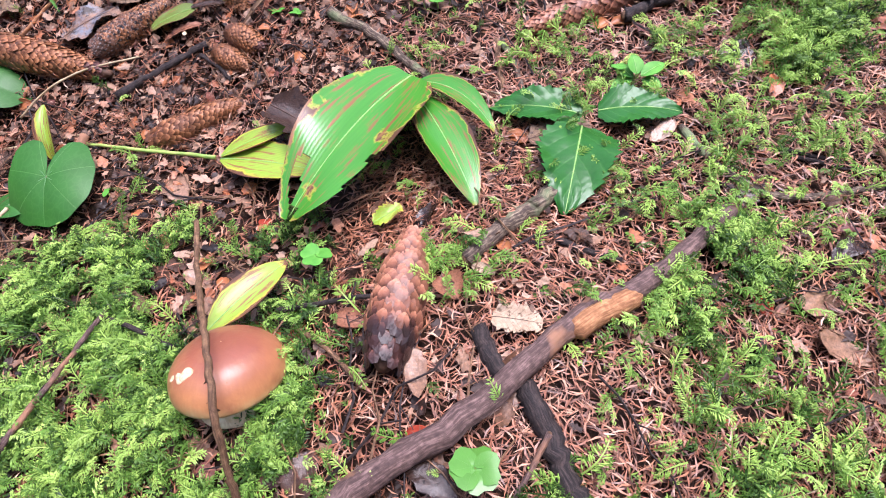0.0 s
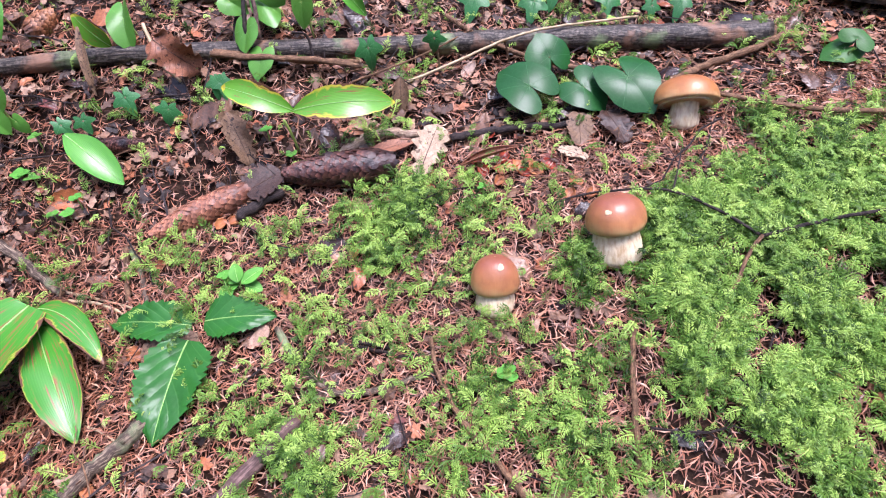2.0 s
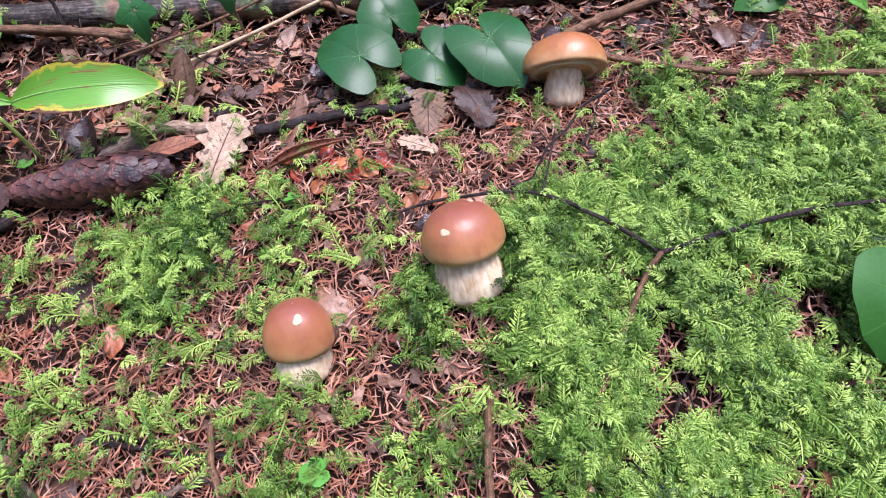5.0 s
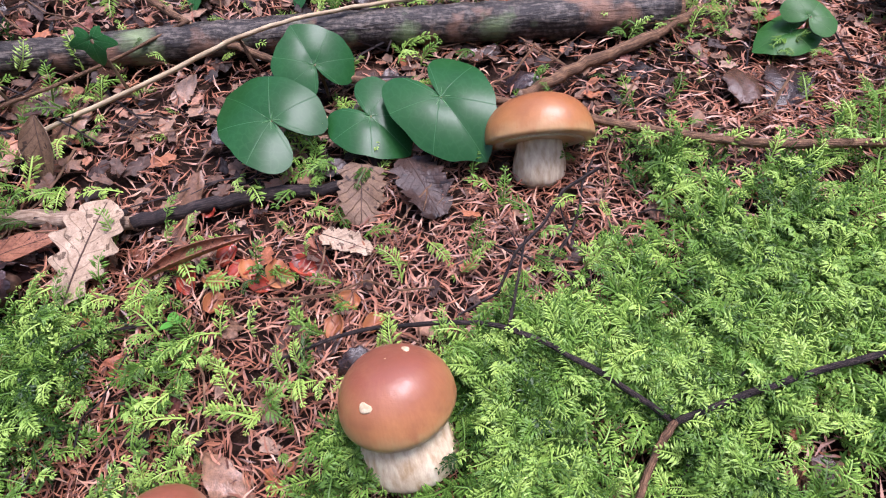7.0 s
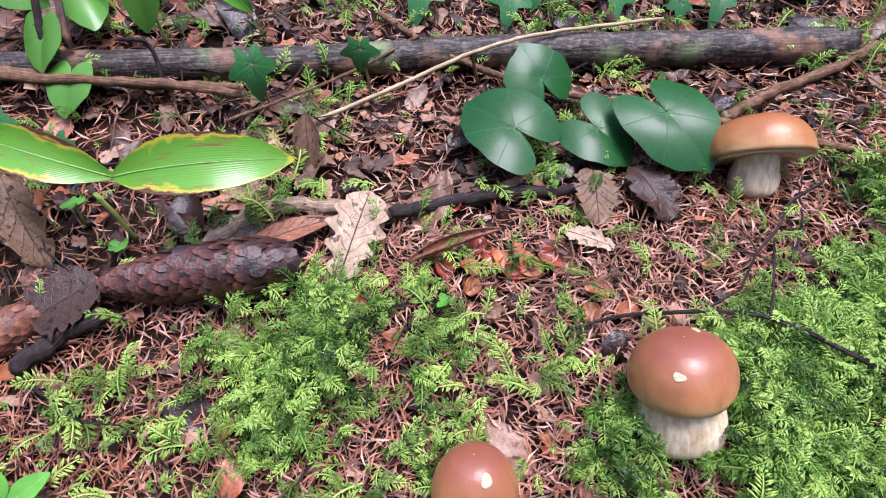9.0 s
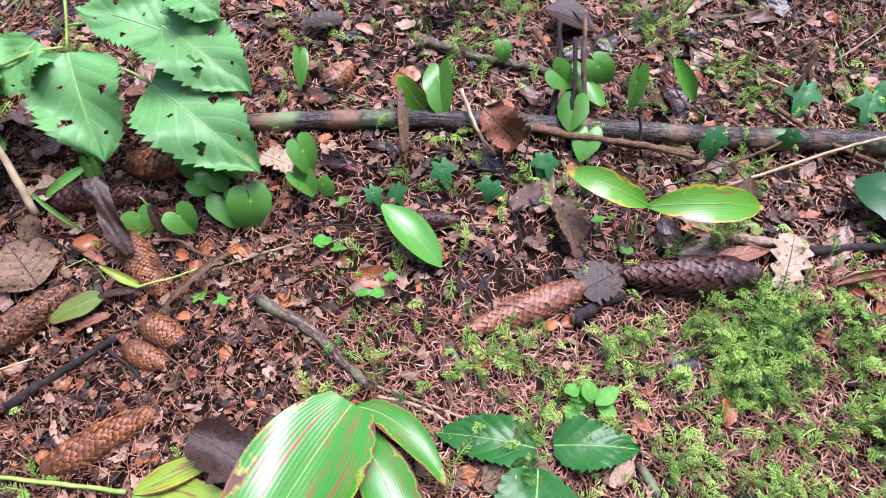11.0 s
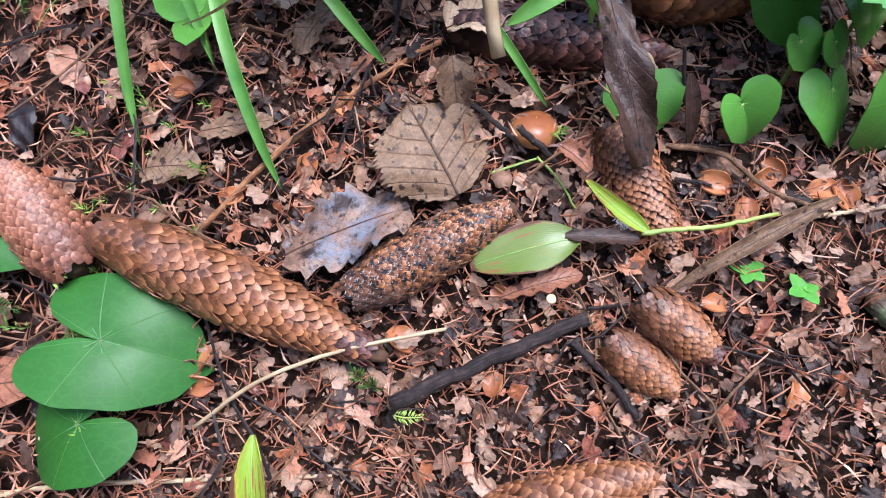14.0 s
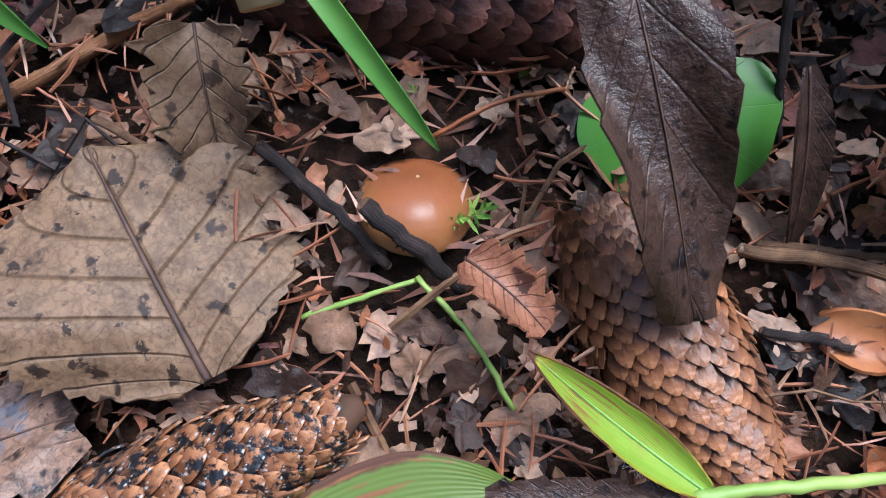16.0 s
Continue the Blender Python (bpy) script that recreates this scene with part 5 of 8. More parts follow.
round_leaf("ivy_leaf", (0.652, 0.725, 0.020), (0.643, 0.709, 0.010), 0.035, IVY, M_IVY, "ivy leaf in litter behind the log", "leaf", group="ivy leaves", stalk=M_STALK, face=(0,-.5,1), seed=49, wave=0.1, split=2.0)
round_leaf("ivy_leaf", (0.639, 0.693, 0.020), (0.636, 0.682, 0.010), 0.023, IVY, M_IVY, "ivy leaf in litter behind the log", "leaf", group="ivy leaves", stalk=M_STALK, face=(0,-.5,1), seed=50, wave=0.1, split=2.0)
round_leaf("ivy_leaf", (0.676, 0.693, 0.020), (0.663, 0.675, 0.010), 0.030, IVY, M_IVY, "ivy leaf in litter behind the log", "leaf", group="ivy leaves", stalk=M_STALK, face=(0,-.5,1), seed=51, wave=0.1, split=2.0)
round_leaf("ivy_leaf", (-0.543, 0.394, 0.025), (-0.558, 0.379, 0.015), 0.032, IVY, M_IVY, "glossy ivy leaf beside a rusty cone", "leaf", group="ivy leaves", stalk=M_STALK, face=(0,-.5,1), seed=52, wave=0.1, split=2.0)
round_leaf("ivy_leaf", (-0.513, 0.418, 0.030), (-0.518, 0.393, 0.020), 0.041, IVY, M_IVY, "glossy ivy leaf beside a rusty cone", "leaf", group="ivy leaves", stalk=M_STALK, face=(0,-.5,1), seed=53, wave=0.1, split=2.0)
round_leaf("ivy_leaf", (-0.497, 0.425, 0.030), (-0.477, 0.412, 0.020), 0.035, IVY, M_IVY, "glossy ivy leaf beside a rusty cone", "leaf", group="ivy leaves", stalk=M_STALK, face=(0,-.5,1), seed=54, wave=0.1, split=2.0)
round_leaf("ivy_leaf", (-0.513, 0.373, 0.025), (-0.501, 0.343, 0.015), 0.051, IVY, M_IVY, "glossy ivy leaf beside a rusty cone", "leaf", group="ivy leaves", stalk=M_STALK, face=(0,-.5,1), seed=55, wave=0.1, split=2.0)
round_leaf("ivy_leaf", (-0.520, 0.386, 0.020), (-0.525, 0.376, 0.015), 0.023, IVY, M_IVY, "glossy ivy leaf beside a rusty cone", "leaf", group="ivy leaves", stalk=M_STALK, face=(0,-.5,1), seed=56, wave=0.1, split=2.0)
round_leaf("ivy_leaf", (-0.602, 0.350, 0.020), (-0.600, 0.330, 0.015), 0.043, IVY, M_IVY, "glossy ivy leaf beside a rusty cone", "leaf", group="ivy leaves", stalk=M_STALK, face=(0,-.5,1), seed=57, wave=0.1, split=2.0)
round_leaf("ivy_leaf", (-0.568, 0.332, 0.020), (-0.559, 0.321, 0.015), 0.028, IVY, M_IVY, "glossy ivy leaf beside a rusty cone", "leaf", group="ivy leaves", stalk=M_STALK, face=(0,-.5,1), seed=58, wave=0.1, split=2.0)
round_leaf("ivy_leaf", (0.135, 0.660, 0.020), (0.134, 0.650, 0.010), 0.024, IVY, M_IVY, "green ivy leaf with pale veins", "leaf", group="ivy leaves", stalk=M_STALK, face=(0,-.5,1), seed=59, wave=0.1, split=2.0)
round_leaf("ivy_leaf", (0.176, 0.642, 0.020), (0.175, 0.634, 0.010), 0.022, IVY, M_IVY, "green ivy leaf with pale veins", "leaf", group="ivy leaves", stalk=M_STALK, face=(0,-.5,1), seed=60, wave=0.1, split=2.0)
round_leaf("ivy_leaf", (-0.028, 0.643, 0.020), (-0.017, 0.636, 0.010), 0.021, IVY, M_IVY, "green ivy leaf with pale veins", "leaf", group="ivy leaves", stalk=M_STALK, face=(0,-.5,1), seed=61, wave=0.1, split=2.0)

# lilies and other long leaves
lily = thing("lily_plant", Matrix.Translation(over(-0.046, 0.476, 0.0)), "large lily leaf folded in three with browned edges", "plant")
long_leaf("x", (-0.047, 0.472, 0.033), (-0.138, 0.334, 0.032), 0.090, M_LILY, "", "", parent=lily, widths=(0.45, 0.8, 0.96, 1.0, 0.98, 0.9, 0.82, 0.66, 0.5, 0.2), arch=38, fold=10, ripple=0.04, face=(-.1,-.35,1), seed=1, nu=44, nv=18, holes=((0.80, 0.74, 0.10, 0.09), (0.88, 0.66, 0.07, 0.05), (0.97, 0.5, 0.05, 0.12), (0.6, 0.02, 0.05, 0.07), (0.72, 0.0, 0.06, 0.06)))
long_leaf("x", (-0.044, 0.462, 0.024), (0.008, 0.347, 0.006), 0.044, M_LILY, "", "", parent=lily, widths=(0.3, 0.6, 0.8, 0.95, 1.0, 0.95, 0.8, 0.5, 0.06), arch=30, fold=16, ripple=0.04, face=(.25,-.4,1), seed=2)
long_leaf("x", (-0.044, 0.474, 0.024), (0.040, 0.446, 0.014), 0.029, M_LILY, "", "", parent=lily, arch=45, fold=16, sway=0.46, face=(.3,-.3,1), seed=3)
pair = thing("lily_plant", Matrix.Translation(over(0.217, 0.589, 0.0)), "lily pair of arched green leaves with yellow edges", "plant")
long_leaf("x", (0.217, 0.590, 0.049), (0.149, 0.619, 0.056), 0.026, M_LILY_EDGED, "", "", parent=pair, arch=76, fold=14, face=(-.15,-.75,.7), seed=4)
long_leaf("x", (0.217, 0.590, 0.049), (0.319, 0.583, 0.047), 0.033, M_LILY_EDGED, "", "", parent=pair, arch=72, fold=12, face=(.1,-.75,.7), seed=5)
pair_foot = over(0.206, 0.585, 0.046)
stalk_to_floor(pair, pair_foot, pair.matrix_basis, 0.0014, M_STALK_GREEN)
long_leaf("lily_leaf", (-0.019, 0.624, 0.030), (0.033, 0.580, 0.012), 0.034, M_LILY_FRESH, "fresh bright green lily leaf over litter", "leaf", arch=30, fold=16, seed=6)
long_leaf("lily_leaf", (-0.227, 0.439, 0.012), (-0.127, 0.409, 0.012), 0.043, M_LILY_DYING, "half-dead lily leaf, green and yellow with brown stripes", "leaf", arch=20, fold=8, seed=7, widths=OVAL)
long_leaf("lily_leaf", (-0.226, 0.440, 0.014), (-0.156, 0.456, 0.020), 0.023, M_LILY_DYING, "yellow strip of a dying lily leaf", "leaf", arch=20, fold=14, seed=8)
long_leaf("dead_leaf", (-0.179, 0.471, 0.030), (-0.092, 0.424, 0.006), 0.043, M_DEAD_DARK, "grey withered blade of a dead lily leaf", "leaf", arch=20, fold=24, seed=9, ripple=0.08, widths=RAGGED, teeth=6, tooth=0.35, nu=40)
long_leaf("dead_leaf", (-0.403, 0.484, 0.030), (-0.395, 0.450, 0.006), 0.018, M_LILY_DYING, "curled yellow and black withered leaf", "leaf", arch=60, fold=30, seed=10)
long_leaf("lily_leaf", (-0.178, 0.244, 0.030), (-0.134, 0.302, 0.022), 0.028, M_LILY_DYING, "yellow lily leaf with a dark stripe, behind a mushroom", "leaf", arch=25, fold=14, seed=11, widths=OVAL, face=(-.3,-.8,.7))
long_leaf("lily_leaf", (0.305, 0.721, 0.020), (0.273, 0.727, 0.060), 0.019, M_LILY_FRESH, "upright green lily leaf behind the log", "leaf", arch=30, fold=20, seed=12, face=(0,-.9,.5))
long_leaf("lily_leaf", (0.025, 0.718, 0.020), (0.001, 0.718, 0.060), 0.024, M_LILY_EDGED, "broad green lily leaf turning yellow", "leaf", arch=50, fold=10, seed=13, widths=OVAL, face=(-.3,-.9,.5))
long_leaf("dead_leaf", (0.002, 0.716, 0.050), (0.005, 0.676, 0.010), 0.010, M_DEAD, "brown drooping withered stem leaf", "leaf", arch=40, fold=20, seed=14)
long_leaf("lily_leaf", (0.033, 0.844, 0.030), (0.114, 0.869, 0.040), 0.030, M_LILY_FRESH, "long green leaf at the edge of the litter", "leaf", arch=40, fold=16, seed=15)
long_leaf("lily_leaf", (0.840, 0.402, 0.012), (0.803, 0.416, 0.045), 0.023, M_LILY_FRESH, "small upright green leaf in moss", "leaf", arch=20, fold=18, seed=16, face=(-.3,-.8,.6))
long_leaf("lily_leaf", (0.841, 0.400, 0.012), (0.834, 0.371, 0.010), 0.012, M_LILY_FRESH, "small green leaf drooping over moss", "leaf", arch=40, fold=18, seed=17)
long_leaf("lily_leaf", (-0.240, 0.587, 0.018), (-0.274, 0.598, 0.028), 0.010, M_LILY_DYING, "small folded leaf, green with a yellow margin", "leaf", arch=-35, fold=35, seed=18, face=(.3,-.6,.8), widths=NARROW)
stick("leaf_stalk", [(-0.243, 0.586, 0.018), (-0.228, 0.589, 0.018), (-0.207, 0.594, 0.016), (-0.182, 0.603, 0.012)], 0.0013, 0.0009, M_STALK_GREEN, "yellow-green leaf stalk lying over litter", "stalk")
long_leaf("fallen_leaf", (-0.269, 0.584, 0.014), (-0.319, 0.569, 0.008), 0.026, M_LILY_FADED, "fallen ribbed leaf fading from green to brown", "leaf", arch=25, fold=8, seed=19, widths=OVAL, ripple=0.04)

# serrated herb
herb = thing("herb", Matrix.Translation(over(0.106, 0.442, 0.0)), "low herb with toothed dull green leaves", "plant")
long_leaf("x", (0.099, 0.434, 0.007), (0.018, 0.457, 0.005), 0.037, M_SERRATE, "", "", parent=herb, widths=EGG, arch=35, fold=12, teeth=12, tooth=0.16, nu=64, nv=12, quilt=0.03, sides=6, ripple=0.05, seed=1)
long_leaf("x", (0.097, 0.419, 0.009), (0.073, 0.330, 0.005), 0.057, M_SERRATE, "", "", parent=herb, widths=EGG, arch=30, fold=8, teeth=13, tooth=0.16, nu=64, nv=12, quilt=0.03, sides=6, ripple=0.05, seed=2)
long_leaf("x", (0.112, 0.434, 0.009), (0.179, 0.424, 0.011), 0.038, M_SERRATE, "", "", parent=herb, widths=EGG, arch=35, fold=10, teeth=12, tooth=0.16, nu=64, nv=12, quilt=0.03, sides=6, ripple=0.05, seed=3)
long_leaf("x", (0.144, 0.461, 0.013), (0.130, 0.476, 0.013), 0.014, M_SPROUT, "", "", parent=herb, widths=OVAL, arch=25, fold=10, nu=8, nv=4)
long_leaf("x", (0.146, 0.458, 0.018), (0.144, 0.473, 0.023), 0.014, M_SPROUT, "", "", parent=herb, widths=OVAL, arch=25, fold=10, nu=8, nv=4)
long_leaf("x", (0.149, 0.456, 0.018), (0.170, 0.467, 0.018), 0.014, M_SPROUT, "", "", parent=herb, widths=OVAL, arch=25, fold=10, nu=8, nv=4)
long_leaf("x", (0.151, 0.458, 0.013), (0.167, 0.452, 0.010), 0.014, M_SPROUT, "", "", parent=herb, widths=OVAL, arch=25, fold=10, nu=8, nv=4)
long_leaf("x", (0.145, 0.463, 0.010), (0.131, 0.463, 0.010), 0.014, M_SPROUT, "", "", parent=herb, widths=OVAL, arch=25, fold=10, nu=8, nv=4)
long_leaf("x", (0.140, 0.459, 0.010), (0.125, 0.454, 0.010), 0.014, M_SPROUT, "", "", parent=herb, widths=OVAL, arch=25, fold=10, nu=8, nv=4)

# nettle-like plant
EATEN = ((0.42, 0.2, 0.035, 0.06), (0.6, 0.76, 0.03, 0.07), (0.63, 0.83, 0.02, 0.05), (0.75, 0.3, 0.02, 0.04), (0.3, 0.66, 0.015, 0.03))
tall = thing("tall_herb", Matrix.Translation(over(-0.285, 0.700, 0.0)), "tall herb with broad toothed light green leaves", "plant")
long_leaf("x", (-0.289, 0.713, 0.100), (-0.264, 0.654, 0.060), 0.079, M_NETTLE, "", "", widths=EGG, fold=10, teeth=15, tooth=0.16, nu=90, nv=16, ripple=0.1, quilt=0.018, sides=6, holes=EATEN, parent=tall, arch=30, face=(0,-.7,.7), seed=62)
long_leaf("x", (-0.346, 0.705, 0.095), (-0.451, 0.652, 0.060), 0.094, M_NETTLE, "", "", widths=EGG, fold=10, teeth=15, tooth=0.16, nu=90, nv=16, ripple=0.1, quilt=0.018, sides=6, holes=EATEN, parent=tall, arch=30, face=(-.2,-.7,.7), seed=63)
long_leaf("x", (-0.221, 0.699, 0.085), (-0.129, 0.649, 0.045), 0.080, M_NETTLE, "", "", widths=EGG, fold=10, teeth=15, tooth=0.16, nu=90, nv=16, ripple=0.1, quilt=0.018, sides=6, holes=EATEN, parent=tall, arch=35, face=(.2,-.7,.7), seed=64)
long_leaf("x", (-0.219, 0.743, 0.100), (-0.133, 0.688, 0.085), 0.075, M_NETTLE, "", "", widths=EGG, fold=10, teeth=15, tooth=0.16, nu=90, nv=16, ripple=0.1, quilt=0.018, sides=6, holes=EATEN, parent=tall, arch=30, face=(.2,-.6,.8), seed=65)
long_leaf("x", (-0.206, 0.736, 0.095), (-0.281, 0.738, 0.120), 0.059, M_NETTLE, "", "", widths=EGG, fold=10, teeth=15, tooth=0.16, nu=90, nv=16, ripple=0.1, quilt=0.018, sides=6, holes=EATEN, parent=tall, arch=30, face=(0,-.6,.8), seed=66)
long_leaf("x", (-0.317, 0.724, 0.100), (-0.350, 0.690, 0.085), 0.069, M_NETTLE, "", "", widths=EGG, fold=10, teeth=15, tooth=0.16, nu=90, nv=16, ripple=0.1, quilt=0.018, sides=6, holes=EATEN, parent=tall, arch=30, face=(-.2,-.6,.8), seed=67)
long_leaf("x", (-0.356, 0.727, 0.110), (-0.404, 0.719, 0.100), 0.053, M_NETTLE, "", "", widths=EGG, fold=10, teeth=15, tooth=0.16, nu=90, nv=16, ripple=0.1, quilt=0.018, sides=6, holes=EATEN, parent=tall, arch=25, face=(-.2,-.6,.8), seed=68)
long_leaf("x", (-0.404, 0.702, 0.090), (-0.451, 0.733, 0.100), 0.057, M_NETTLE, "", "", widths=EGG, fold=10, teeth=15, tooth=0.16, nu=90, nv=16, ripple=0.1, quilt=0.018, sides=6, holes=EATEN, parent=tall, arch=25, face=(-.2,-.6,.8), seed=69)
long_leaf("x", (-0.364, 0.681, 0.060), (-0.387, 0.651, 0.040), 0.048, M_NETTLE, "", "", widths=EGG, fold=10, teeth=15, tooth=0.16, nu=90, nv=16, ripple=0.1, quilt=0.018, sides=6, holes=EATEN, parent=tall, arch=25, face=(-.2,-.7,.7), seed=70)
long_leaf("x", (-0.197, 0.756, 0.120), (-0.158, 0.733, 0.110), 0.049, M_NETTLE, "", "", widths=EGG, fold=10, teeth=15, tooth=0.16, nu=90, nv=16, ripple=0.1, quilt=0.018, sides=6, holes=EATEN, parent=tall, arch=25, face=(.2,-.6,.8), seed=71)
p0, p1 = over(-0.289, 0.713, 0.100), over(-0.294, 0.762, 0.130)
part("stem", tube_bm(bmesh.new(), [tall.matrix_basis.inverted() @ p for p in smooth_path([p0, (p0 + p1) / 2 + Vector((0.003, 0, 0.004)), p1], 4)], [0.0014] * 9, 6, 0.05), M_STALK_GREEN, tall)
p0, p1 = over(-0.289, 0.713, 0.100), over(-0.279, 0.658, 0.000)
part("stem", tube_bm(bmesh.new(), [tall.matrix_basis.inverted() @ p for p in smooth_path([p0, (p0 + p1) / 2 + Vector((0.003, 0, 0.004)), p1], 4)], [0.0014] * 9, 6, 0.05), M_STALK_GREEN, tall)
p0, p1 = over(-0.221, 0.699, 0.085), over(-0.263, 0.701, 0.100)
part("stem", tube_bm(bmesh.new(), [tall.matrix_basis.inverted() @ p for p in smooth_path([p0, (p0 + p1) / 2 + Vector((0.003, 0, 0.004)), p1], 4)], [0.0014] * 9, 6, 0.05), M_STALK_GREEN, tall)
p0, p1 = over(-0.346, 0.705, 0.095), over(-0.294, 0.718, 0.100)
part("stem", tube_bm(bmesh.new(), [tall.matrix_basis.inverted() @ p for p in smooth_path([p0, (p0 + p1) / 2 + Vector((0.003, 0, 0.004)), p1], 4)], [0.0014] * 9, 6, 0.05), M_STALK_GREEN, tall)
p0, p1 = over(-0.219, 0.743, 0.100), over(-0.289, 0.728, 0.110)
part("stem", tube_bm(bmesh.new(), [tall.matrix_basis.inverted() @ p for p in smooth_path([p0, (p0 + p1) / 2 + Vector((0.003, 0, 0.004)), p1], 4)], [0.0014] * 9, 6, 0.05), M_STALK_GREEN, tall)
side_herb = thing("herb", Matrix.Translation(over(-0.72, 0.62, 0.0)), "herb with crinkled light green leaves and withered bloom", "plant")
long_leaf("x", (-0.750, 0.636, 0.050), (-0.844, 0.665, 0.060), 0.052, M_NETTLE, "", "", parent=side_herb, widths=EGG, teeth=9, tooth=0.2, nu=36, arch=25)
p0, p1 = over(-0.746, 0.628, 0.050), over(-0.668, 0.597, 0.000)
part("stem", tube_bm(bmesh.new(), [side_herb.matrix_basis.inverted() @ p for p in smooth_path([p0, (p0 + p1) / 2 + Vector((0, 0, 0.02)), p1], 4)], [0.0012] * 9, 6, 0.05), M_STALK_GREEN, side_herb)

# grass
tuft = thing("grass_tuft", Matrix.Translation(over(-0.55, 0.72, 0.0)), "loose tuft of long green grass blades over litter", "grass")
long_leaf("x", (-0.517, 0.685, 0.060), (-0.498, 0.601, 0.004), 0.007, M_GRASS, "", "", parent=tuft, widths=(0.6, 0.9, 1.0, 1.0, 1.0, 0.9, 0.8, 0.6, 0.05), fold=20, nv=4, nu=16, arch=20, seed=72, face=(0,-.8,.6))
long_leaf("x", (-0.501, 0.695, 0.085), (-0.455, 0.620, 0.030), 0.008, M_GRASS, "", "", parent=tuft, widths=(0.6, 0.9, 1.0, 1.0, 1.0, 0.9, 0.8, 0.6, 0.05), fold=20, nv=4, nu=16, arch=30, seed=73, face=(0,-.8,.6))
long_leaf("x", (-0.519, 0.670, 0.040), (-0.508, 0.614, 0.004), 0.005, M_GRASS, "", "", parent=tuft, widths=(0.6, 0.9, 1.0, 1.0, 1.0, 0.9, 0.8, 0.6, 0.05), fold=20, nv=4, nu=16, arch=10, seed=74, face=(0,-.8,.6))
long_leaf("x", (-0.462, 0.651, 0.040), (-0.419, 0.590, 0.004), 0.007, M_GRASS, "", "", parent=tuft, widths=(0.6, 0.9, 1.0, 1.0, 1.0, 0.9, 0.8, 0.6, 0.05), fold=20, nv=4, nu=16, arch=40, seed=75, face=(0,-.8,.6))
long_leaf("x", (-0.455, 0.713, 0.130), (-0.454, 0.670, 0.050), 0.006, M_GRASS, "", "", parent=tuft, widths=(0.6, 0.9, 1.0, 1.0, 1.0, 0.9, 0.8, 0.6, 0.05), fold=20, nv=4, nu=16, arch=10, seed=76, face=(0,-.8,.6))
long_leaf("x", (-0.328, 0.641, 0.045), (-0.294, 0.634, 0.012), 0.004, M_GRASS, "", "", parent=tuft, widths=(0.6, 0.9, 1.0, 1.0, 1.0, 0.9, 0.8, 0.6, 0.05), fold=20, nv=4, nu=16, arch=50, seed=77, face=(0,-.8,.6))
long_leaf("x", (-0.636, 0.774, 0.040), (-0.591, 0.719, 0.020), 0.006, M_GRASS, "", "", parent=tuft, widths=(0.6, 0.9, 1.0, 1.0, 1.0, 0.9, 0.8, 0.6, 0.05), fold=20, nv=4, nu=16, arch=30, seed=78, face=(0,-.8,.6))
long_leaf("x", (-0.561, 0.716, 0.050), (-0.658, 0.748, 0.060), 0.005, M_GRASS, "", "", parent=tuft, widths=(0.6, 0.9, 1.0, 1.0, 1.0, 0.9, 0.8, 0.6, 0.05), fold=20, nv=4, nu=16, arch=40, seed=79, face=(0,-.8,.6))
long_leaf("x", (-0.495, 0.723, 0.050), (-0.600, 0.763, 0.060), 0.005, M_GRASS, "", "", parent=tuft, widths=(0.6, 0.9, 1.0, 1.0, 1.0, 0.9, 0.8, 0.6, 0.05), fold=20, nv=4, nu=16, arch=40, seed=80, face=(0,-.8,.6))
long_leaf("x", (-0.715, 0.725, 0.020), (-0.816, 0.724, 0.010), 0.006, M_GRASS, "", "", parent=tuft, widths=(0.6, 0.9, 1.0, 1.0, 1.0, 0.9, 0.8, 0.6, 0.05), fold=20, nv=4, nu=16, arch=70, seed=81, face=(0,-.8,.6))
long_leaf("x", (-0.615, 0.658, 0.010), (-0.588, 0.689, 0.030), 0.006, M_GRASS, "", "", parent=tuft, widths=(0.6, 0.9, 1.0, 1.0, 1.0, 0.9, 0.8, 0.6, 0.05), fold=20, nv=4, nu=16, arch=30, seed=82, face=(0,-.8,.6))
long_leaf("x", (-0.939, 0.839, 0.040), (-0.869, 0.837, 0.060), 0.007, M_GRASS, "", "", parent=tuft, widths=(0.6, 0.9, 1.0, 1.0, 1.0, 0.9, 0.8, 0.6, 0.05), fold=20, nv=4, nu=16, arch=40, seed=83, face=(0,-.8,.6))
long_leaf("x", (-0.907, 0.796, 0.050), (-0.870, 0.822, 0.060), 0.008, M_GRASS, "", "", parent=tuft, widths=(0.6, 0.9, 1.0, 1.0, 1.0, 0.9, 0.8, 0.6, 0.05), fold=20, nv=4, nu=16, arch=20, seed=84, face=(0,-.8,.6))
long_leaf("x", (-0.839, 0.652, 0.020), (-0.791, 0.557, 0.000), 0.006, M_GRASS, "", "", parent=tuft, widths=(0.6, 0.9, 1.0, 1.0, 1.0, 0.9, 0.8, 0.6, 0.05), fold=20, nv=4, nu=16, arch=20, seed=85, face=(0,-.8,.6))
long_leaf("x", (-0.621, 0.606, 0.020), (-0.573, 0.575, 0.000), 0.006, M_GRASS, "", "", parent=tuft, widths=(0.6, 0.9, 1.0, 1.0, 1.0, 0.9, 0.8, 0.6, 0.05), fold=20, nv=4, nu=16, arch=50, seed=86, face=(0,-.8,.6))
long_leaf("x", (-0.415, 0.655, 0.040), (-0.376, 0.643, 0.010), 0.006, M_GRASS, "", "", parent=tuft, widths=(0.6, 0.9, 1.0, 1.0, 1.0, 0.9, 0.8, 0.6, 0.05), fold=20, nv=4, nu=16, arch=60, seed=87, face=(0,-.8,.6))
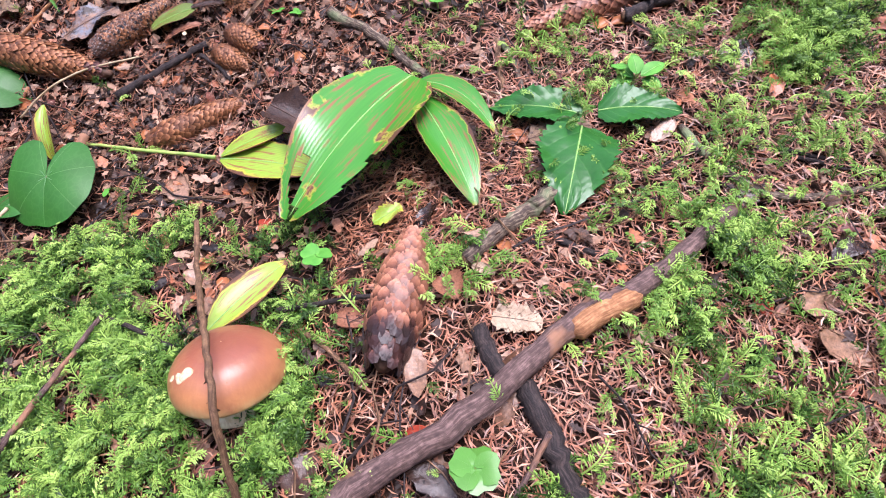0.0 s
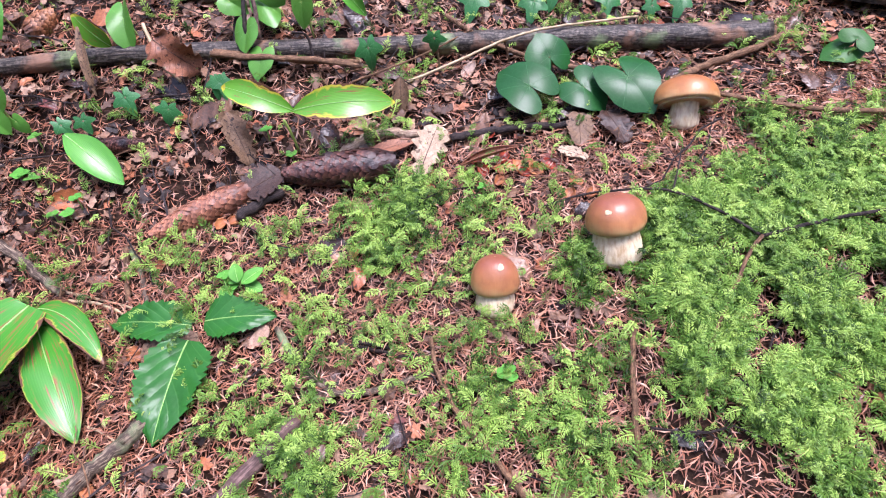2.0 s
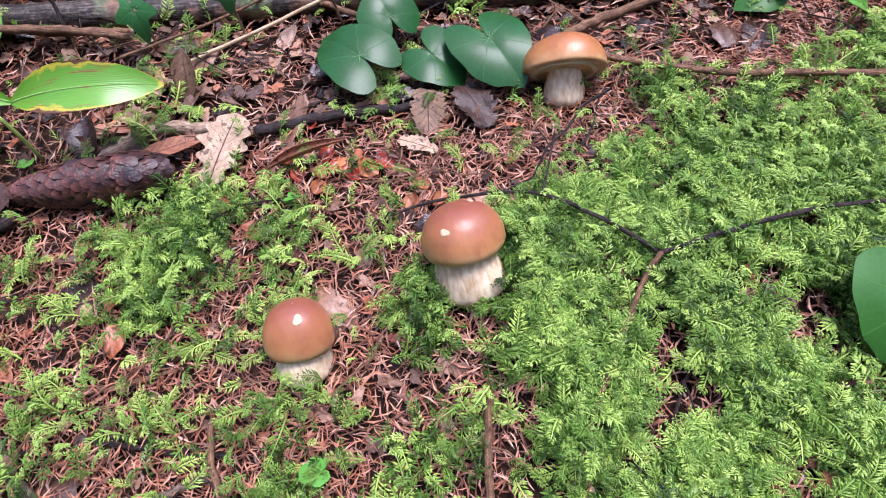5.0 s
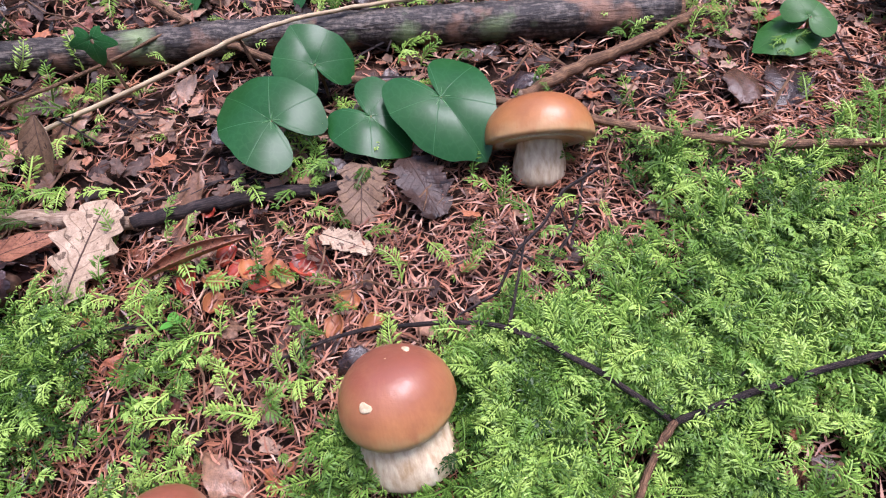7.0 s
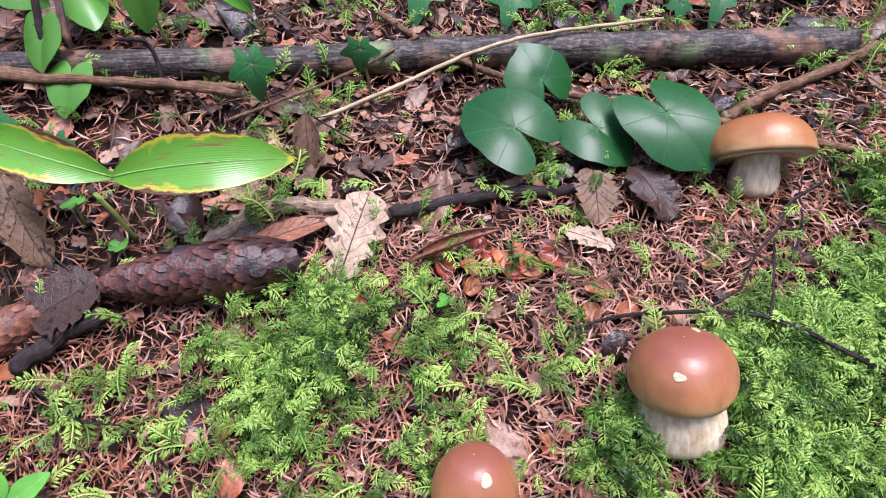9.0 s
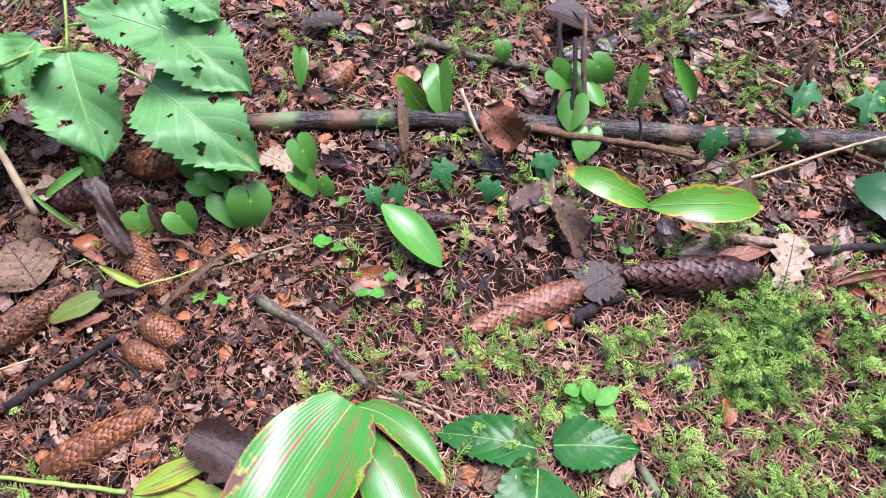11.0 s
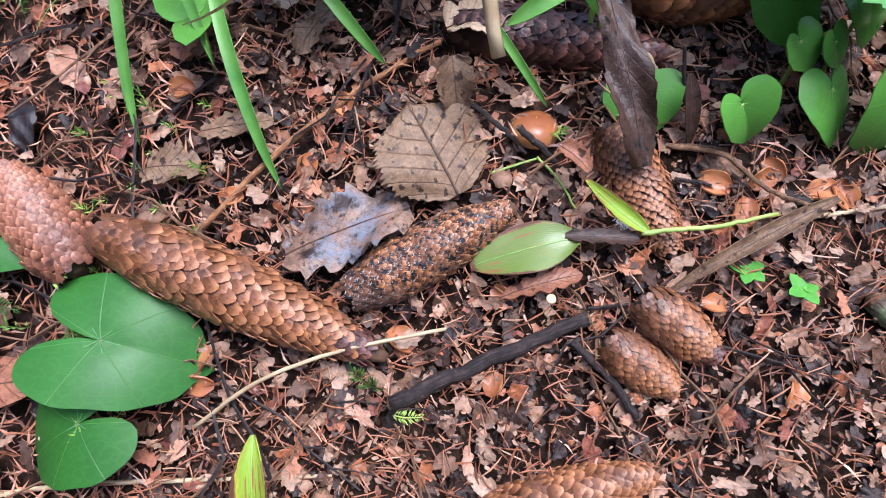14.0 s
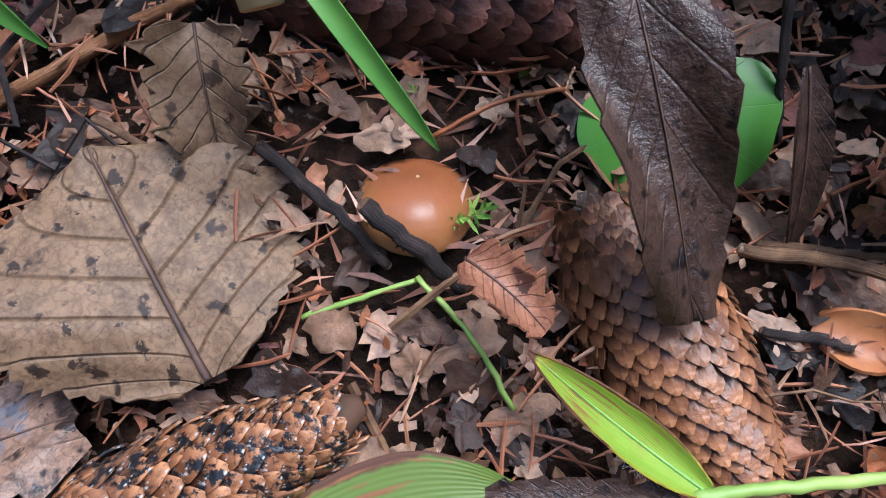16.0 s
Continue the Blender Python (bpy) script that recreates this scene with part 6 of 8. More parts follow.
long_leaf("x", (-0.665, 0.852, 0.050), (-0.534, 0.787, 0.070), 0.005, M_GRASS, "", "", parent=tuft, widths=(0.6, 0.9, 1.0, 1.0, 1.0, 0.9, 0.8, 0.6, 0.05), fold=20, nv=4, nu=16, arch=30, seed=88, face=(0,-.8,.6))
long_leaf("x", (-0.531, 0.778, 0.070), (-0.426, 0.783, 0.090), 0.005, M_GRASS, "", "", parent=tuft, widths=(0.6, 0.9, 1.0, 1.0, 1.0, 0.9, 0.8, 0.6, 0.05), fold=20, nv=4, nu=16, arch=40, seed=89, face=(0,-.8,.6))
long_leaf("x", (-0.569, 0.781, 0.050), (-0.513, 0.800, 0.080), 0.005, M_GRASS, "", "", parent=tuft, widths=(0.6, 0.9, 1.0, 1.0, 1.0, 0.9, 0.8, 0.6, 0.05), fold=20, nv=4, nu=16, arch=30, seed=90, face=(0,-.8,.6))
long_leaf("x", (-0.286, 0.657, 0.050), (-0.319, 0.642, 0.040), 0.009, M_GRASS, "", "", parent=tuft, widths=(0.6, 0.9, 1.0, 1.0, 1.0, 0.9, 0.8, 0.6, 0.05), fold=20, nv=4, nu=16, arch=40, seed=91, face=(0,-.8,.6))
stick("grass_straw", [(-0.423, 0.704, 0.140), (-0.394, 0.688, 0.135), (-0.366, 0.662, 0.120), (-0.342, 0.648, 0.090), (-0.320, 0.622, 0.050)], 0.0011, 0.0035, M_STRAW, "arching dry grass stalk with a thick seed head", "grass", n=6, wob=0.0006)

# dead leaves
long_leaf("dead_leaf", (-0.330, 0.594, 0.012), (-0.361, 0.625, 0.014), 0.056, M_DEAD, "broad brown dead leaf, toothed and blotched", "leaf", group="dead leaves", widths=(0.2, 0.62, 0.85, 0.97, 1.0, 0.95, 0.84, 0.6, 0.06), arch=14, fold=-3, teeth=20, tooth=0.13, nu=80, nv=14, ripple=0.05, quilt=0.02, sides=6, face=(-.1,-.1,1))
long_leaf("dead_leaf", (0.331, 0.531, 0.008), (0.362, 0.581, 0.014), 0.040, M_DEAD_PALE, "pale lobed oak leaf lying on litter", "leaf", group="dead leaves", widths=OAK, arch=20, fold=6, nu=36, ripple=0.04, face=(0,-.4,1))
long_leaf("dead_leaf", (0.278, 0.567, 0.006), (0.337, 0.572, 0.009), 0.017, M_DEAD_RED, "long tan dead leaf beside bare wood", "leaf", group="dead leaves", widths=OVAL, arch=25, fold=12)
long_leaf("dead_leaf", (0.080, 0.686, 0.050), (0.117, 0.684, 0.012), 0.037, M_DEAD_RED, "red-brown crumpled dead leaf hanging on a twig", "leaf", group="dead leaves", widths=RAGGED, teeth=6, tooth=0.35, nu=40, arch=60, fold=30, ripple=0.15, face=(-.2,-.8,.6))
long_leaf("dead_leaf", (0.144, 0.626, 0.020), (0.162, 0.583, 0.004), 0.026, M_DEAD, "curled brown and pale dead leaf", "leaf", group="dead leaves", widths=RAGGED, teeth=6, tooth=0.35, nu=40, arch=40, fold=30, ripple=0.1)
long_leaf("dead_leaf", (0.375, 0.533, 0.008), (0.437, 0.535, 0.012), 0.014, M_DEAD_RED, "rolled dark brown ribbed dead leaf", "leaf", group="dead leaves", widths=OVAL, arch=20, fold=62)
long_leaf("dead_leaf", (0.508, 0.560, 0.012), (0.499, 0.525, 0.003), 0.026, M_DEAD, "wet brown dead leaf with a tan rim", "leaf", group="dead leaves", widths=RAGGED, teeth=6, tooth=0.35, nu=40, arch=20, fold=6, ripple=0.06)
long_leaf("dead_leaf", (0.535, 0.554, 0.012), (0.543, 0.514, 0.003), 0.027, M_DEAD_DARK, "wet dark dead leaf beneath heart leaves", "leaf", group="dead leaves", widths=RAGGED, teeth=6, tooth=0.35, nu=40, arch=20, fold=10, ripple=0.08)
long_leaf("dead_leaf", (0.476, 0.526, 0.006), (0.501, 0.506, 0.004), 0.013, M_DEAD_PALE, "pale torn scrap of dead leaf", "leaf", group="dead leaves", widths=RAGGED, teeth=6, tooth=0.35, nu=40, arch=10, fold=10, ripple=0.1)
long_leaf("dead_leaf", (0.330, 0.629, 0.030), (0.326, 0.611, 0.004), 0.020, M_DEAD, "brown folded dead leaf", "leaf", group="dead leaves", widths=OVAL, arch=20, fold=30)
long_leaf("dead_leaf", (0.576, 0.550, 0.020), (0.575, 0.538, 0.004), 0.013, M_DEAD, "pale brown dead leaf leaning on a mushroom", "leaf", group="dead leaves", widths=RAGGED, teeth=6, tooth=0.35, nu=40, arch=20, fold=20)
long_leaf("dead_leaf", (-0.410, 0.561, 0.010), (-0.352, 0.587, 0.010), 0.034, M_DEAD_GREY, "crumpled dead leaf grown with blue-grey mould", "leaf", group="dead leaves", widths=RAGGED, teeth=6, tooth=0.35, nu=40, nv=14, arch=20, fold=6, ripple=0.14)
long_leaf("dead_leaf", (-0.343, 0.643, 0.020), (-0.337, 0.630, 0.006), 0.020, M_DEAD, "brown dead leaf folded over an old cone", "leaf", group="dead leaves", widths=RAGGED, teeth=6, tooth=0.35, nu=40, arch=40, fold=30, ripple=0.1)
long_leaf("dead_leaf", (-0.276, 0.650, 0.050), (-0.248, 0.606, 0.026), 0.018, M_DEAD_DARK, "long wet black dead leaf draped over a cone", "leaf", group="dead leaves", widths=(0.75, 0.9, 0.82, 0.95, 1.0, 0.9, 0.98, 0.8, 0.45), teeth=9, tooth=0.12, nu=40, nv=14, arch=25, fold=12, ripple=0.22, face=(0,-.6,.8))
long_leaf("dead_leaf", (-0.233, 0.641, 0.030), (-0.223, 0.630, 0.004), 0.009, M_DEAD_DARK, "wet dark withered leaf", "leaf", group="dead leaves", widths=NARROW, arch=20, fold=24)
long_leaf("dead_leaf", (-0.303, 0.559, 0.008), (-0.266, 0.572, 0.010), 0.013, M_DEAD_RED, "rusty curled oak leaf with a pale spot", "leaf", group="dead leaves", widths=OAK, arch=40, fold=20, nu=36)
long_leaf("dead_leaf", (-0.286, 0.611, 0.024), (-0.271, 0.602, 0.026), 0.011, M_DEAD_RED, "small curled orange leaf tip", "leaf", group="dead leaves", widths=RAGGED, teeth=6, tooth=0.35, nu=40, arch=50, fold=34)
long_leaf("dead_leaf", (-0.160, 0.606, 0.020), (-0.226, 0.571, 0.006), 0.010, M_DEAD, "long dry folded leaf strip", "leaf", group="dead leaves", widths=NARROW, arch=30, fold=40)
long_leaf("dead_leaf", (-0.243, 0.585, 0.016), (-0.277, 0.583, 0.015), 0.008, M_DEAD_DARK, "black withered half of a yellow leaf", "leaf", group="dead leaves", widths=RAGGED, teeth=6, tooth=0.35, nu=40, arch=10, fold=20)
# leaves lying behind the cones
LYING = random.Random(71)
for i in range(22):
    px, py = LYING.uniform(-0.56, -0.12), LYING.uniform(0.66, 0.79)
    turn, size = LYING.uniform(0, 6.28), LYING.uniform(0.022, 0.04)
    m, words = LYING.choice(((M_DEAD_PALE, "pale tan torn dead leaf in litter"), (M_DEAD, "brown crumpled dead leaf in litter"), (M_DEAD_GREY, "mould-grey torn dead leaf in litter"), (M_DEAD_RED, "rusty torn dead leaf in litter")))
    long_leaf("dead_leaf", (px, py, 0.012), (px + size * math.cos(turn), py + size * math.sin(turn), 0.010), size * LYING.uniform(0.5, 0.75), m, words, "leaf", group="dead leaves", widths=RAGGED, teeth=6, tooth=0.35, nu=36, arch=LYING.uniform(10, 40), fold=LYING.uniform(4, 26), ripple=0.12, seed=300 + i)
long_leaf("dead_leaf", (-0.490, 0.589, 0.008), (-0.461, 0.592, 0.008), 0.021, M_DEAD, "brown crumbling dead leaf", "leaf", group="dead leaves", widths=RAGGED, teeth=6, tooth=0.35, nu=40, arch=30, fold=14, ripple=0.1)
long_leaf("dead_leaf", (-0.465, 0.607, 0.008), (-0.428, 0.615, 0.008), 0.014, M_DEAD, "pale brown torn leaf in litter", "leaf", group="dead leaves", widths=RAGGED, teeth=6, tooth=0.35, nu=40, arch=10, fold=10, ripple=0.08)
long_leaf("dead_leaf", (-0.562, 0.484, 0.008), (-0.513, 0.498, 0.008), 0.027, M_DEAD_RED, "purplish red dead leaf", "leaf", group="dead leaves", widths=OVAL, arch=20, fold=12)
long_leaf("dead_leaf", (-0.537, 0.464, 0.010), (-0.539, 0.447, 0.005), 0.025, M_DEAD_RED, "purplish dead leaf scrap", "leaf", group="dead leaves", widths=RAGGED, teeth=6, tooth=0.35, nu=40, arch=20, fold=12)
long_leaf("dead_leaf", (-0.706, 0.461, 0.008), (-0.666, 0.480, 0.008), 0.022, M_DEAD, "grey dead leaf on moss", "leaf", group="dead leaves", widths=OVAL, arch=10, fold=8)
long_leaf("dead_leaf", (-0.619, 0.521, 0.030), (-0.577, 0.484, 0.004), 0.026, M_DEAD, "brown withered hanging leaves", "leaf", group="dead leaves", widths=NARROW, arch=50, fold=30)
long_leaf("dead_leaf", (-0.612, 0.521, 0.030), (-0.549, 0.492, 0.006), 0.022, M_DEAD, "brown withered hanging leaf", "leaf", group="dead leaves", widths=NARROW, arch=70, fold=30)
long_leaf("dead_leaf", (-0.106, 0.843, 0.012), (-0.058, 0.849, 0.010), 0.039, M_DEAD_DARK, "grey-purple lobed dead leaf", "leaf", group="dead leaves", widths=OAK, arch=15, fold=10, nu=36)
long_leaf("dead_leaf", (0.166, 0.834, 0.020), (0.221, 0.820, 0.008), 0.049, M_DEAD_DARK, "large grey dead leaf", "leaf", group="dead leaves", widths=OVAL, arch=25, fold=14)
long_leaf("dead_leaf", (0.053, 0.414, 0.006), (0.105, 0.423, 0.006), 0.024, M_DEAD, "flat brown dead leaf beside a herb", "leaf", group="dead leaves", widths=RAGGED, teeth=6, tooth=0.35, nu=40, arch=15, fold=6)
long_leaf("dead_leaf", (0.016, 0.244, 0.006), (0.048, 0.237, 0.006), 0.019, M_DEAD_PALE, "pale torn dead leaf on needles", "leaf", group="dead leaves", widths=RAGGED, teeth=6, tooth=0.35, nu=40, arch=20, fold=10, ripple=0.08)
long_leaf("dead_leaf", (-0.018, 0.278, 0.008), (-0.007, 0.261, 0.004), 0.024, M_DEAD_RED, "dark red curled dead leaf beside a cone", "leaf", group="dead leaves", widths=OVAL, arch=60, fold=30)
long_leaf("dead_leaf", (-0.073, 0.340, 0.010), (-0.049, 0.350, 0.012), 0.016, M_LILY_DYING, "small crinkled yellow leaf", "leaf", group="dead leaves", widths=RAGGED, teeth=6, tooth=0.35, nu=40, arch=20, fold=20, ripple=0.1)
long_leaf("dead_leaf", (-0.286, 0.310, 0.012), (-0.245, 0.286, 0.006), 0.014, M_DEAD, "brown dead leaf in moss", "leaf", group="dead leaves", widths=OVAL, arch=30, fold=24)
long_leaf("dead_leaf", (-0.093, 0.257, 0.008), (-0.069, 0.250, 0.004), 0.016, M_DEAD_RED, "dark red dead leaf under a cone", "leaf", group="dead leaves", widths=OVAL, arch=30, fold=24)
long_leaf("dead_leaf", (0.003, 0.286, 0.006), (0.019, 0.277, 0.006), 0.009, M_DEAD_PALE, "small ochre dead leaf", "leaf", group="dead leaves", widths=OVAL, arch=30, fold=24)
long_leaf("dead_leaf", (0.156, 0.549, 0.012), (0.193, 0.563, 0.012), 0.038, M_DEAD_DARK, "grey flake of bark between two cones", "leaf", group="dead leaves", widths=RAGGED, teeth=6, tooth=0.35, nu=40, arch=8, fold=6)
long_leaf("dead_leaf", (0.385, 0.236, 0.010), (0.412, 0.217, 0.006), 0.026, M_DEAD, "curled ribbed brown dead leaf", "leaf", group="dead leaves", widths=OVAL, arch=70, fold=30)

# fallen sticks and twigs
stick("twig", [(-0.206, 0.329, 0.050), (-0.187, 0.278, 0.055), (-0.164, 0.227, 0.066), (-0.149, 0.193, 0.073), (-0.141, 0.166, 0.066), (-0.139, 0.151, 0.036), (-0.136, 0.140, 0.012)], 0.0019, 0.0024, M_TWIG, "orange-brown twig arching over a mushroom", "twig", group="twigs", seed=92, wob=0.0006)
stick("twig", [(-0.328, 0.167, 0.020), (-0.317, 0.184, 0.022), (-0.303, 0.212, 0.022), (-0.287, 0.247, 0.022), (-0.273, 0.284, 0.022)], 0.0026, 0.0018, M_BARK, "dark forked twig across moss", "twig", group="twigs", seed=93)
stick("twig", [(-0.274, 0.276, 0.020), (-0.239, 0.260, 0.018), (-0.211, 0.248, 0.012)], 0.002, 0.0015, M_BARK_DARK, "short dark twig in moss", "twig", group="twigs", seed=94)
stick("branch", [(0.006, 0.236, 0.004), (0.018, 0.212, 0.004), (0.036, 0.196, 0.004), (0.048, 0.170, 0.004), (0.057, 0.146, 0.004), (0.068, 0.130, 0.004)], 0.006, 0.0085, M_BARK_DARK, "dark wet branch beneath the fallen branch", "stick", seed=5)
stick("twig", [(0.046, 0.170, 0.012), (0.035, 0.154, 0.010), (0.023, 0.139, 0.006)], 0.002, 0.0014, M_BARK, "small grey side twig", "twig", group="twigs", seed=95)
stick("stick", [(-0.001, 0.291, 0.006), (0.024, 0.317, 0.006), (0.049, 0.335, 0.006), (0.066, 0.352, 0.006)], 0.0062, 0.0075, M_BARK_LICHEN, "pale weathered stick under a herb leaf", "stick", seed=6)
stick("twig", [(0.178, 0.417, 0.003), (0.193, 0.385, 0.003), (0.211, 0.362, 0.003), (0.230, 0.349, 0.003), (0.256, 0.346, 0.003), (0.279, 0.348, 0.003), (0.315, 0.350, 0.003)], 0.0036, 0.0026, M_BARK_LICHEN, "curved twig grown with grey lichen", "twig", group="twigs", seed=96)
stick("twig", [(0.184, 0.424, 0.002), (0.222, 0.421, 0.002), (0.286, 0.418, 0.002)], 0.0024, 0.0015, M_TWIG, "straight brown twig on needles", "twig", group="twigs", seed=97)
stick("twig", [(0.233, 0.394, 0.001), (0.271, 0.379, 0.001), (0.292, 0.369, 0.001), (0.324, 0.359, 0.001)], 0.0018, 0.0014, M_BARK_DARK, "thin dark twig on needles", "twig", group="twigs", seed=98)
stick("twig", [(0.316, 0.377, 0.008), (0.316, 0.347, 0.012), (0.327, 0.309, 0.012), (0.347, 0.276, 0.010), (0.366, 0.245, 0.008), (0.383, 0.212, 0.006)], 0.002, 0.003, M_TWIG, "long twig, orange above and dark below", "twig", group="twigs", seed=99)
stick("twig", [(0.094, 0.240, 0.001), (0.122, 0.225, 0.001), (0.149, 0.217, 0.001), (0.176, 0.205, 0.001), (0.199, 0.197, 0.001)], 0.0016, 0.0014, M_TWIG, "thin straight twig on needles", "twig", group="twigs", seed=100)
stick("twig", [(-0.136, 0.266, 0.012), (-0.090, 0.267, 0.012), (-0.051, 0.266, 0.012)], 0.0022, 0.0016, M_BARK_DARK, "dark knobbly twig in moss", "twig", group="twigs", seed=101)
stick("twig", [(-0.122, 0.254, 0.008), (-0.092, 0.231, 0.008), (-0.068, 0.205, 0.008)], 0.002, 0.0016, M_TWIG, "short tan twig on needles", "twig", group="twigs", seed=102)
stick("twig", [(0.063, 0.311, 0.002), (0.085, 0.297, 0.002), (0.108, 0.289, 0.002)], 0.003, 0.002, M_BARK_DARK, "dark wet twig on needles", "twig", group="twigs", seed=103)
stick("twig", [(0.009, 0.364, 0.001), (0.024, 0.356, 0.001), (0.041, 0.342, 0.001)], 0.0013, 0.001, M_STRAW, "pale dry straw on needles", "twig", group="twigs", seed=104)
stick("twig", [(-0.028, 0.492, 0.001), (0.004, 0.481, 0.001), (0.035, 0.461, 0.001)], 0.0018, 0.0014, M_STRAW, "pale straw lying on litter", "twig", group="twigs", seed=105)
stick("twig", [(-0.437, 0.488, 0.012), (-0.410, 0.506, 0.020), (-0.375, 0.522, 0.022), (-0.326, 0.542, 0.012)], 0.0011, 0.0009, M_STRAW, "arched dry straw over cones", "twig", group="twigs", seed=106)
stick("twig", [(-0.368, 0.467, 0.006), (-0.312, 0.458, 0.008), (-0.234, 0.443, 0.010)], 0.0015, 0.002, M_STALK_GREEN, "yellow stalk of a lily leaf", "twig", group="twigs", seed=107)
stick("stick", [(-0.384, 0.433, 0.008), (-0.379, 0.451, 0.008), (-0.371, 0.473, 0.008)], 0.0058, 0.0045, M_BARK, "short broken brown stick", "stick", seed=8)
stick("twig", [(-0.342, 0.402, 0.002), (-0.273, 0.409, 0.002), (-0.212, 0.406, 0.002)], 0.002, 0.0016, M_TWIG, "thin brown twig over litter", "twig", group="twigs", seed=108)
stick("twig", [(0.031, 0.527, 0.002), (0.032, 0.501, 0.002), (0.034, 0.476, 0.002)], 0.003, 0.0026, M_TWIG, "stubby tan twig in litter", "twig", group="twigs", seed=109)
stick("twig", [(0.035, 0.527, 0.002), (0.045, 0.502, 0.002), (0.052, 0.469, 0.002)], 0.0028, 0.003, M_BARK_LICHEN, "stubby yellowish twig in litter", "twig", group="twigs", seed=110)
stick("twig", [(0.901, 0.334, 0.022), (0.827, 0.347, 0.022), (0.757, 0.355, 0.022), (0.711, 0.364, 0.022), (0.660, 0.368, 0.022), (0.605, 0.369, 0.022)], 0.001, 0.0017, M_BARK_DARK, "dark forked twig lying over moss", "twig", group="twigs", seed=111)
stick("twig", [(0.605, 0.369, 0.022), (0.589, 0.358, 0.021), (0.566, 0.334, 0.018), (0.539, 0.306, 0.015), (0.515, 0.278, 0.012)], 0.0018, 0.0014, M_TWIG, "brown twig sinking into moss", "twig", group="twigs", seed=112)
stick("twig", [(0.605, 0.369, 0.022), (0.580, 0.400, 0.023), (0.551, 0.429, 0.023), (0.521, 0.446, 0.018), (0.481, 0.462, 0.010), (0.442, 0.464, 0.008)], 0.0015, 0.001, M_BARK_DARK, "dark side branch of a forked twig", "twig", group="twigs", seed=113)
stick("twig", [(0.551, 0.429, 0.023), (0.561, 0.445, 0.025), (0.574, 0.467, 0.027)], 0.0009, 0.0006, M_BARK_DARK, "thin upright twig tip", "twig", group="twigs", seed=114)
stick("twig", [(0.487, 0.341, 0.012), (0.476, 0.311, 0.010), (0.466, 0.273, 0.008), (0.458, 0.237, 0.006)], 0.0022, 0.0028, M_TWIG, "upright-lying twig, orange above and dark below", "twig", group="twigs", seed=115)
stick("twig", [(0.247, 0.393, 0.001), (0.282, 0.379, 0.001), (0.318, 0.361, 0.001)], 0.0018, 0.0014, M_BARK_DARK, "thin dark twig on needles", "twig", group="twigs", seed=116)
stick("branch", [(0.663, 0.174, 0.010), (0.696, 0.186, 0.010), (0.737, 0.201, 0.010), (0.782, 0.219, 0.010)], 0.011, 0.013, M_BARK, "thick brown branch at the moss edge", "stick", seed=9)
stick("twig", [(0.672, 0.202, 0.001), (0.713, 0.208, 0.001), (0.752, 0.211, 0.001)], 0.0018, 0.0014, M_TWIG, "thin twig by a thick branch", "twig", group="twigs", seed=117)
stick("twig", [(0.820, 0.379, 0.012), (0.813, 0.351, 0.012), (0.807, 0.323, 0.010)], 0.0022, 0.0018, M_BARK_DARK, "dark short twig in moss", "twig", group="twigs", seed=118)
stick("twig", [(0.772, 0.264, 0.002), (0.741, 0.230, 0.002), (0.729, 0.209, 0.002)], 0.0022, 0.0018, M_BARK_DARK, "dark twig beside heart leaves", "twig", group="twigs", seed=119)
stick("twig", [(0.666, 0.230, 0.001), (0.697, 0.223, 0.001), (0.735, 0.214, 0.001)], 0.0018, 0.0012, M_BARK_LICHEN, "grey lichened twig in moss", "twig", group="twigs", seed=120)
stick("twig", [(0.565, 0.238, 0.002), (0.585, 0.250, 0.002), (0.598, 0.253, 0.002)], 0.002, 0.0015, M_BARK_DARK, "dark twig on needles", "twig", group="twigs", seed=121)
stick("stick", [(0.372, 0.569, 0.006), (0.414, 0.568, 0.006), (0.451, 0.564, 0.006), (0.507, 0.550, 0.006)], 0.0046, 0.0036, M_BARK_DARK, "black wet stick in litter", "stick", seed=10)
stick("stick", [(0.233, 0.565, 0.005), (0.254, 0.574, 0.005), (0.283, 0.588, 0.005), (0.309, 0.591, 0.005), (0.348, 0.579, 0.005), (0.376, 0.569, 0.005)], 0.007, 0.0042, M_PALE, "bare weathered root, pale and peeling", "stick", seed=11)
stick("stick", [(0.147, 0.529, 0.008), (0.168, 0.538, 0.008), (0.193, 0.547, 0.008)], 0.0062, 0.0052, M_BARK_DARK, "dark broken stick against a cone", "stick", seed=12)
stick("stick", [(0.397, 0.719, 0.016), (0.430, 0.687, 0.016), (0.459, 0.665, 0.016), (0.510, 0.631, 0.016), (0.583, 0.590, 0.016), (0.646, 0.539, 0.016), (0.711, 0.493, 0.016), (0.813, 0.457, 0.016), (0.924, 0.433, 0.016)], 0.0025, 0.0028, M_TWIG, "long thin brown stick along the log", "stick", seed=13)
stick("stick", [(0.619, 0.581, 0.010), (0.646, 0.589, 0.010), (0.676, 0.597, 0.010), (0.725, 0.604, 0.010), (0.767, 0.616, 0.010)], 0.0042, 0.004, M_TWIG, "brown stick leaning on the log", "stick", seed=14)
stick("twig", [(0.316, 0.640, 0.006), (0.408, 0.656, 0.020), (0.459, 0.659, 0.034), (0.517, 0.673, 0.030), (0.618, 0.681, 0.020)], 0.0016, 0.0014, M_STRAW, "long dry stalk lying over the log", "twig", group="twigs", seed=122)
stick("twig", [(0.453, 0.661, 0.030), (0.459, 0.660, 0.006)], 0.0014, 0.0012, M_TWIG, "short brown twig by the log", "twig", group="twigs", seed=123)
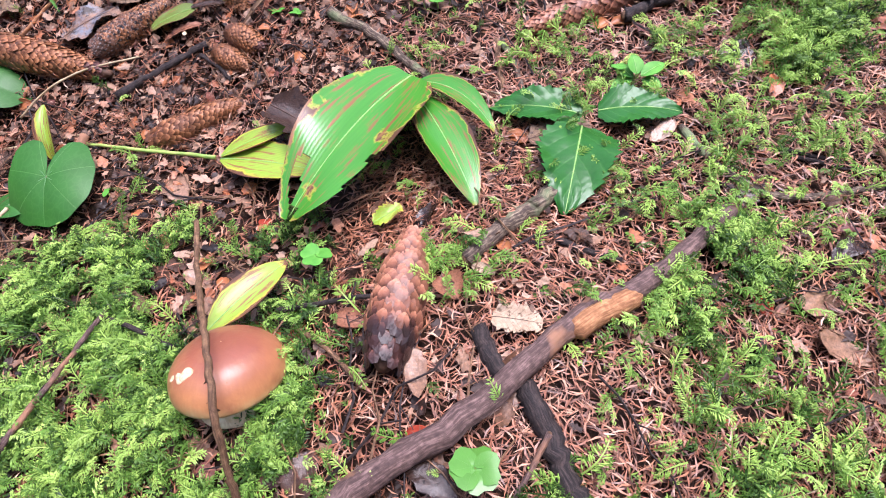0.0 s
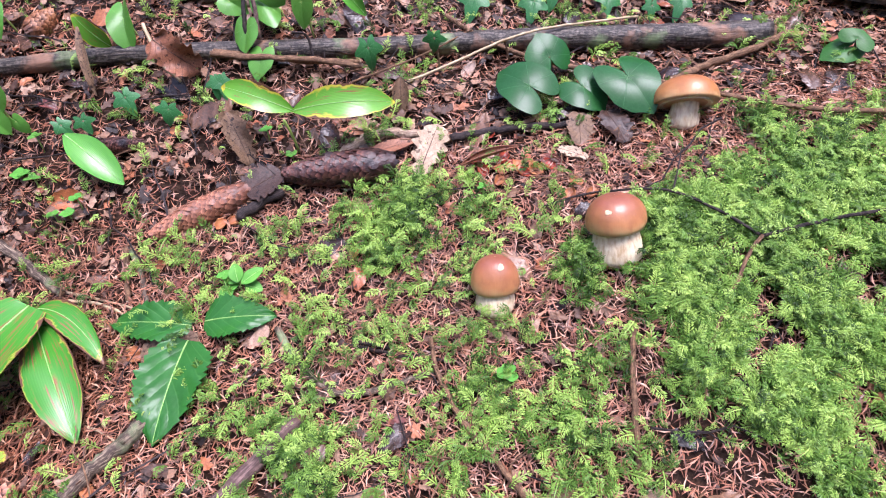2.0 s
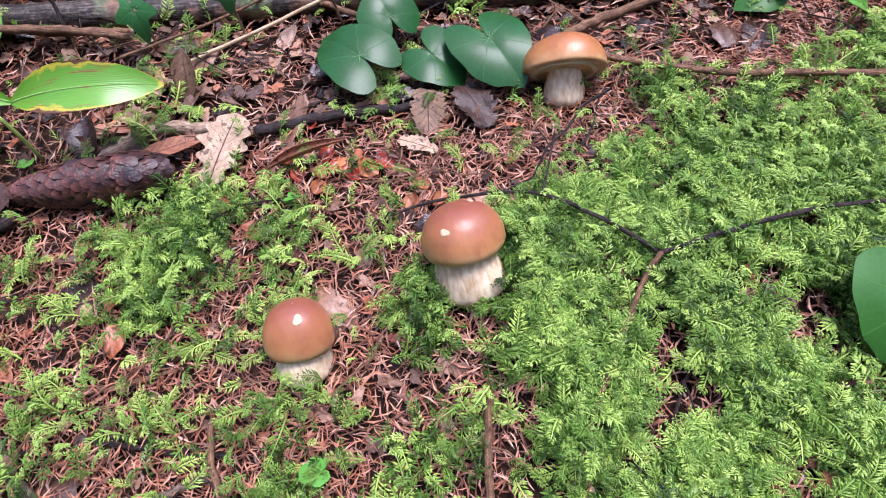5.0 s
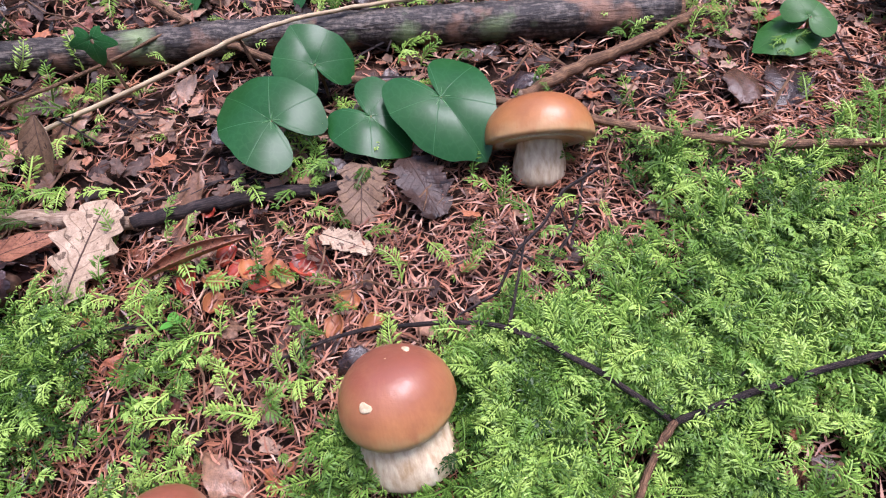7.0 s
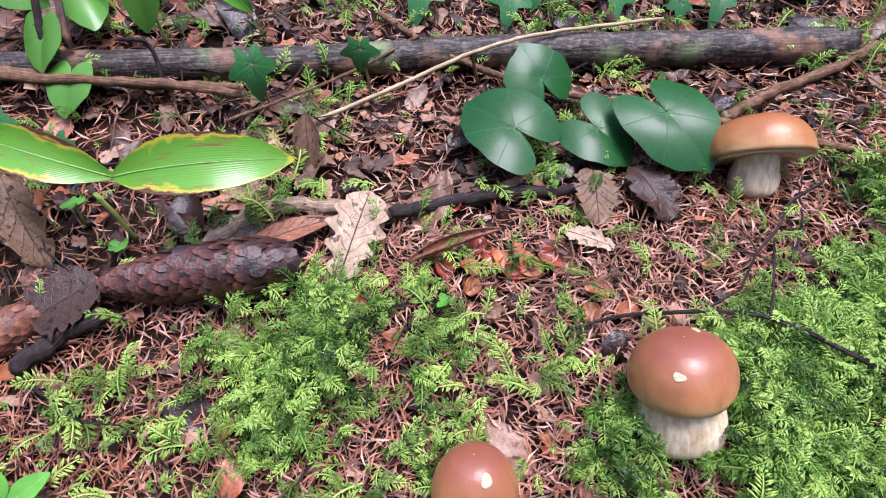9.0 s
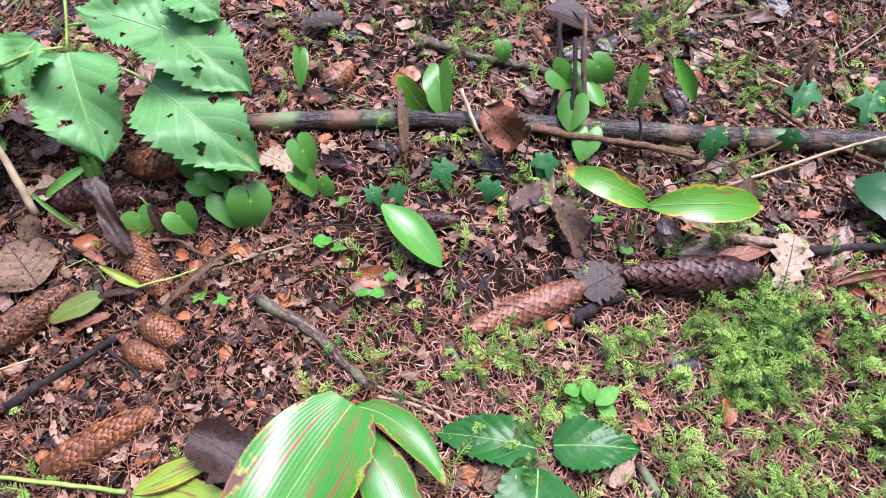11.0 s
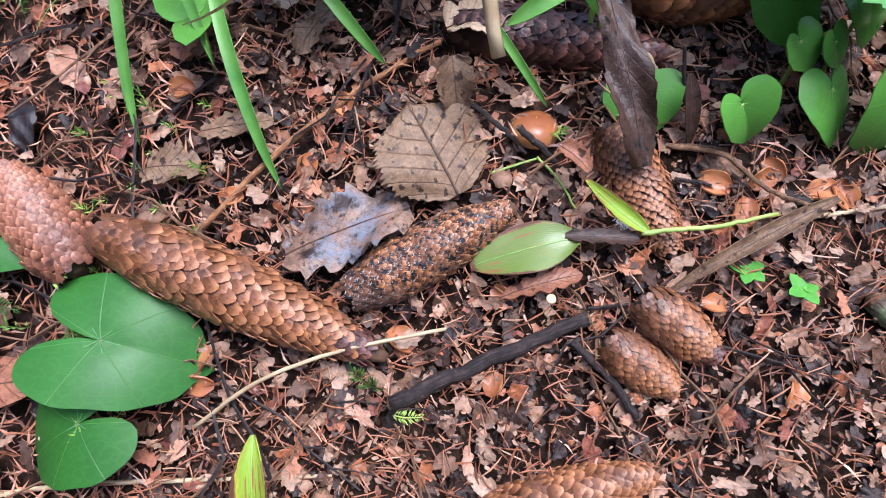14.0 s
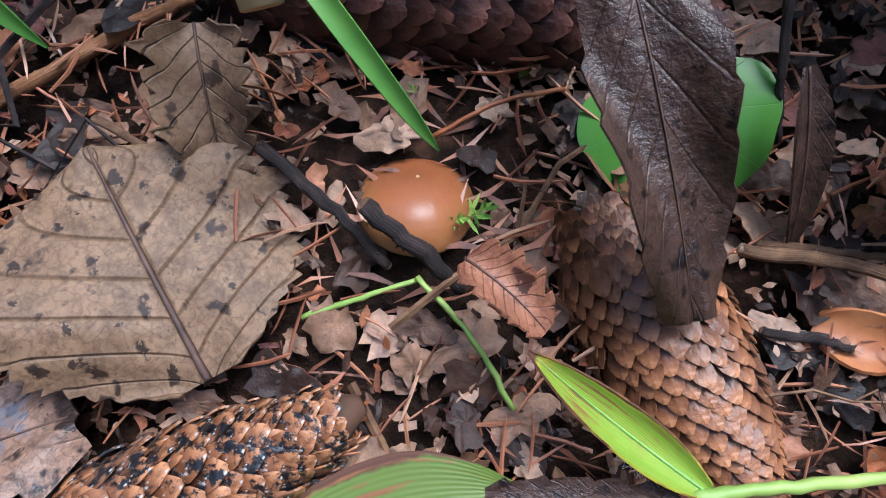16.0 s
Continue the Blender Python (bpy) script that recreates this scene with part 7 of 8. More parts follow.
stick("stick", [(0.021, 0.818, 0.006), (0.041, 0.811, 0.006), (0.075, 0.796, 0.006), (0.110, 0.784, 0.006), (0.149, 0.774, 0.006), (0.198, 0.756, 0.006)], 0.0058, 0.0042, M_BARK_LICHEN, "lichened grey stick beyond the log", "stick", seed=15)
stick("twig", [(0.131, 0.693, 0.020), (0.185, 0.682, 0.020), (0.241, 0.672, 0.020), (0.292, 0.659, 0.020)], 0.0038, 0.003, M_TWIG, "brown stick before the log", "twig", group="twigs", seed=124)
stick("twig", [(0.168, 0.780, 0.050), (0.165, 0.743, 0.030), (0.154, 0.712, 0.004)], 0.0026, 0.003, M_BARK_DARK, "upright dark twig in litter", "twig", group="twigs", seed=125)
stick("twig", [(0.145, 0.798, 0.030), (0.157, 0.788, 0.020), (0.167, 0.778, 0.010)], 0.0024, 0.002, M_TWIG, "broken brown twig in litter", "twig", group="twigs", seed=126)
stick("stick", [(0.574, 0.814, 0.006), (0.585, 0.762, 0.006), (0.586, 0.704, 0.006)], 0.006, 0.0055, M_BARK, "brown stick behind the log", "stick", seed=16)
stick("twig", [(0.360, 0.816, 0.001), (0.427, 0.786, 0.001), (0.471, 0.763, 0.001)], 0.0017, 0.0013, M_STRAW, "thin dry stalk beyond the log", "twig", group="twigs", seed=127)
stick("twig", [(0.063, 0.728, 0.030), (0.077, 0.692, 0.020), (0.094, 0.680, 0.006)], 0.002, 0.0016, M_STRAW, "dry stalk by the log", "twig", group="twigs", seed=128)
stick("twig", [(0.147, 0.764, 0.030), (0.155, 0.764, 0.020)], 0.001, 0.001, M_STRAW, "dry pale stalk by the log", "twig", group="twigs", seed=129)
stick("twig", [(0.610, 0.803, 0.001), (0.639, 0.764, 0.001), (0.667, 0.730, 0.001)], 0.0016, 0.0012, M_STRAW, "thin dry stalk behind the log", "twig", group="twigs", seed=130)
stick("twig", [(0.278, 0.641, 0.020), (0.358, 0.664, 0.020), (0.422, 0.693, 0.020)], 0.0012, 0.001, M_TWIG, "thin brown twig on litter", "twig", group="twigs", seed=131)
stick("twig", [(0.223, 0.675, 0.050), (0.237, 0.690, 0.030), (0.241, 0.675, 0.006)], 0.0014, 0.0014, M_BARK_DARK, "thin upright dark stem by log", "twig", group="twigs", seed=132)
stick("twig", [(0.177, 0.748, 0.060), (0.174, 0.714, 0.040), (0.166, 0.698, 0.010)], 0.0022, 0.0026, M_BARK_DARK, "thin upright dark stem by log", "twig", group="twigs", seed=133)
stick("twig", [(0.459, 0.783, 0.030), (0.452, 0.760, 0.010)], 0.003, 0.003, M_TWIG, "broken upright stub of twig", "twig", group="twigs", seed=134)
stick("twig", [(0.435, 0.744, 0.060), (0.425, 0.738, 0.020)], 0.0026, 0.0026, M_TWIG, "thin upright stem behind log", "twig", group="twigs", seed=135)
stick("twig", [(0.188, 0.760, 0.070), (0.185, 0.734, 0.050), (0.185, 0.705, 0.020)], 0.0022, 0.0026, M_BARK, "bent upright stem behind log", "twig", group="twigs", seed=136)
stick("twig", [(0.341, 0.803, 0.001), (0.405, 0.773, 0.001), (0.461, 0.744, 0.001)], 0.0018, 0.0014, M_STRAW, "dry stalk behind the log", "twig", group="twigs", seed=137)
stick("twig", [(0.133, 0.703, 0.012), (0.221, 0.683, 0.012), (0.290, 0.670, 0.014)], 0.0036, 0.003, M_TWIG, "tan stick before the log", "twig", group="twigs", seed=138)
stick("twig", [(0.203, 0.422, 0.002), (0.234, 0.421, 0.002), (0.300, 0.418, 0.002)], 0.002, 0.0014, M_TWIG, "brown twig on red needles", "twig", group="twigs", seed=139)
stick("stick", [(-0.134, 0.577, 0.004), (-0.088, 0.549, 0.004), (-0.056, 0.519, 0.004), (-0.033, 0.498, 0.004)], 0.0058, 0.0042, M_BARK_LICHEN, "rotting brown stick with moss", "stick", seed=17)
stick("twig", [(-0.033, 0.502, 0.001), (0.011, 0.482, 0.001), (0.054, 0.462, 0.001)], 0.0014, 0.001, M_STRAW, "pale dry straw on needles", "twig", group="twigs", seed=140)
stick("stick", [(-0.346, 0.512, 0.006), (-0.303, 0.536, 0.006), (-0.260, 0.557, 0.006)], 0.0042, 0.0034, M_BARK_DARK, "dark wet broken twig", "stick", seed=18)
stick("twig", [(-0.675, 0.349, 0.012), (-0.550, 0.361, 0.012), (-0.431, 0.366, 0.012), (-0.359, 0.365, 0.012)], 0.0013, 0.001, M_TWIG, "thin brown twig over litter", "twig", group="twigs", seed=141)
stick("twig", [(-0.559, 0.380, 0.003), (-0.560, 0.356, 0.003), (-0.561, 0.326, 0.003)], 0.0036, 0.003, M_TWIG, "tan broken stick by ivy", "twig", group="twigs", seed=142)
stick("twig", [(-0.588, 0.427, 0.001), (-0.545, 0.442, 0.001), (-0.511, 0.455, 0.001), (-0.450, 0.468, 0.001), (-0.369, 0.482, 0.001)], 0.0014, 0.001, M_STRAW, "dry pale straw over litter", "twig", group="twigs", seed=143)
stick("twig", [(-0.415, 0.394, 0.018), (-0.464, 0.352, 0.004)], 0.0018, 0.0014, M_STRAW, "pale cut leaf stalk", "twig", group="twigs", seed=144)
stick("twig", [(-0.180, 0.606, 0.001), (-0.113, 0.619, 0.001), (-0.073, 0.619, 0.001)], 0.0013, 0.001, M_STRAW, "pale dry straw on needles", "twig", group="twigs", seed=145)
stick("twig", [(-0.455, 0.568, 0.006), (-0.427, 0.600, 0.006), (-0.397, 0.627, 0.006), (-0.364, 0.651, 0.006), (-0.351, 0.659, 0.006)], 0.0017, 0.0014, M_PEELED, "orange scaly spruce twig", "twig", group="twigs", seed=146)
stick("twig", [(-0.330, 0.633, 0.008), (-0.312, 0.623, 0.010), (-0.301, 0.618, 0.006)], 0.0014, 0.0011, M_BARK_DARK, "thin dark twig by a small mushroom", "twig", group="twigs", seed=147)
stick("twig", [(-0.306, 0.621, 0.016), (-0.295, 0.618, 0.012), (-0.286, 0.616, 0.006)], 0.0019, 0.0015, M_BARK_DARK, "black wet stub of twig", "twig", group="twigs", seed=148)
stick("twig", [(-0.316, 0.608, 0.006), (-0.305, 0.612, 0.007), (-0.295, 0.616, 0.007)], 0.0006, 0.0005, M_STALK_GREEN, "thin green stem over litter", "twig", group="twigs", seed=149)
stick("twig", [(-0.295, 0.616, 0.008), (-0.283, 0.608, 0.008), (-0.273, 0.599, 0.006)], 0.0006, 0.0006, M_STALK_GREEN, "thin green stem over litter", "twig", group="twigs", seed=150)
stick("twig", [(-0.296, 0.639, 0.008), (-0.284, 0.645, 0.010), (-0.271, 0.649, 0.010)], 0.0005, 0.0005, M_RED, "thin reddish plant thread", "twig", group="twigs", seed=151)
stick("twig", [(-0.255, 0.667, 0.012), (-0.248, 0.662, 0.010), (-0.241, 0.658, 0.006)], 0.0011, 0.0009, M_STRAW, "tan bare spruce twig", "twig", group="twigs", seed=152)
stick("twig", [(-0.237, 0.652, 0.030), (-0.233, 0.648, 0.020), (-0.228, 0.646, 0.008)], 0.0009, 0.0008, M_BARK_DARK, "dark thin upright stem", "twig", group="twigs", seed=153)
stick("twig", [(-0.229, 0.630, 0.006), (-0.219, 0.629, 0.008), (-0.206, 0.629, 0.008)], 0.001, 0.0007, M_TWIG, "thin brown twig over litter", "twig", group="twigs", seed=154)
stick("twig", [(-0.363, 0.632, 0.010), (-0.346, 0.628, 0.010), (-0.330, 0.629, 0.008)], 0.0009, 0.0007, M_TWIG, "thin brown twig on litter", "twig", group="twigs", seed=155)
stick("twig", [(-0.235, 0.625, 0.012), (-0.209, 0.624, 0.012), (-0.187, 0.612, 0.012), (-0.162, 0.606, 0.012)], 0.0014, 0.001, M_TWIG, "thin twig across heart leaves", "twig", group="twigs", seed=156)
stick("twig", [(-0.266, 0.548, 0.006), (-0.247, 0.536, 0.006), (-0.232, 0.522, 0.006)], 0.0022, 0.0018, M_BARK_DARK, "dark twig beside a cone", "twig", group="twigs", seed=157)
stick("twig", [(-0.228, 0.616, 0.006), (-0.217, 0.616, 0.006), (-0.211, 0.615, 0.006)], 0.0009, 0.0008, M_BARK_DARK, "thin dark twig on needles", "twig", group="twigs", seed=158)
part("peeled_stretch", tube_bm(bmesh.new(), [fallen.matrix_basis.inverted() @ p for p in smooth_path([over(0.064, 0.226, 0.013), over(0.077, 0.235, 0.014), over(0.092, 0.243, 0.014), over(0.111, 0.254, 0.013)], 4)], [0.004] + [0.0078] * 11 + [0.004], 10, 0.06), M_PEELED, fallen, "bare orange wood where bark has peeled")

# loose cone scales
seed_scale(-0.210, 0.335, 0.0149, 213, M_RED, "orange-brown loose cone scale on litter", 159)
seed_scale(-0.194, 0.315, 0.0125, 280, M_RED, "orange-brown loose cone scale on litter", 160)
seed_scale(0.039, 0.421, 0.0141, 347, M_RED, "orange-brown loose cone scale on litter", 161)
seed_scale(0.254, 0.470, 0.0157, 54, M_RED, "orange-brown loose cone scale on litter", 162)
seed_scale(0.030, 0.299, 0.0133, 121, M_RED, "orange-brown loose cone scale on litter", 163)
seed_scale(-0.435, 0.510, 0.0149, 188, M_RED, "orange-brown loose cone scale on litter", 164)
seed_scale(-0.391, 0.470, 0.0125, 255, M_RED, "orange-brown loose cone scale on litter", 165)
seed_scale(-0.303, 0.398, 0.0141, 322, M_RED, "orange-brown loose cone scale on litter", 166)
seed_scale(-0.114, 0.572, 0.0157, 29, M_RED, "orange-brown loose cone scale on litter", 167)
seed_scale(-0.171, 0.363, 0.0133, 96, M_RED_WET, "wet red loose cone scale on moss", 168)
seed_scale(-0.119, 0.241, 0.0149, 163, M_RED_WET, "wet red loose cone scale on moss", 169)
seed_scale(-0.011, 0.284, 0.0125, 230, M_RED_WET, "wet red loose cone scale on moss", 170)
seed_scale(0.195, 0.266, 0.0141, 297, M_RED_WET, "wet red loose cone scale on moss", 171)
seed_scale(-0.038, 0.177, 0.0157, 4, M_RED_WET, "wet red loose cone scale on moss", 172)
seed_scale(-0.121, 0.248, 0.0133, 71, M_RED_WET, "wet red loose cone scale on moss", 173)
seed_scale(0.487, 0.480, 0.0149, 138, M_RED, "orange loose cone scale among needles", 174)
seed_scale(0.498, 0.470, 0.0125, 205, M_RED, "orange loose cone scale among needles", 175)
seed_scale(0.432, 0.529, 0.0141, 272, M_RED, "orange loose cone scale among needles", 176)
seed_scale(0.442, 0.514, 0.0157, 339, M_RED, "orange loose cone scale among needles", 177)
seed_scale(0.407, 0.507, 0.0133, 46, M_RED, "orange loose cone scale among needles", 178)
seed_scale(0.416, 0.517, 0.0149, 113, M_RED, "orange loose cone scale among needles", 179)
seed_scale(0.339, 0.527, 0.0125, 180, M_RED, "orange loose cone scale among needles", 180)
seed_scale(0.475, 0.479, 0.0141, 247, M_RED, "orange loose cone scale among needles", 181)
seed_scale(0.457, 0.519, 0.0157, 314, M_RED_WET, "red wet cone scale among needles", 182)
seed_scale(0.321, 0.522, 0.0133, 21, M_RED_WET, "red wet cone scale among needles", 183)
seed_scale(0.415, 0.563, 0.0149, 88, M_RED_WET, "red wet cone scale among needles", 184)
seed_scale(0.400, 0.535, 0.0125, 155, M_RED_WET, "red wet cone scale among needles", 185)
seed_scale(0.427, 0.540, 0.0141, 222, M_RED_WET, "red wet cone scale among needles", 186)
seed_scale(-0.659, 0.621, 0.0157, 289, M_RED, "rust-orange loose cone scale on litter", 187)
seed_scale(-0.627, 0.639, 0.0133, 356, M_RED, "rust-orange loose cone scale on litter", 188)
seed_scale(-0.755, 0.594, 0.0149, 63, M_RED, "rust-orange loose cone scale on litter", 189)
seed_scale(-0.178, 0.624, 0.0125, 130, M_RED, "rust-orange loose cone scale on litter", 190)
seed_scale(-0.153, 0.622, 0.0141, 197, M_RED, "rust-orange loose cone scale on litter", 191)
seed_scale(-0.193, 0.615, 0.0157, 264, M_RED, "rust-orange loose cone scale on litter", 192)
seed_scale(-0.273, 0.424, 0.0133, 331, M_RED, "rust-orange loose cone scale on litter", 193)
seed_scale(-0.201, 0.408, 0.0149, 38, M_RED, "rust-orange loose cone scale on litter", 194)
seed_scale(-0.099, 0.451, 0.0125, 105, M_RED, "rust-orange loose cone scale on litter", 195)
seed_scale(0.049, 0.424, 0.0141, 172, M_RED, "rust-orange loose cone scale on litter", 196)
seed_scale(-0.108, 0.585, 0.0157, 239, M_RED, "rust-orange loose cone scale on litter", 197)
seed_scale(-0.116, 0.584, 0.0133, 306, M_RED, "rust-orange loose cone scale on litter", 198)
seed_scale(0.136, 0.530, 0.0149, 13, M_RED, "rust-orange loose cone scale on litter", 199)
seed_scale(-0.301, 0.524, 0.0125, 80, M_RED, "rust-orange loose cone scale on litter", 200)
seed_scale(-0.295, 0.561, 0.0141, 147, M_RED, "rust-orange loose cone scale on litter", 201)
seed_scale(-0.582, 0.625, 0.0157, 214, M_RED, "rust-orange loose cone scale on litter", 202)
seed_scale(-0.312, 0.483, 0.0133, 281, M_RED, "rust-orange loose cone scale on litter", 203)
seed_scale(-0.052, 0.488, 0.0149, 348, M_RED, "rust-orange loose cone scale on litter", 204)
seed_scale(-0.044, 0.475, 0.0125, 55, M_RED, "rust-orange loose cone scale on litter", 205)
seed_scale(-0.088, 0.503, 0.0141, 122, M_RED, "rust-orange loose cone scale on litter", 206)
seed_scale(-0.475, 0.630, 0.0157, 189, M_RED, "rust-orange loose cone scale on litter", 207)
seed_scale(-0.406, 0.608, 0.0133, 256, M_RED, "rust-orange loose cone scale on litter", 208)
seed_scale(-0.400, 0.633, 0.0149, 323, M_RED, "rust-orange loose cone scale on litter", 209)
seed_scale(-0.450, 0.584, 0.0125, 30, M_RED, "rust-orange loose cone scale on litter", 210)
seed_scale(-0.445, 0.514, 0.0141, 97, M_RED, "rust-orange loose cone scale on litter", 211)
seed_scale(-0.201, 0.618, 0.0157, 164, M_RED, "rust-orange loose cone scale on litter", 212)
seed_scale(-0.182, 0.627, 0.0133, 231, M_RED, "rust-orange loose cone scale on litter", 213)
seed_scale(-0.154, 0.625, 0.0149, 298, M_RED, "rust-orange loose cone scale on litter", 214)
seed_scale(-0.208, 0.572, 0.0125, 5, M_RED, "rust-orange loose cone scale on litter", 215)
seed_scale(-0.165, 0.536, 0.0141, 72, M_RED, "rust-orange loose cone scale on litter", 216)
seed_scale(-0.341, 0.537, 0.0157, 139, M_RED, "rust-orange loose cone scale on litter", 217)
seed_scale(0.133, 0.533, 0.0133, 206, M_RED, "rust loose cone scale by the cones", 218)
seed_scale(0.341, 0.527, 0.0149, 273, M_RED, "rust loose cone scale by the cones", 219)
seed_scale(0.080, 0.633, 0.0125, 340, M_RED, "rust loose cone scale by the cones", 220)
seed_scale(-0.079, 0.710, 0.0141, 47, M_RED, "rust loose cone scale by the cones", 221)
seed_scale(0.158, 0.619, 0.0157, 114, M_RED, "rust loose cone scale by the cones", 222)
seed_scale(0.207, 0.807, 0.0133, 181, M_RED, "rust loose cone scale by the cones", 223)
seed_scale(0.450, 0.522, 0.0149, 248, M_RED, "rust loose cone scale by the cones", 224)
seed_scale(0.433, 0.516, 0.0125, 315, M_RED_WET, "red wet loose cone scale", 225)
seed_scale(0.422, 0.522, 0.0141, 22, M_RED_WET, "red wet loose cone scale", 226)
seed_scale(0.399, 0.520, 0.0157, 89, M_RED_WET, "red wet loose cone scale", 227)

# ---- small plants and bits ----
def sprout(x, y, leaves, size, label, radii=CLOVER, material=M_SPROUT, lift=0.02, seed=0, name="seedling", lean=25):
    """A seedling: a thin stem with a few small leaves spreading from its top."""
    r = random.Random(seed)
    m = Matrix.Translation((x, y, float(G(x, y))))
    t = thing(name, m, label, "seedling", "seedlings")
    part("stem", tube_bm(bmesh.new(), [(0, 0, -0.004), (0.001, 0, lift * 0.5), (0, 0.001, lift)], [0.0009, 0.0008, 0.0007], 6, 0.05), M_STALK_GREEN, t)
    a0 = r.random() * 360
    for k in range(leaves):
        bm = polar_bm(size, radii, 4, 18, 0.05, 0.06, 0.1, 0.0, seed + k, 0.0004, 3.0)
        ob = part("leaflet", bm, material, t)
        ob.matrix_basis = Matrix.Translation((0, 0, lift)) @ pose(0, 0, 0, 0, 0, a0 + 360 * k / leaves + r.uniform(-15, 15)) @ pose(0, size * 0.12, 0, r.uniform(-5, lean), r.uniform(-12, 12), 0)
    return t


SPROUTS = (
    (-0.637, 0.714, 3, 0.010), (-0.611, 0.689, 3, 0.011), (-0.689, 0.669, 3, 0.010), (-0.797, 0.712, 3, 0.013), (-0.868, 0.776, 4, 0.014), (-0.076, 0.615, 4, 0.009),
    (-0.061, 0.605, 3, 0.008), (-0.014, 0.573, 3, 0.006), (-0.167, 0.576, 4, 0.008), (-0.039, 0.565, 3, 0.006), (-0.334, 0.417, 2, 0.007), (0.109, 0.689, 4, 0.008),
    (-0.056, 0.640, 3, 0.008), (-0.026, 0.566, 3, 0.007), (0.182, 0.607, 4, 0.007), (0.205, 0.583, 4, 0.006), (0.391, 0.500, 3, 0.007), (0.132, 0.468, 2, 0.006),
    (0.865, 0.541, 3, 0.008), (-0.75, 0.80, 4, 0.012), (-0.70, 0.76, 3, 0.012), (-0.60, 0.78, 4, 0.011), (-0.55, 0.73, 3, 0.010), (-0.83, 0.66, 3, 0.012),
)
sprout(-0.112, 0.305, 3, 0.011, "small three-leaved wood sorrel in moss", seed=1)
sprout(0.003, 0.150, 5, 0.0135, "bright green seedling with five shiny leaves", CLOVER, M_HEART, seed=2, lift=0.022)
sprout(-0.190, 0.584, 5, 0.008, "small light green sprig in litter", LEAFLET, M_SPROUT, seed=9, lift=0.006)
sprout(0.375, 0.330, 3, 0.009, "small bright seedling on needles", seed=3, lift=0.012)
sprout(-0.468, 0.640, 3, 0.024, "wild strawberry seedling with three leaflets", LEAFLET, M_HEART, seed=4, lift=0.03)
for i, (px, py, n, s) in enumerate(SPROUTS):
    sprout(px, py, n, s, "tiny green seedling in leaf litter", (LEAFLET, CLOVER)[i % 2], (M_SPROUT, M_HEART)[i % 3 == 0], lift=0.008 + 0.012 * ((i * 7) % 5) / 5, seed=20 + i)


def cobweb(x, y, size):
    """A small torn funnel of spider silk between litter."""
    r = random.Random(6)
    t = thing("cobweb", frame_at(x, y, 0.004), "small grey torn cobweb spun between cone and leaf", "cobweb")
    bm = bmesh.new()
    for k in range(130):
        a, b = r.uniform(0, TAU), r.uniform(0, TAU)
        p, q = size * r.uniform(0.2, 1.0), size * r.uniform(0.2, 1.0)
        u, v = Vector((p * math.cos(a), 0.7 * p * math.sin(a), r.uniform(0, 0.004))), Vector((q * math.cos(b), 0.7 * q * math.sin(b), r.uniform(0, 0.004)))
        tube_bm(bm, [u, (u + v) / 2 - Vector((0, 0, 0.001)), v], [0.00006] * 3, 3, 0.0, k, False)
    part("silk", bm, M_SILK, t)
    return t


def fungus_disc(x, y, lift):
    """A tiny round cup fungus sitting on a dead leaf."""
    t = thing("fungus_disc", frame_at(x, y, lift, 0, 0, 0), "tiny pale round fungus on a rusty leaf", "fungus")
    part("disc", lathe_bm([(0.0006, -0.0012), (0.0019, 0.0), (0.0022, 0.0007), (0.0017, 0.0005), (0.0003, 0.0003)], 16, 0.08, 2), M_FLESH, t)
    return t


fungus_disc(-0.2795, 0.5655, 0.0135)
cobweb(-0.2495, 0.6005, 0.0075)


def stump():
    """The foot of a mossy stump."""
    x, y = 0.925, 0.715
    t = thing("tree_stump", Matrix.Translation((x, y, float(G(x, y)))), "dark moss-grown foot of an old stump", "stump")
    prof = [(0.115 - 0.07 * (i / 9) ** 0.6, -0.03 + 0.17 * i / 9) for i in range(10)] + [(0.05, 0.145), (0.002, 0.147)]
    part("trunk", lathe_bm(prof, 40, 0.1, 5), M_LOG, t, "bark of the stump")
    r = random.Random(3)
    places = []
    for k in range(900):
        a, h = r.uniform(math.pi * 0.8, TAU * 1.05), r.random()
        rad = 0.115 - 0.07 * h ** 0.6
        n = Vector((math.cos(a), math.sin(a), 0.5)).normalized()
        places.append((np.array((rad * math.cos(a), rad * math.sin(a), -0.03 + 0.17 * h)), rot3(r.uniform(0, TAU), r.uniform(0.2, 1.2), 0, r.uniform(0.012, 0.024), n), k % 3))
    ob = scatter_mesh("moss_coat", FRONDS, places, M_MOSS_COAT, "dark green moss on the stump", "moss")
    ob.parent = t
    for key in ("category", "kind"):
        del ob[key]
    return t

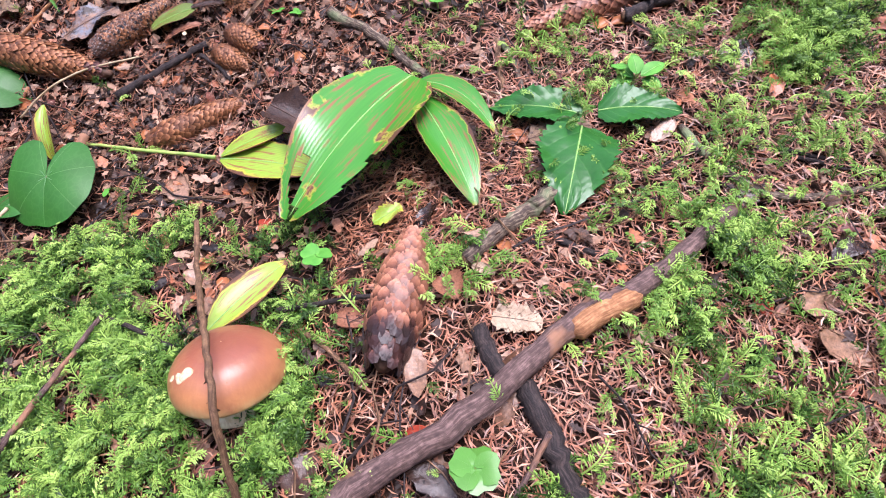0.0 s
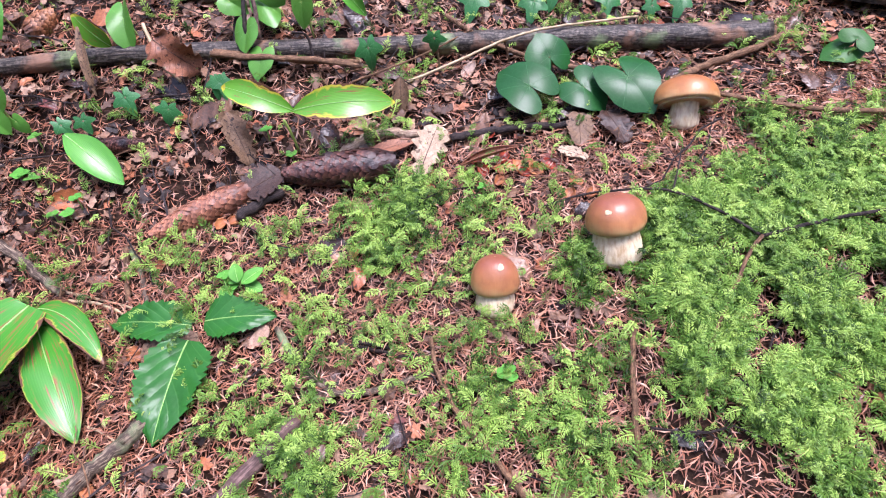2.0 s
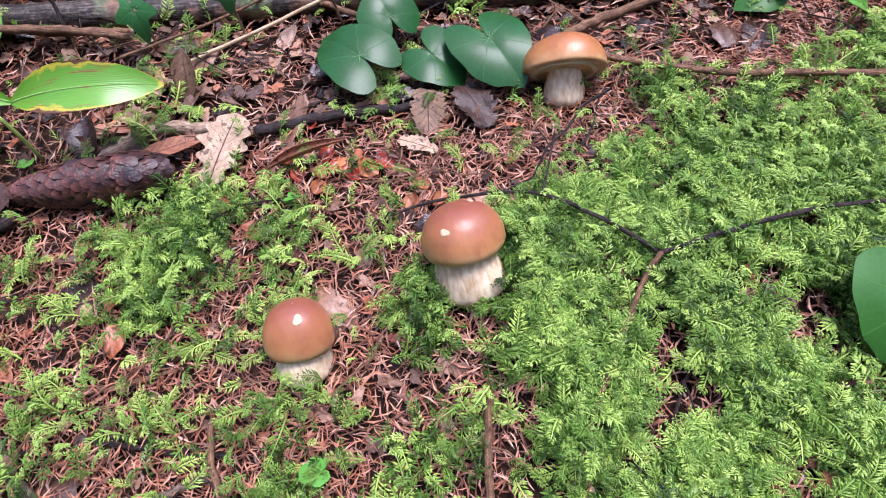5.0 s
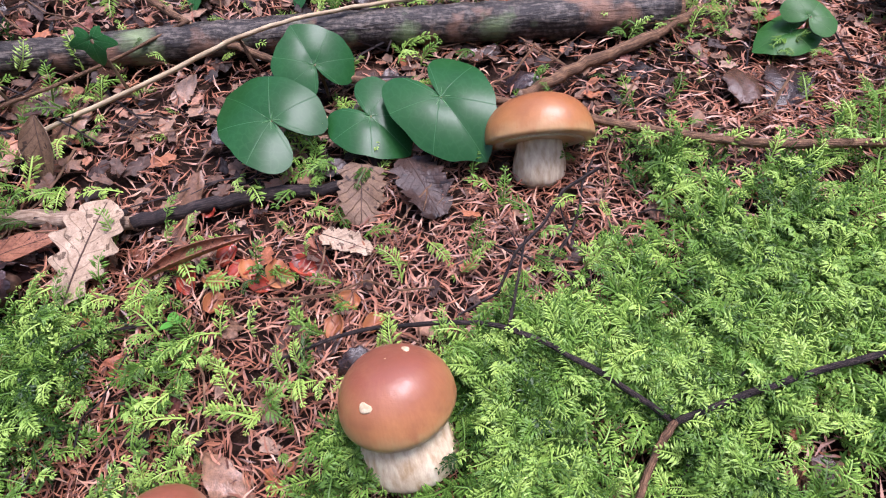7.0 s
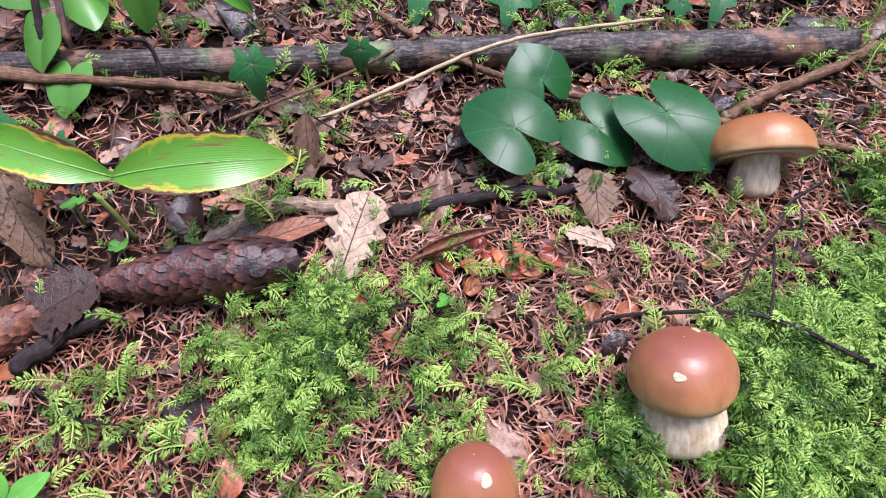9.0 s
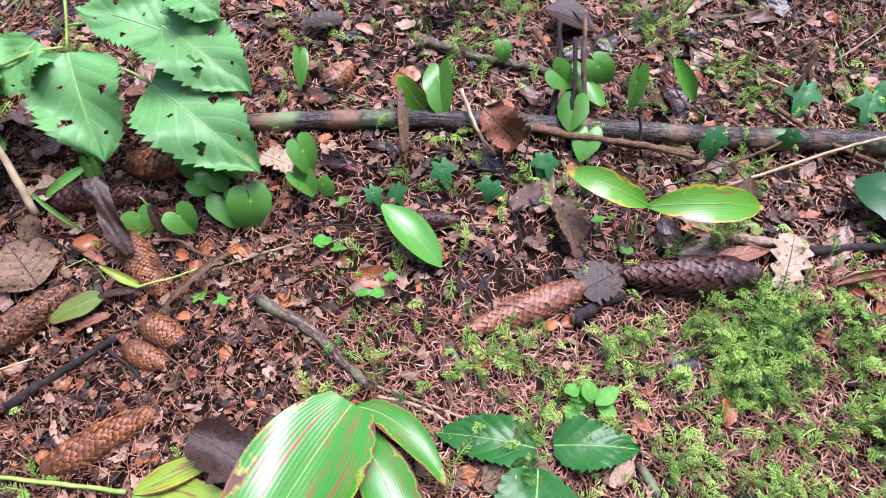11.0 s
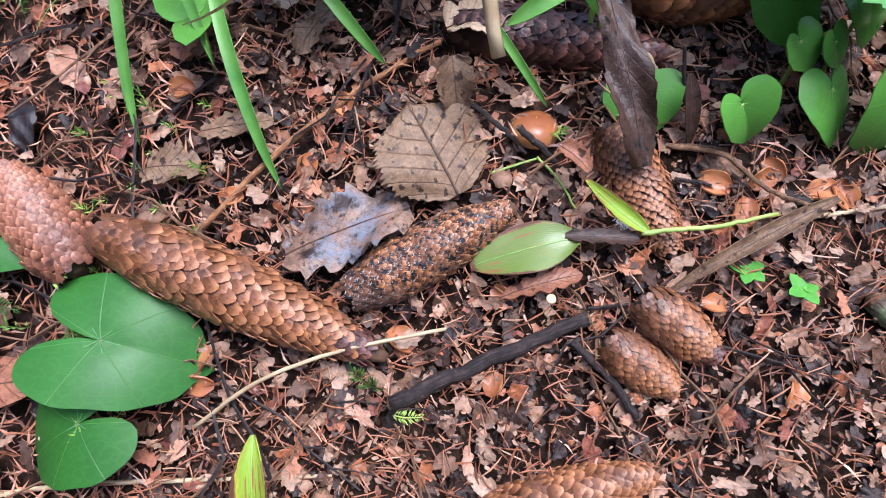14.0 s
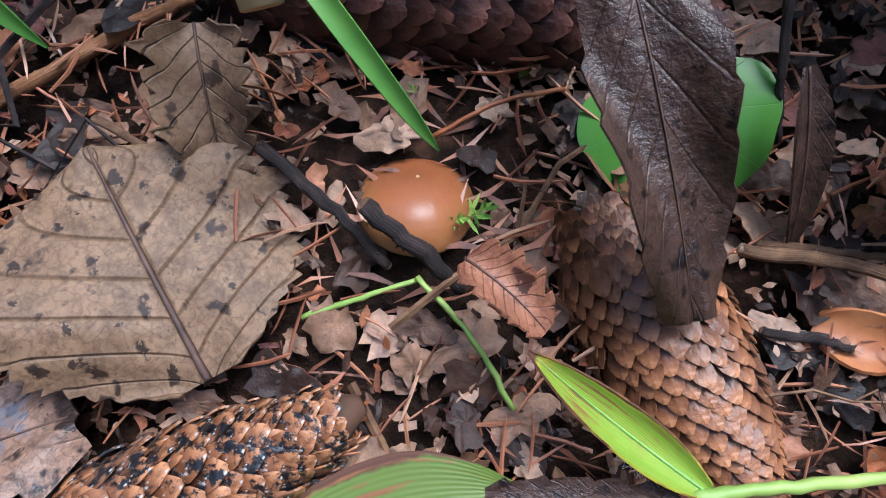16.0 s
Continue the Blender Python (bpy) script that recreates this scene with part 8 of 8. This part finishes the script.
# ---- moss, needles and litter ----
MOSS = (
    (0.59, 0.32, 0.09, 1.0), (0.68, 0.36, 0.11, 1.0), (0.76, 0.41, 0.08, 0.7), (0.66, 0.48, 0.05, 0.5), (0.86, 0.44, 0.08, 0.45), (0.70, 0.26, 0.06, 0.5),
    (0.61, 0.21, 0.035, 0.6), (0.56, 0.40, 0.055, 1.0), (0.46, 0.40, 0.03, 0.5), (0.30, 0.50, 0.05, 0.6), (0.36, 0.50, 0.036, 0.45), (0.26, 0.48, 0.03, 0.4),
    (0.42, 0.30, 0.055, 0.34), (0.35, 0.31, 0.04, 0.35), (-0.33, 0.29, 0.08, 0.85), (-0.28, 0.20, 0.09, 1.0), (-0.15, 0.17, 0.07, 0.9), (-0.27, 0.35, 0.05, 0.45),
    (-0.11, 0.25, 0.05, 0.35), (-0.14, 0.34, 0.04, 0.5), (0.20, 0.30, 0.04, 0.45), (0.15, 0.26, 0.03, 0.5), (0.17, 0.18, 0.05, 0.45), (-0.05, 0.49, 0.05, 0.25),
)
CLEAR = ((0.375, 0.385, 0.03), (0.49, 0.385, 0.022), (-0.158, 0.19, 0.03), (0.61, 0.515, 0.03), (-0.047, 0.265, 0.04))


def patches(x, y, f, seed):
    """Soft random patches over the floor, about -0.5 to 0.5."""
    r = np.random.default_rng(seed)
    out = 0.0
    for k in range(7):
        a, p, q = r.random() * TAU, r.random() * TAU, f * r.uniform(0.6, 1.7)
        out = out + np.sin(q * (x * math.cos(a) + y * math.sin(a)) + p + 1.3 * np.sin(0.6 * q * (y * math.cos(a) - x * math.sin(a)) + 2 * p))
    return out / 7 * 0.9


def moss_amount(x, y):
    d = np.zeros_like(x)
    for cx, cy, r, w in MOSS:
        q = ((x - cx) ** 2 + (y - cy) ** 2) / (r * r)
        d = np.maximum(d, w * np.clip(1.5 - q, 0, 1))
    d = d * np.clip(0.72 + 1.8 * patches(x, y, 55, 3) + 1.3 * patches(x, y, 150, 5), 0, 1.4)
    for cx, cy, r in CLEAR:
        d = np.where((x - cx) ** 2 + (y - cy) ** 2 < r * r, d * 0.25, d)
    return d


def frond_template(seed, pairs=12):
    """A feathery moss frond, one unit long: an arching stem with close, narrow, ridged side branchlets."""
    r = random.Random(seed)
    V, F = [], []
    bow = r.uniform(-0.12, 0.12)
    n = 14
    for i in range(n + 1):
        s = i / n
        p = Vector((bow * math.sin(2.6 * s), 0.95 * s, 0.42 * math.sin(math.pi * (0.12 + 0.62 * s)) - 0.12))
        w = 0.026 * (1 - 0.65 * s)
        V += [p + Vector((-w, 0, 0)), p + Vector((w, 0, 0.4 * w))]
    for i in range(0, 2 * n, 2):
        F += [(i, i + 1, i + 3), (i, i + 3, i + 2)]
    for k in range(pairs):
        s = 0.1 + 0.88 * k / (pairs - 1)
        for side in (-1, 1):
            if r.random() < 0.08:
                continue
            ln = (0.21 * math.sin(math.pi * (0.16 + 0.76 * s)) + 0.03) * r.uniform(0.6, 1.25)
            foot = 2 * min(n, round(s * n)) + (side > 0)
            p = V[foot]
            a = radians(r.uniform(38, 66))
            d = Vector((side * math.sin(a), math.cos(a), r.uniform(-0.1, 0.28)))
            q = d.cross(Vector((0, 0, 1))).normalized() * 0.027
            m = len(V)
            V += [p + d * ln * 0.55 + q, p + d * ln * 0.5 + Vector((0, 0, 0.035)), p + d * ln * 0.55 - q, p + d * ln + Vector((0, 0, -0.04))]
            F += [(foot, m, m + 1), (foot, m + 1, m + 2), (m, m + 3, m + 1), (m + 1, m + 3, m + 2)]
    return np.array([tuple(v) for v in V]), np.array(F)


def shoot_template(seed):
    """A short upright moss shoot, one unit high, with narrow leaves all round."""
    r = random.Random(seed)
    V, F = [], []
    for k in range(13):
        s = k / 12
        a = k * 2.4
        b = Vector((0.02 * math.cos(a), 0.02 * math.sin(a), s * 0.8))
        d = Vector((math.cos(a), math.sin(a), 0.5 + 1.2 * s)).normalized()
        q = Vector((-math.sin(a), math.cos(a), 0)) * 0.05
        ln = 0.42 * (1 - 0.3 * s) * r.uniform(0.8, 1.2)
        n = len(V)
        V += [b - q * 0.6, b + q * 0.6, b + d * ln * 0.6 + q * 0.7, b + d * ln, b + d * ln * 0.6 - q * 0.7]
        F += [(n, n + 1, n + 2), (n, n + 2, n + 4), (n + 4, n + 2, n + 3)]
    return np.array([tuple(v) for v in V]), np.array(F)


def needle_template(seed):
    """A dry spruce needle, one unit long, slightly bent, pointed at both ends."""
    r = random.Random(seed)
    bend, rad, mid = r.uniform(-0.13, 0.13), 0.055, r.uniform(-0.1, 0.1)
    V = [(0, -0.5, 0), (0, 0.5, 0)] + [(bend + rad * math.cos(TAU * j / 3 + 0.5), mid, rad * math.sin(TAU * j / 3 + 0.5)) for j in range(3)]
    F = []
    for j in range(3):
        a, b = 2 + j, 2 + (j + 1) % 3
        F += [(0, b, a), (1, a, b)]
    return np.array(V), np.array(F)


def blunt_needle_template(seed):
    """A dry spruce needle seen close, one unit long, bent, blunt at its foot."""
    r = random.Random(seed)
    V, F = [], []
    bend = r.uniform(-0.14, 0.14)
    for y, k in ((-0.5, 0.7), (-0.15, 1.0), (0.3, 0.85), (0.5, 0.2)):
        for j in range(4):
            a = TAU * j / 4
            V.append((0.03 * k * math.cos(a) + bend * (0.25 - y * y) * 2, y, 0.03 * k * math.sin(a)))
    for i in range(3):
        for j in range(4):
            a, b = i * 4 + j, i * 4 + (j + 1) % 4
            F += [(a, b, b + 4), (a, b + 4, a + 4)]
    return np.array(V), np.array(F)


def flake_template(seed, n=10, curl=0.10):
    """A torn scrap of dead leaf or bark, one unit across, with a little thickness."""
    r = random.Random(seed)
    top = [Vector((0, 0, curl * 0.3 * r.uniform(-1, 1)))]
    ph = r.random() * TAU
    el = r.uniform(0.3, 0.85)
    for k in range(n):
        a = TAU * k / n
        rad = 0.5 * (0.85 + 0.25 * math.sin(2 * a + ph) + r.uniform(-0.18, 0.18))
        x, y = rad * math.cos(a) * el, rad * math.sin(a)
        top.append(Vector((x, y, curl * (x * math.cos(ph) + y * math.sin(ph)) ** 2 * 3 + r.uniform(-0.07, 0.07))))
    low = [v - Vector((0, 0, 0.02)) for v in top]
    V = [tuple(v) for v in top + low]
    F = []
    m = n + 1
    for k in range(n):
        a, b = 1 + k, 1 + (k + 1) % n
        F += [(0, a, b), (a, m + a, m + b), (a, m + b, b)]
    return np.array(V), np.array(F)


def twig_template(seed):
    """A thin bit of twig, one unit long, crooked, with a spur or two."""
    r = random.Random(seed)
    V, F = [], []

    def rod(pts, r0, r1):
        n = len(V)
        for i, p in enumerate(pts):
            w = r0 + (r1 - r0) * i / (len(pts) - 1)
            for j in range(4):
                a = TAU * j / 4
                V.append((p[0] + w * math.cos(a), p[1], p[2] + w * math.sin(a)))
        for i in range(len(pts) - 1):
            for j in range(4):
                a, b = n + i * 4 + j, n + i * 4 + (j + 1) % 4
                F.extend([(a, b, b + 4), (a, b + 4, a + 4)])

    pts = [(r.uniform(-0.05, 0.05), -0.5 + i / 5, r.uniform(0, 0.04)) for i in range(6)]
    rod(pts, 0.010, 0.006)
    for k in range(r.choice((0, 1, 2))):
        p = pts[r.randrange(1, 5)]
        rod([p, (p[0] + r.choice((-1, 1)) * 0.08, p[1] + 0.1, p[2] + 0.02), (p[0] + r.choice((-1, 1)) * 0.14, p[1] + 0.2, p[2] + 0.03)], 0.008, 0.004)
    return np.array(V), np.array(F)


def scrap_template(seed, n=20, rings=3):
    """A finer torn scrap, one unit across: ragged rim, curled and crumpled."""
    r = random.Random(seed)
    ph, el, curl = r.random() * TAU, r.uniform(0.35, 0.9), r.uniform(-0.4, 0.5)
    rim = [0.5 * (0.82 + 0.2 * math.sin(2 * TAU * k / n + ph) + 0.1 * math.sin(5 * TAU * k / n + 2 * ph) + r.uniform(-0.2, 0.12)) for k in range(n)]
    top = [Vector((0, 0, 0))]
    for i in range(1, rings + 1):
        for k in range(n):
            a, s = TAU * k / n, i / rings
            x, y = rim[k] * s * math.cos(a) * el, rim[k] * s * math.sin(a)
            q = x * math.cos(ph) + y * math.sin(ph)
            top.append(Vector((x, y, curl * q * q + 0.05 * math.sin(9 * x + ph) * math.sin(8 * y + seed) + 0.06 * s * r.uniform(-1, 1))))
    m, F = len(top), []
    V = [tuple(v) for v in top] + [tuple(v) for v in top[-n:]] + [tuple(v - Vector((0, 0, 0.018))) for v in top[-n:]]
    for k in range(n):
        b = (k + 1) % n
        F += [(0, 1 + k, 1 + b)]
        for i in range(rings - 1):
            p, q, u, w = 1 + i * n + k, 1 + i * n + b, 1 + (i + 1) * n + k, 1 + (i + 1) * n + b
            F += [(p, u, w), (p, w, q)]
        F += [(m + k, m + n + k, m + n + b), (m + k, m + n + b, m + b)]
    return np.array(V), np.array(F)


def leaf_template(seed):
    """A whole fallen leaf, one unit long: tapered, toothed, arched and curled."""
    r = random.Random(seed)
    n, k = 14, 6
    wid, arch, curl, ph = r.uniform(0.36, 0.62), r.uniform(-0.5, 0.7), r.uniform(-0.6, 0.9), r.random() * TAU
    V, F = [], []
    for low in (0, 0.012):
        q = random.Random(seed + 1)
        for i in range(n + 1):
            s = i / n
            w = wid / 2 * (math.sin(math.pi * s ** 0.8) ** 0.7 + 0.03)
            for j in range(k + 1):
                v = 2 * j / k - 1
                e = 1 + (q.uniform(-0.16, 0.1) if abs(v) > 0.9 else 0)
                x = v * w * e
                V.append((x, s - 0.5, curl * x * x * 2 + 0.16 * abs(x) - arch * (s - 0.5) ** 2 + 0.02 * math.sin(14 * s + 5 * v + ph) - low))
    m = (n + 1) * (k + 1)
    for i in range(n):
        for j in range(k):
            a = i * (k + 1) + j
            F += [(a, a + 1, a + k + 2), (a, a + k + 2, a + k + 1), (m + a, m + a + k + 2, m + a + 1), (m + a, m + a + k + 1, m + a + k + 2)]
    return np.array(V), np.array(F)


LEAVES = [leaf_template(k) for k in range(10)]
SCRAPS = [scrap_template(k) for k in range(12)]
FRONDS = [frond_template(k, 11 + k % 3) for k in range(8)]
SHOOTS = [shoot_template(k) for k in range(3)]
NEEDLES = [needle_template(k) for k in range(5)]
BLUNT = [blunt_needle_template(k) for k in range(8)]
CRUMBS = [flake_template(20 + k, 6) for k in range(6)]
BITS = [twig_template(k) for k in range(8)]
SEEN = (-1.15, 1.15, 0.02, 1.12)


def within(x, y):
    return (y < 0.98 + 0.15 * np.abs(x)) & (y > 0.02 + 0.25 * np.maximum(0, np.abs(x - 0.1) - 0.5))


def lay(count, keep, seed, size, lift, templates, pitch=(-0.25, 0.25), roll=(-0.4, 0.4), area=SEEN):
    """Random places on the floor, kept with the chance that keep(x, y) gives, each with a turn of its own."""
    r = np.random.default_rng(seed)
    xs, ys = np.zeros(0), np.zeros(0)
    for _ in range(40):
        x, y = r.uniform(area[0], area[1], count), r.uniform(area[2], area[3], count)
        ok = (r.random(count) < keep(x, y)) & ((area is not SEEN) | within(x, y))
        xs, ys = np.concatenate([xs, x[ok]]), np.concatenate([ys, y[ok]])
        if len(xs) >= count:
            break
    x, y = xs[:count], ys[:count]
    n, e = len(x), 0.01
    nor = np.stack([G(x - e, y) - G(x + e, y), G(x, y - e) - G(x, y + e), np.full(n, 2 * e)], 1)
    nor /= np.linalg.norm(nor, axis=1)[:, None]
    a = r.uniform(0, TAU, n)
    d = np.stack([np.cos(a), np.sin(a), 0 * a], 1)
    d -= nor * (d * nor).sum(1)[:, None]
    d /= np.linalg.norm(d, axis=1)[:, None]
    base = np.stack([np.cross(d, nor), d, nor], 2)
    p, q, k = r.uniform(*pitch, n), r.uniform(*roll, n), r.uniform(*size, n)
    cp, sp, cq, sq, o, z = np.cos(p), np.sin(p), np.cos(q), np.sin(q), np.ones(n), np.zeros(n)
    rx = np.stack([o, z, z, z, cp, -sp, z, sp, cp], 1).reshape(n, 3, 3)
    ry = np.stack([cq, z, sq, z, o, z, -sq, z, cq], 1).reshape(n, 3, 3)
    m = base @ ry @ rx * k[:, None, None]
    pos = np.stack([x, y, G(x, y) + r.uniform(*lift, n)], 1)
    pick = r.integers(0, len(templates), n)
    return [(pos[i], m[i], pick[i]) for i in range(n)]


def under_cones(x, y):
    """The stretch of floor about the fallen cones, where the litter is finest."""
    cap = (x + 0.298) ** 2 + (y - 0.632) ** 2 < 0.02 ** 2
    return np.where((x > -0.46) & (x < -0.08) & (y > 0.44) & (y < 0.76), np.where(cap, 0.0, 1.0), 0.0)


def needle_share(x, y):
    return np.where((x > -0.1) & (y < 0.56), 1.0, 0.42) * (1 - 0.5 * np.minimum(1, moss_amount(x, y))) * (0.85 + 0.6 * patches(x, y, 18, 1)) * (1 - 0.85 * under_cones(x, y))


def litter_share(x, y):
    far = np.where((x < -0.12) | (y > 0.56), 1.0, 0.22) * (1 - under_cones(x, y))
    return far * (1 - 0.8 * np.minimum(1, moss_amount(x, y)))


scatter_mesh("needle_litter", NEEDLES, lay(150000, needle_share, 1, (0.009, 0.016), (-0.005, 0.006), NEEDLES), M_NEEDLE, "carpet of fallen red-brown spruce needles", "needles")
scatter_mesh("leaf_litter", SCRAPS, lay(11500, litter_share, 2, (0.005, 0.020), (-0.001, 0.007), SCRAPS, (-0.35, 0.35), (-0.35, 0.35)), M_LITTER, "torn scraps of brown dead leaves and bark", "litter", True)
scatter_mesh("fallen_leaves", LEAVES, lay(560, lambda x, y: litter_share(x, y) * np.where((x < -0.12) & (y < 0.62), 0.4, 1.0), 41, (0.022, 0.05), (0.001, 0.008), LEAVES, (-0.3, 0.3), (-0.3, 0.3)), M_LITTER_WET, "whole curled brown leaves fallen on the floor", "litter", True)
scatter_mesh("leaf_scraps", SCRAPS, lay(2300, under_cones, 21, (0.004, 0.017), (0.0, 0.006), SCRAPS, (-0.4, 0.4), (-0.4, 0.4)), M_LITTER, "crumpled torn scraps of brown leaves between cones", "litter", True)
scatter_mesh("crumbs", CRUMBS, lay(9000, under_cones, 22, (0.0015, 0.005), (0.0, 0.006), CRUMBS, (-0.6, 0.6), (-0.6, 0.6)), M_LITTER, "fine crumbs of bark, leaves and cone scales", "litter")
scatter_mesh("fresh_needle_litter", BLUNT, lay(3800, under_cones, 23, (0.008, 0.015), (0.001, 0.009), BLUNT), M_NEEDLE, "red-brown spruce needles strewn between cones", "needles")
scatter_mesh("twig_litter", BITS, lay(1100, lambda x, y: 0.35 + 0.65 * litter_share(x, y), 3, (0.03, 0.10), (0.002, 0.010), BITS, (-0.12, 0.12)), M_TWIG, "thin broken twigs strewn over the floor", "twigs")
scatter_mesh("dark_twig_litter", BITS, lay(600, lambda x, y: 0.35 + 0.65 * litter_share(x, y), 4, (0.03, 0.12), (0.002, 0.010), BITS, (-0.12, 0.12)), M_BARK_DARK, "thin dark twigs strewn over the floor", "twigs")


OUTER = (-3.2, 3.2, -2.2, 3.4)


def outer_share(x, y):
    d = np.hypot(x, y - 0.5)
    return np.where(within(x, y) & (np.abs(x) < 1.15), 0.0, np.clip(1.6 - 0.5 * d, 0, 1) * (0.7 + 0.8 * patches(x, y, 9, 31)))


scatter_mesh("outer_leaf_litter", CRUMBS, lay(4500, outer_share, 31, (0.012, 0.045), (0.0, 0.008), CRUMBS, (-0.4, 0.4), (-0.4, 0.4), OUTER), M_LITTER, "scraps of brown leaves over the wider forest floor", "litter")
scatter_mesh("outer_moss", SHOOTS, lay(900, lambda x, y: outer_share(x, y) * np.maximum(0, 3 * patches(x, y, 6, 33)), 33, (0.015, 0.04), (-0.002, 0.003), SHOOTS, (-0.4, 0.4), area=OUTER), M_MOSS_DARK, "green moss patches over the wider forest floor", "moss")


def thick_moss(x, y):
    return np.maximum(0, moss_amount(x, y)) ** 2


def scattered_moss(x, y):
    bare = (x > -0.44) & (x < -0.16) & (y > 0.53) & (y < 0.72)
    return np.where(bare, 0.0, 1.4 * np.maximum(0, patches(x, y, 34, 8) - 0.08) * np.where(x < -0.05, 0.5, 1.0))


scatter_mesh("feather_moss", FRONDS, lay(11500, lambda x, y: thick_moss(x, y) * np.where(x < 0, 0.5, 1.0), 5, (0.010, 0.025), (0.0, 0.009), FRONDS, (-0.2, 1.0), (-0.4, 0.4)), M_MOSS, "bright green feathery moss carpet", "moss")
scatter_mesh("moss_tufts", FRONDS, lay(2400, scattered_moss, 6, (0.012, 0.028), (0.0, 0.006), FRONDS, (0.0, 0.7), (-0.4, 0.4)), M_MOSS, "small tufts of green feathery moss among needles", "moss")
scatter_mesh("moss_sprigs", FRONDS, lay(2100, lambda x, y: np.where((x > 0.08) & (x < 0.5) & (y < 0.52), 0.12 + 2.0 * np.maximum(0, patches(x, y, 60, 9) - 0.05), np.where(x > -0.05, 0.03, 0.0)), 16, (0.011, 0.026), (0.0, 0.008), FRONDS, (0.1, 1.0), (-0.5, 0.5)), M_MOSS, "scattered bright moss sprigs standing among needles", "moss")
scatter_mesh("moss_shoots", SHOOTS, lay(1900, lambda x, y: np.where(x < 0.12, 1.6 * np.maximum(0, patches(x, y, 42, 15) - 0.06), 0.05) * (1 - under_cones(x, y)), 26, (0.006, 0.014), (-0.002, 0.003), SHOOTS, (-0.4, 0.4)), M_MOSS, "low green moss shoots scattered through litter", "moss")
# low dark layer, coloured to stand in for shade between the fronds
scatter_mesh("dark_moss", SHOOTS, lay(4600, lambda x, y: thick_moss(x, y) * np.where(x < 0, 2.5, 1.0), 7, (0.010, 0.02), (-0.004, 0.002), SHOOTS, (-0.4, 0.4)), M_MOSS_DARK, "dark green cushion moss, colour deepened for shaded gaps below fronds", "moss")


def blade_template(seed):
    """A bent thin blade of grass, one unit long."""
    r = random.Random(seed)
    V, F = [], []
    bend, side = r.uniform(0.3, 1.3), r.uniform(-0.3, 0.3)
    for i in range(7):
        s = i / 6
        a = bend * s
        w = 0.018 * (1 - s) + 0.002
        y, zz, x = math.sin(a) / bend, (1 - math.cos(a)) / bend, side * s * s
        V += [(x - w, s * 0.35 + 0.65 * y * 0.5, 0.85 * (s - zz * 0.6)), (x + w, s * 0.35 + 0.65 * y * 0.5, 0.85 * (s - zz * 0.6))]
    for i in range(6):
        n = 2 * i
        F += [(n, n + 1, n + 3), (n, n + 3, n + 2)]
    return np.array(V), np.array(F)


BLADES = [blade_template(k) for k in range(8)]


def grassy(x, y):
    return np.where((x < -0.42) & (y > 0.66 - 0.2 * (x + 0.42)), 0.5 + patches(x, y, 20, 4), 0.0) + np.where((x > 0.0) & (y > 0.78), 0.05, 0)


scatter_mesh("fine_grass", BLADES, lay(1100, grassy, 11, (0.04, 0.11), (-0.004, 0.0), BLADES, (-0.9, 0.9), (-0.7, 0.7)), M_GRASS, "fine green grass over litter", "grass")
scatter_mesh("dry_grass", BLADES, lay(700, grassy, 12, (0.05, 0.13), (-0.004, 0.004), BLADES, (-1.3, 1.3), (-1.0, 1.0)), M_STRAW, "dry pale grass and straw over litter", "grass")
stump()
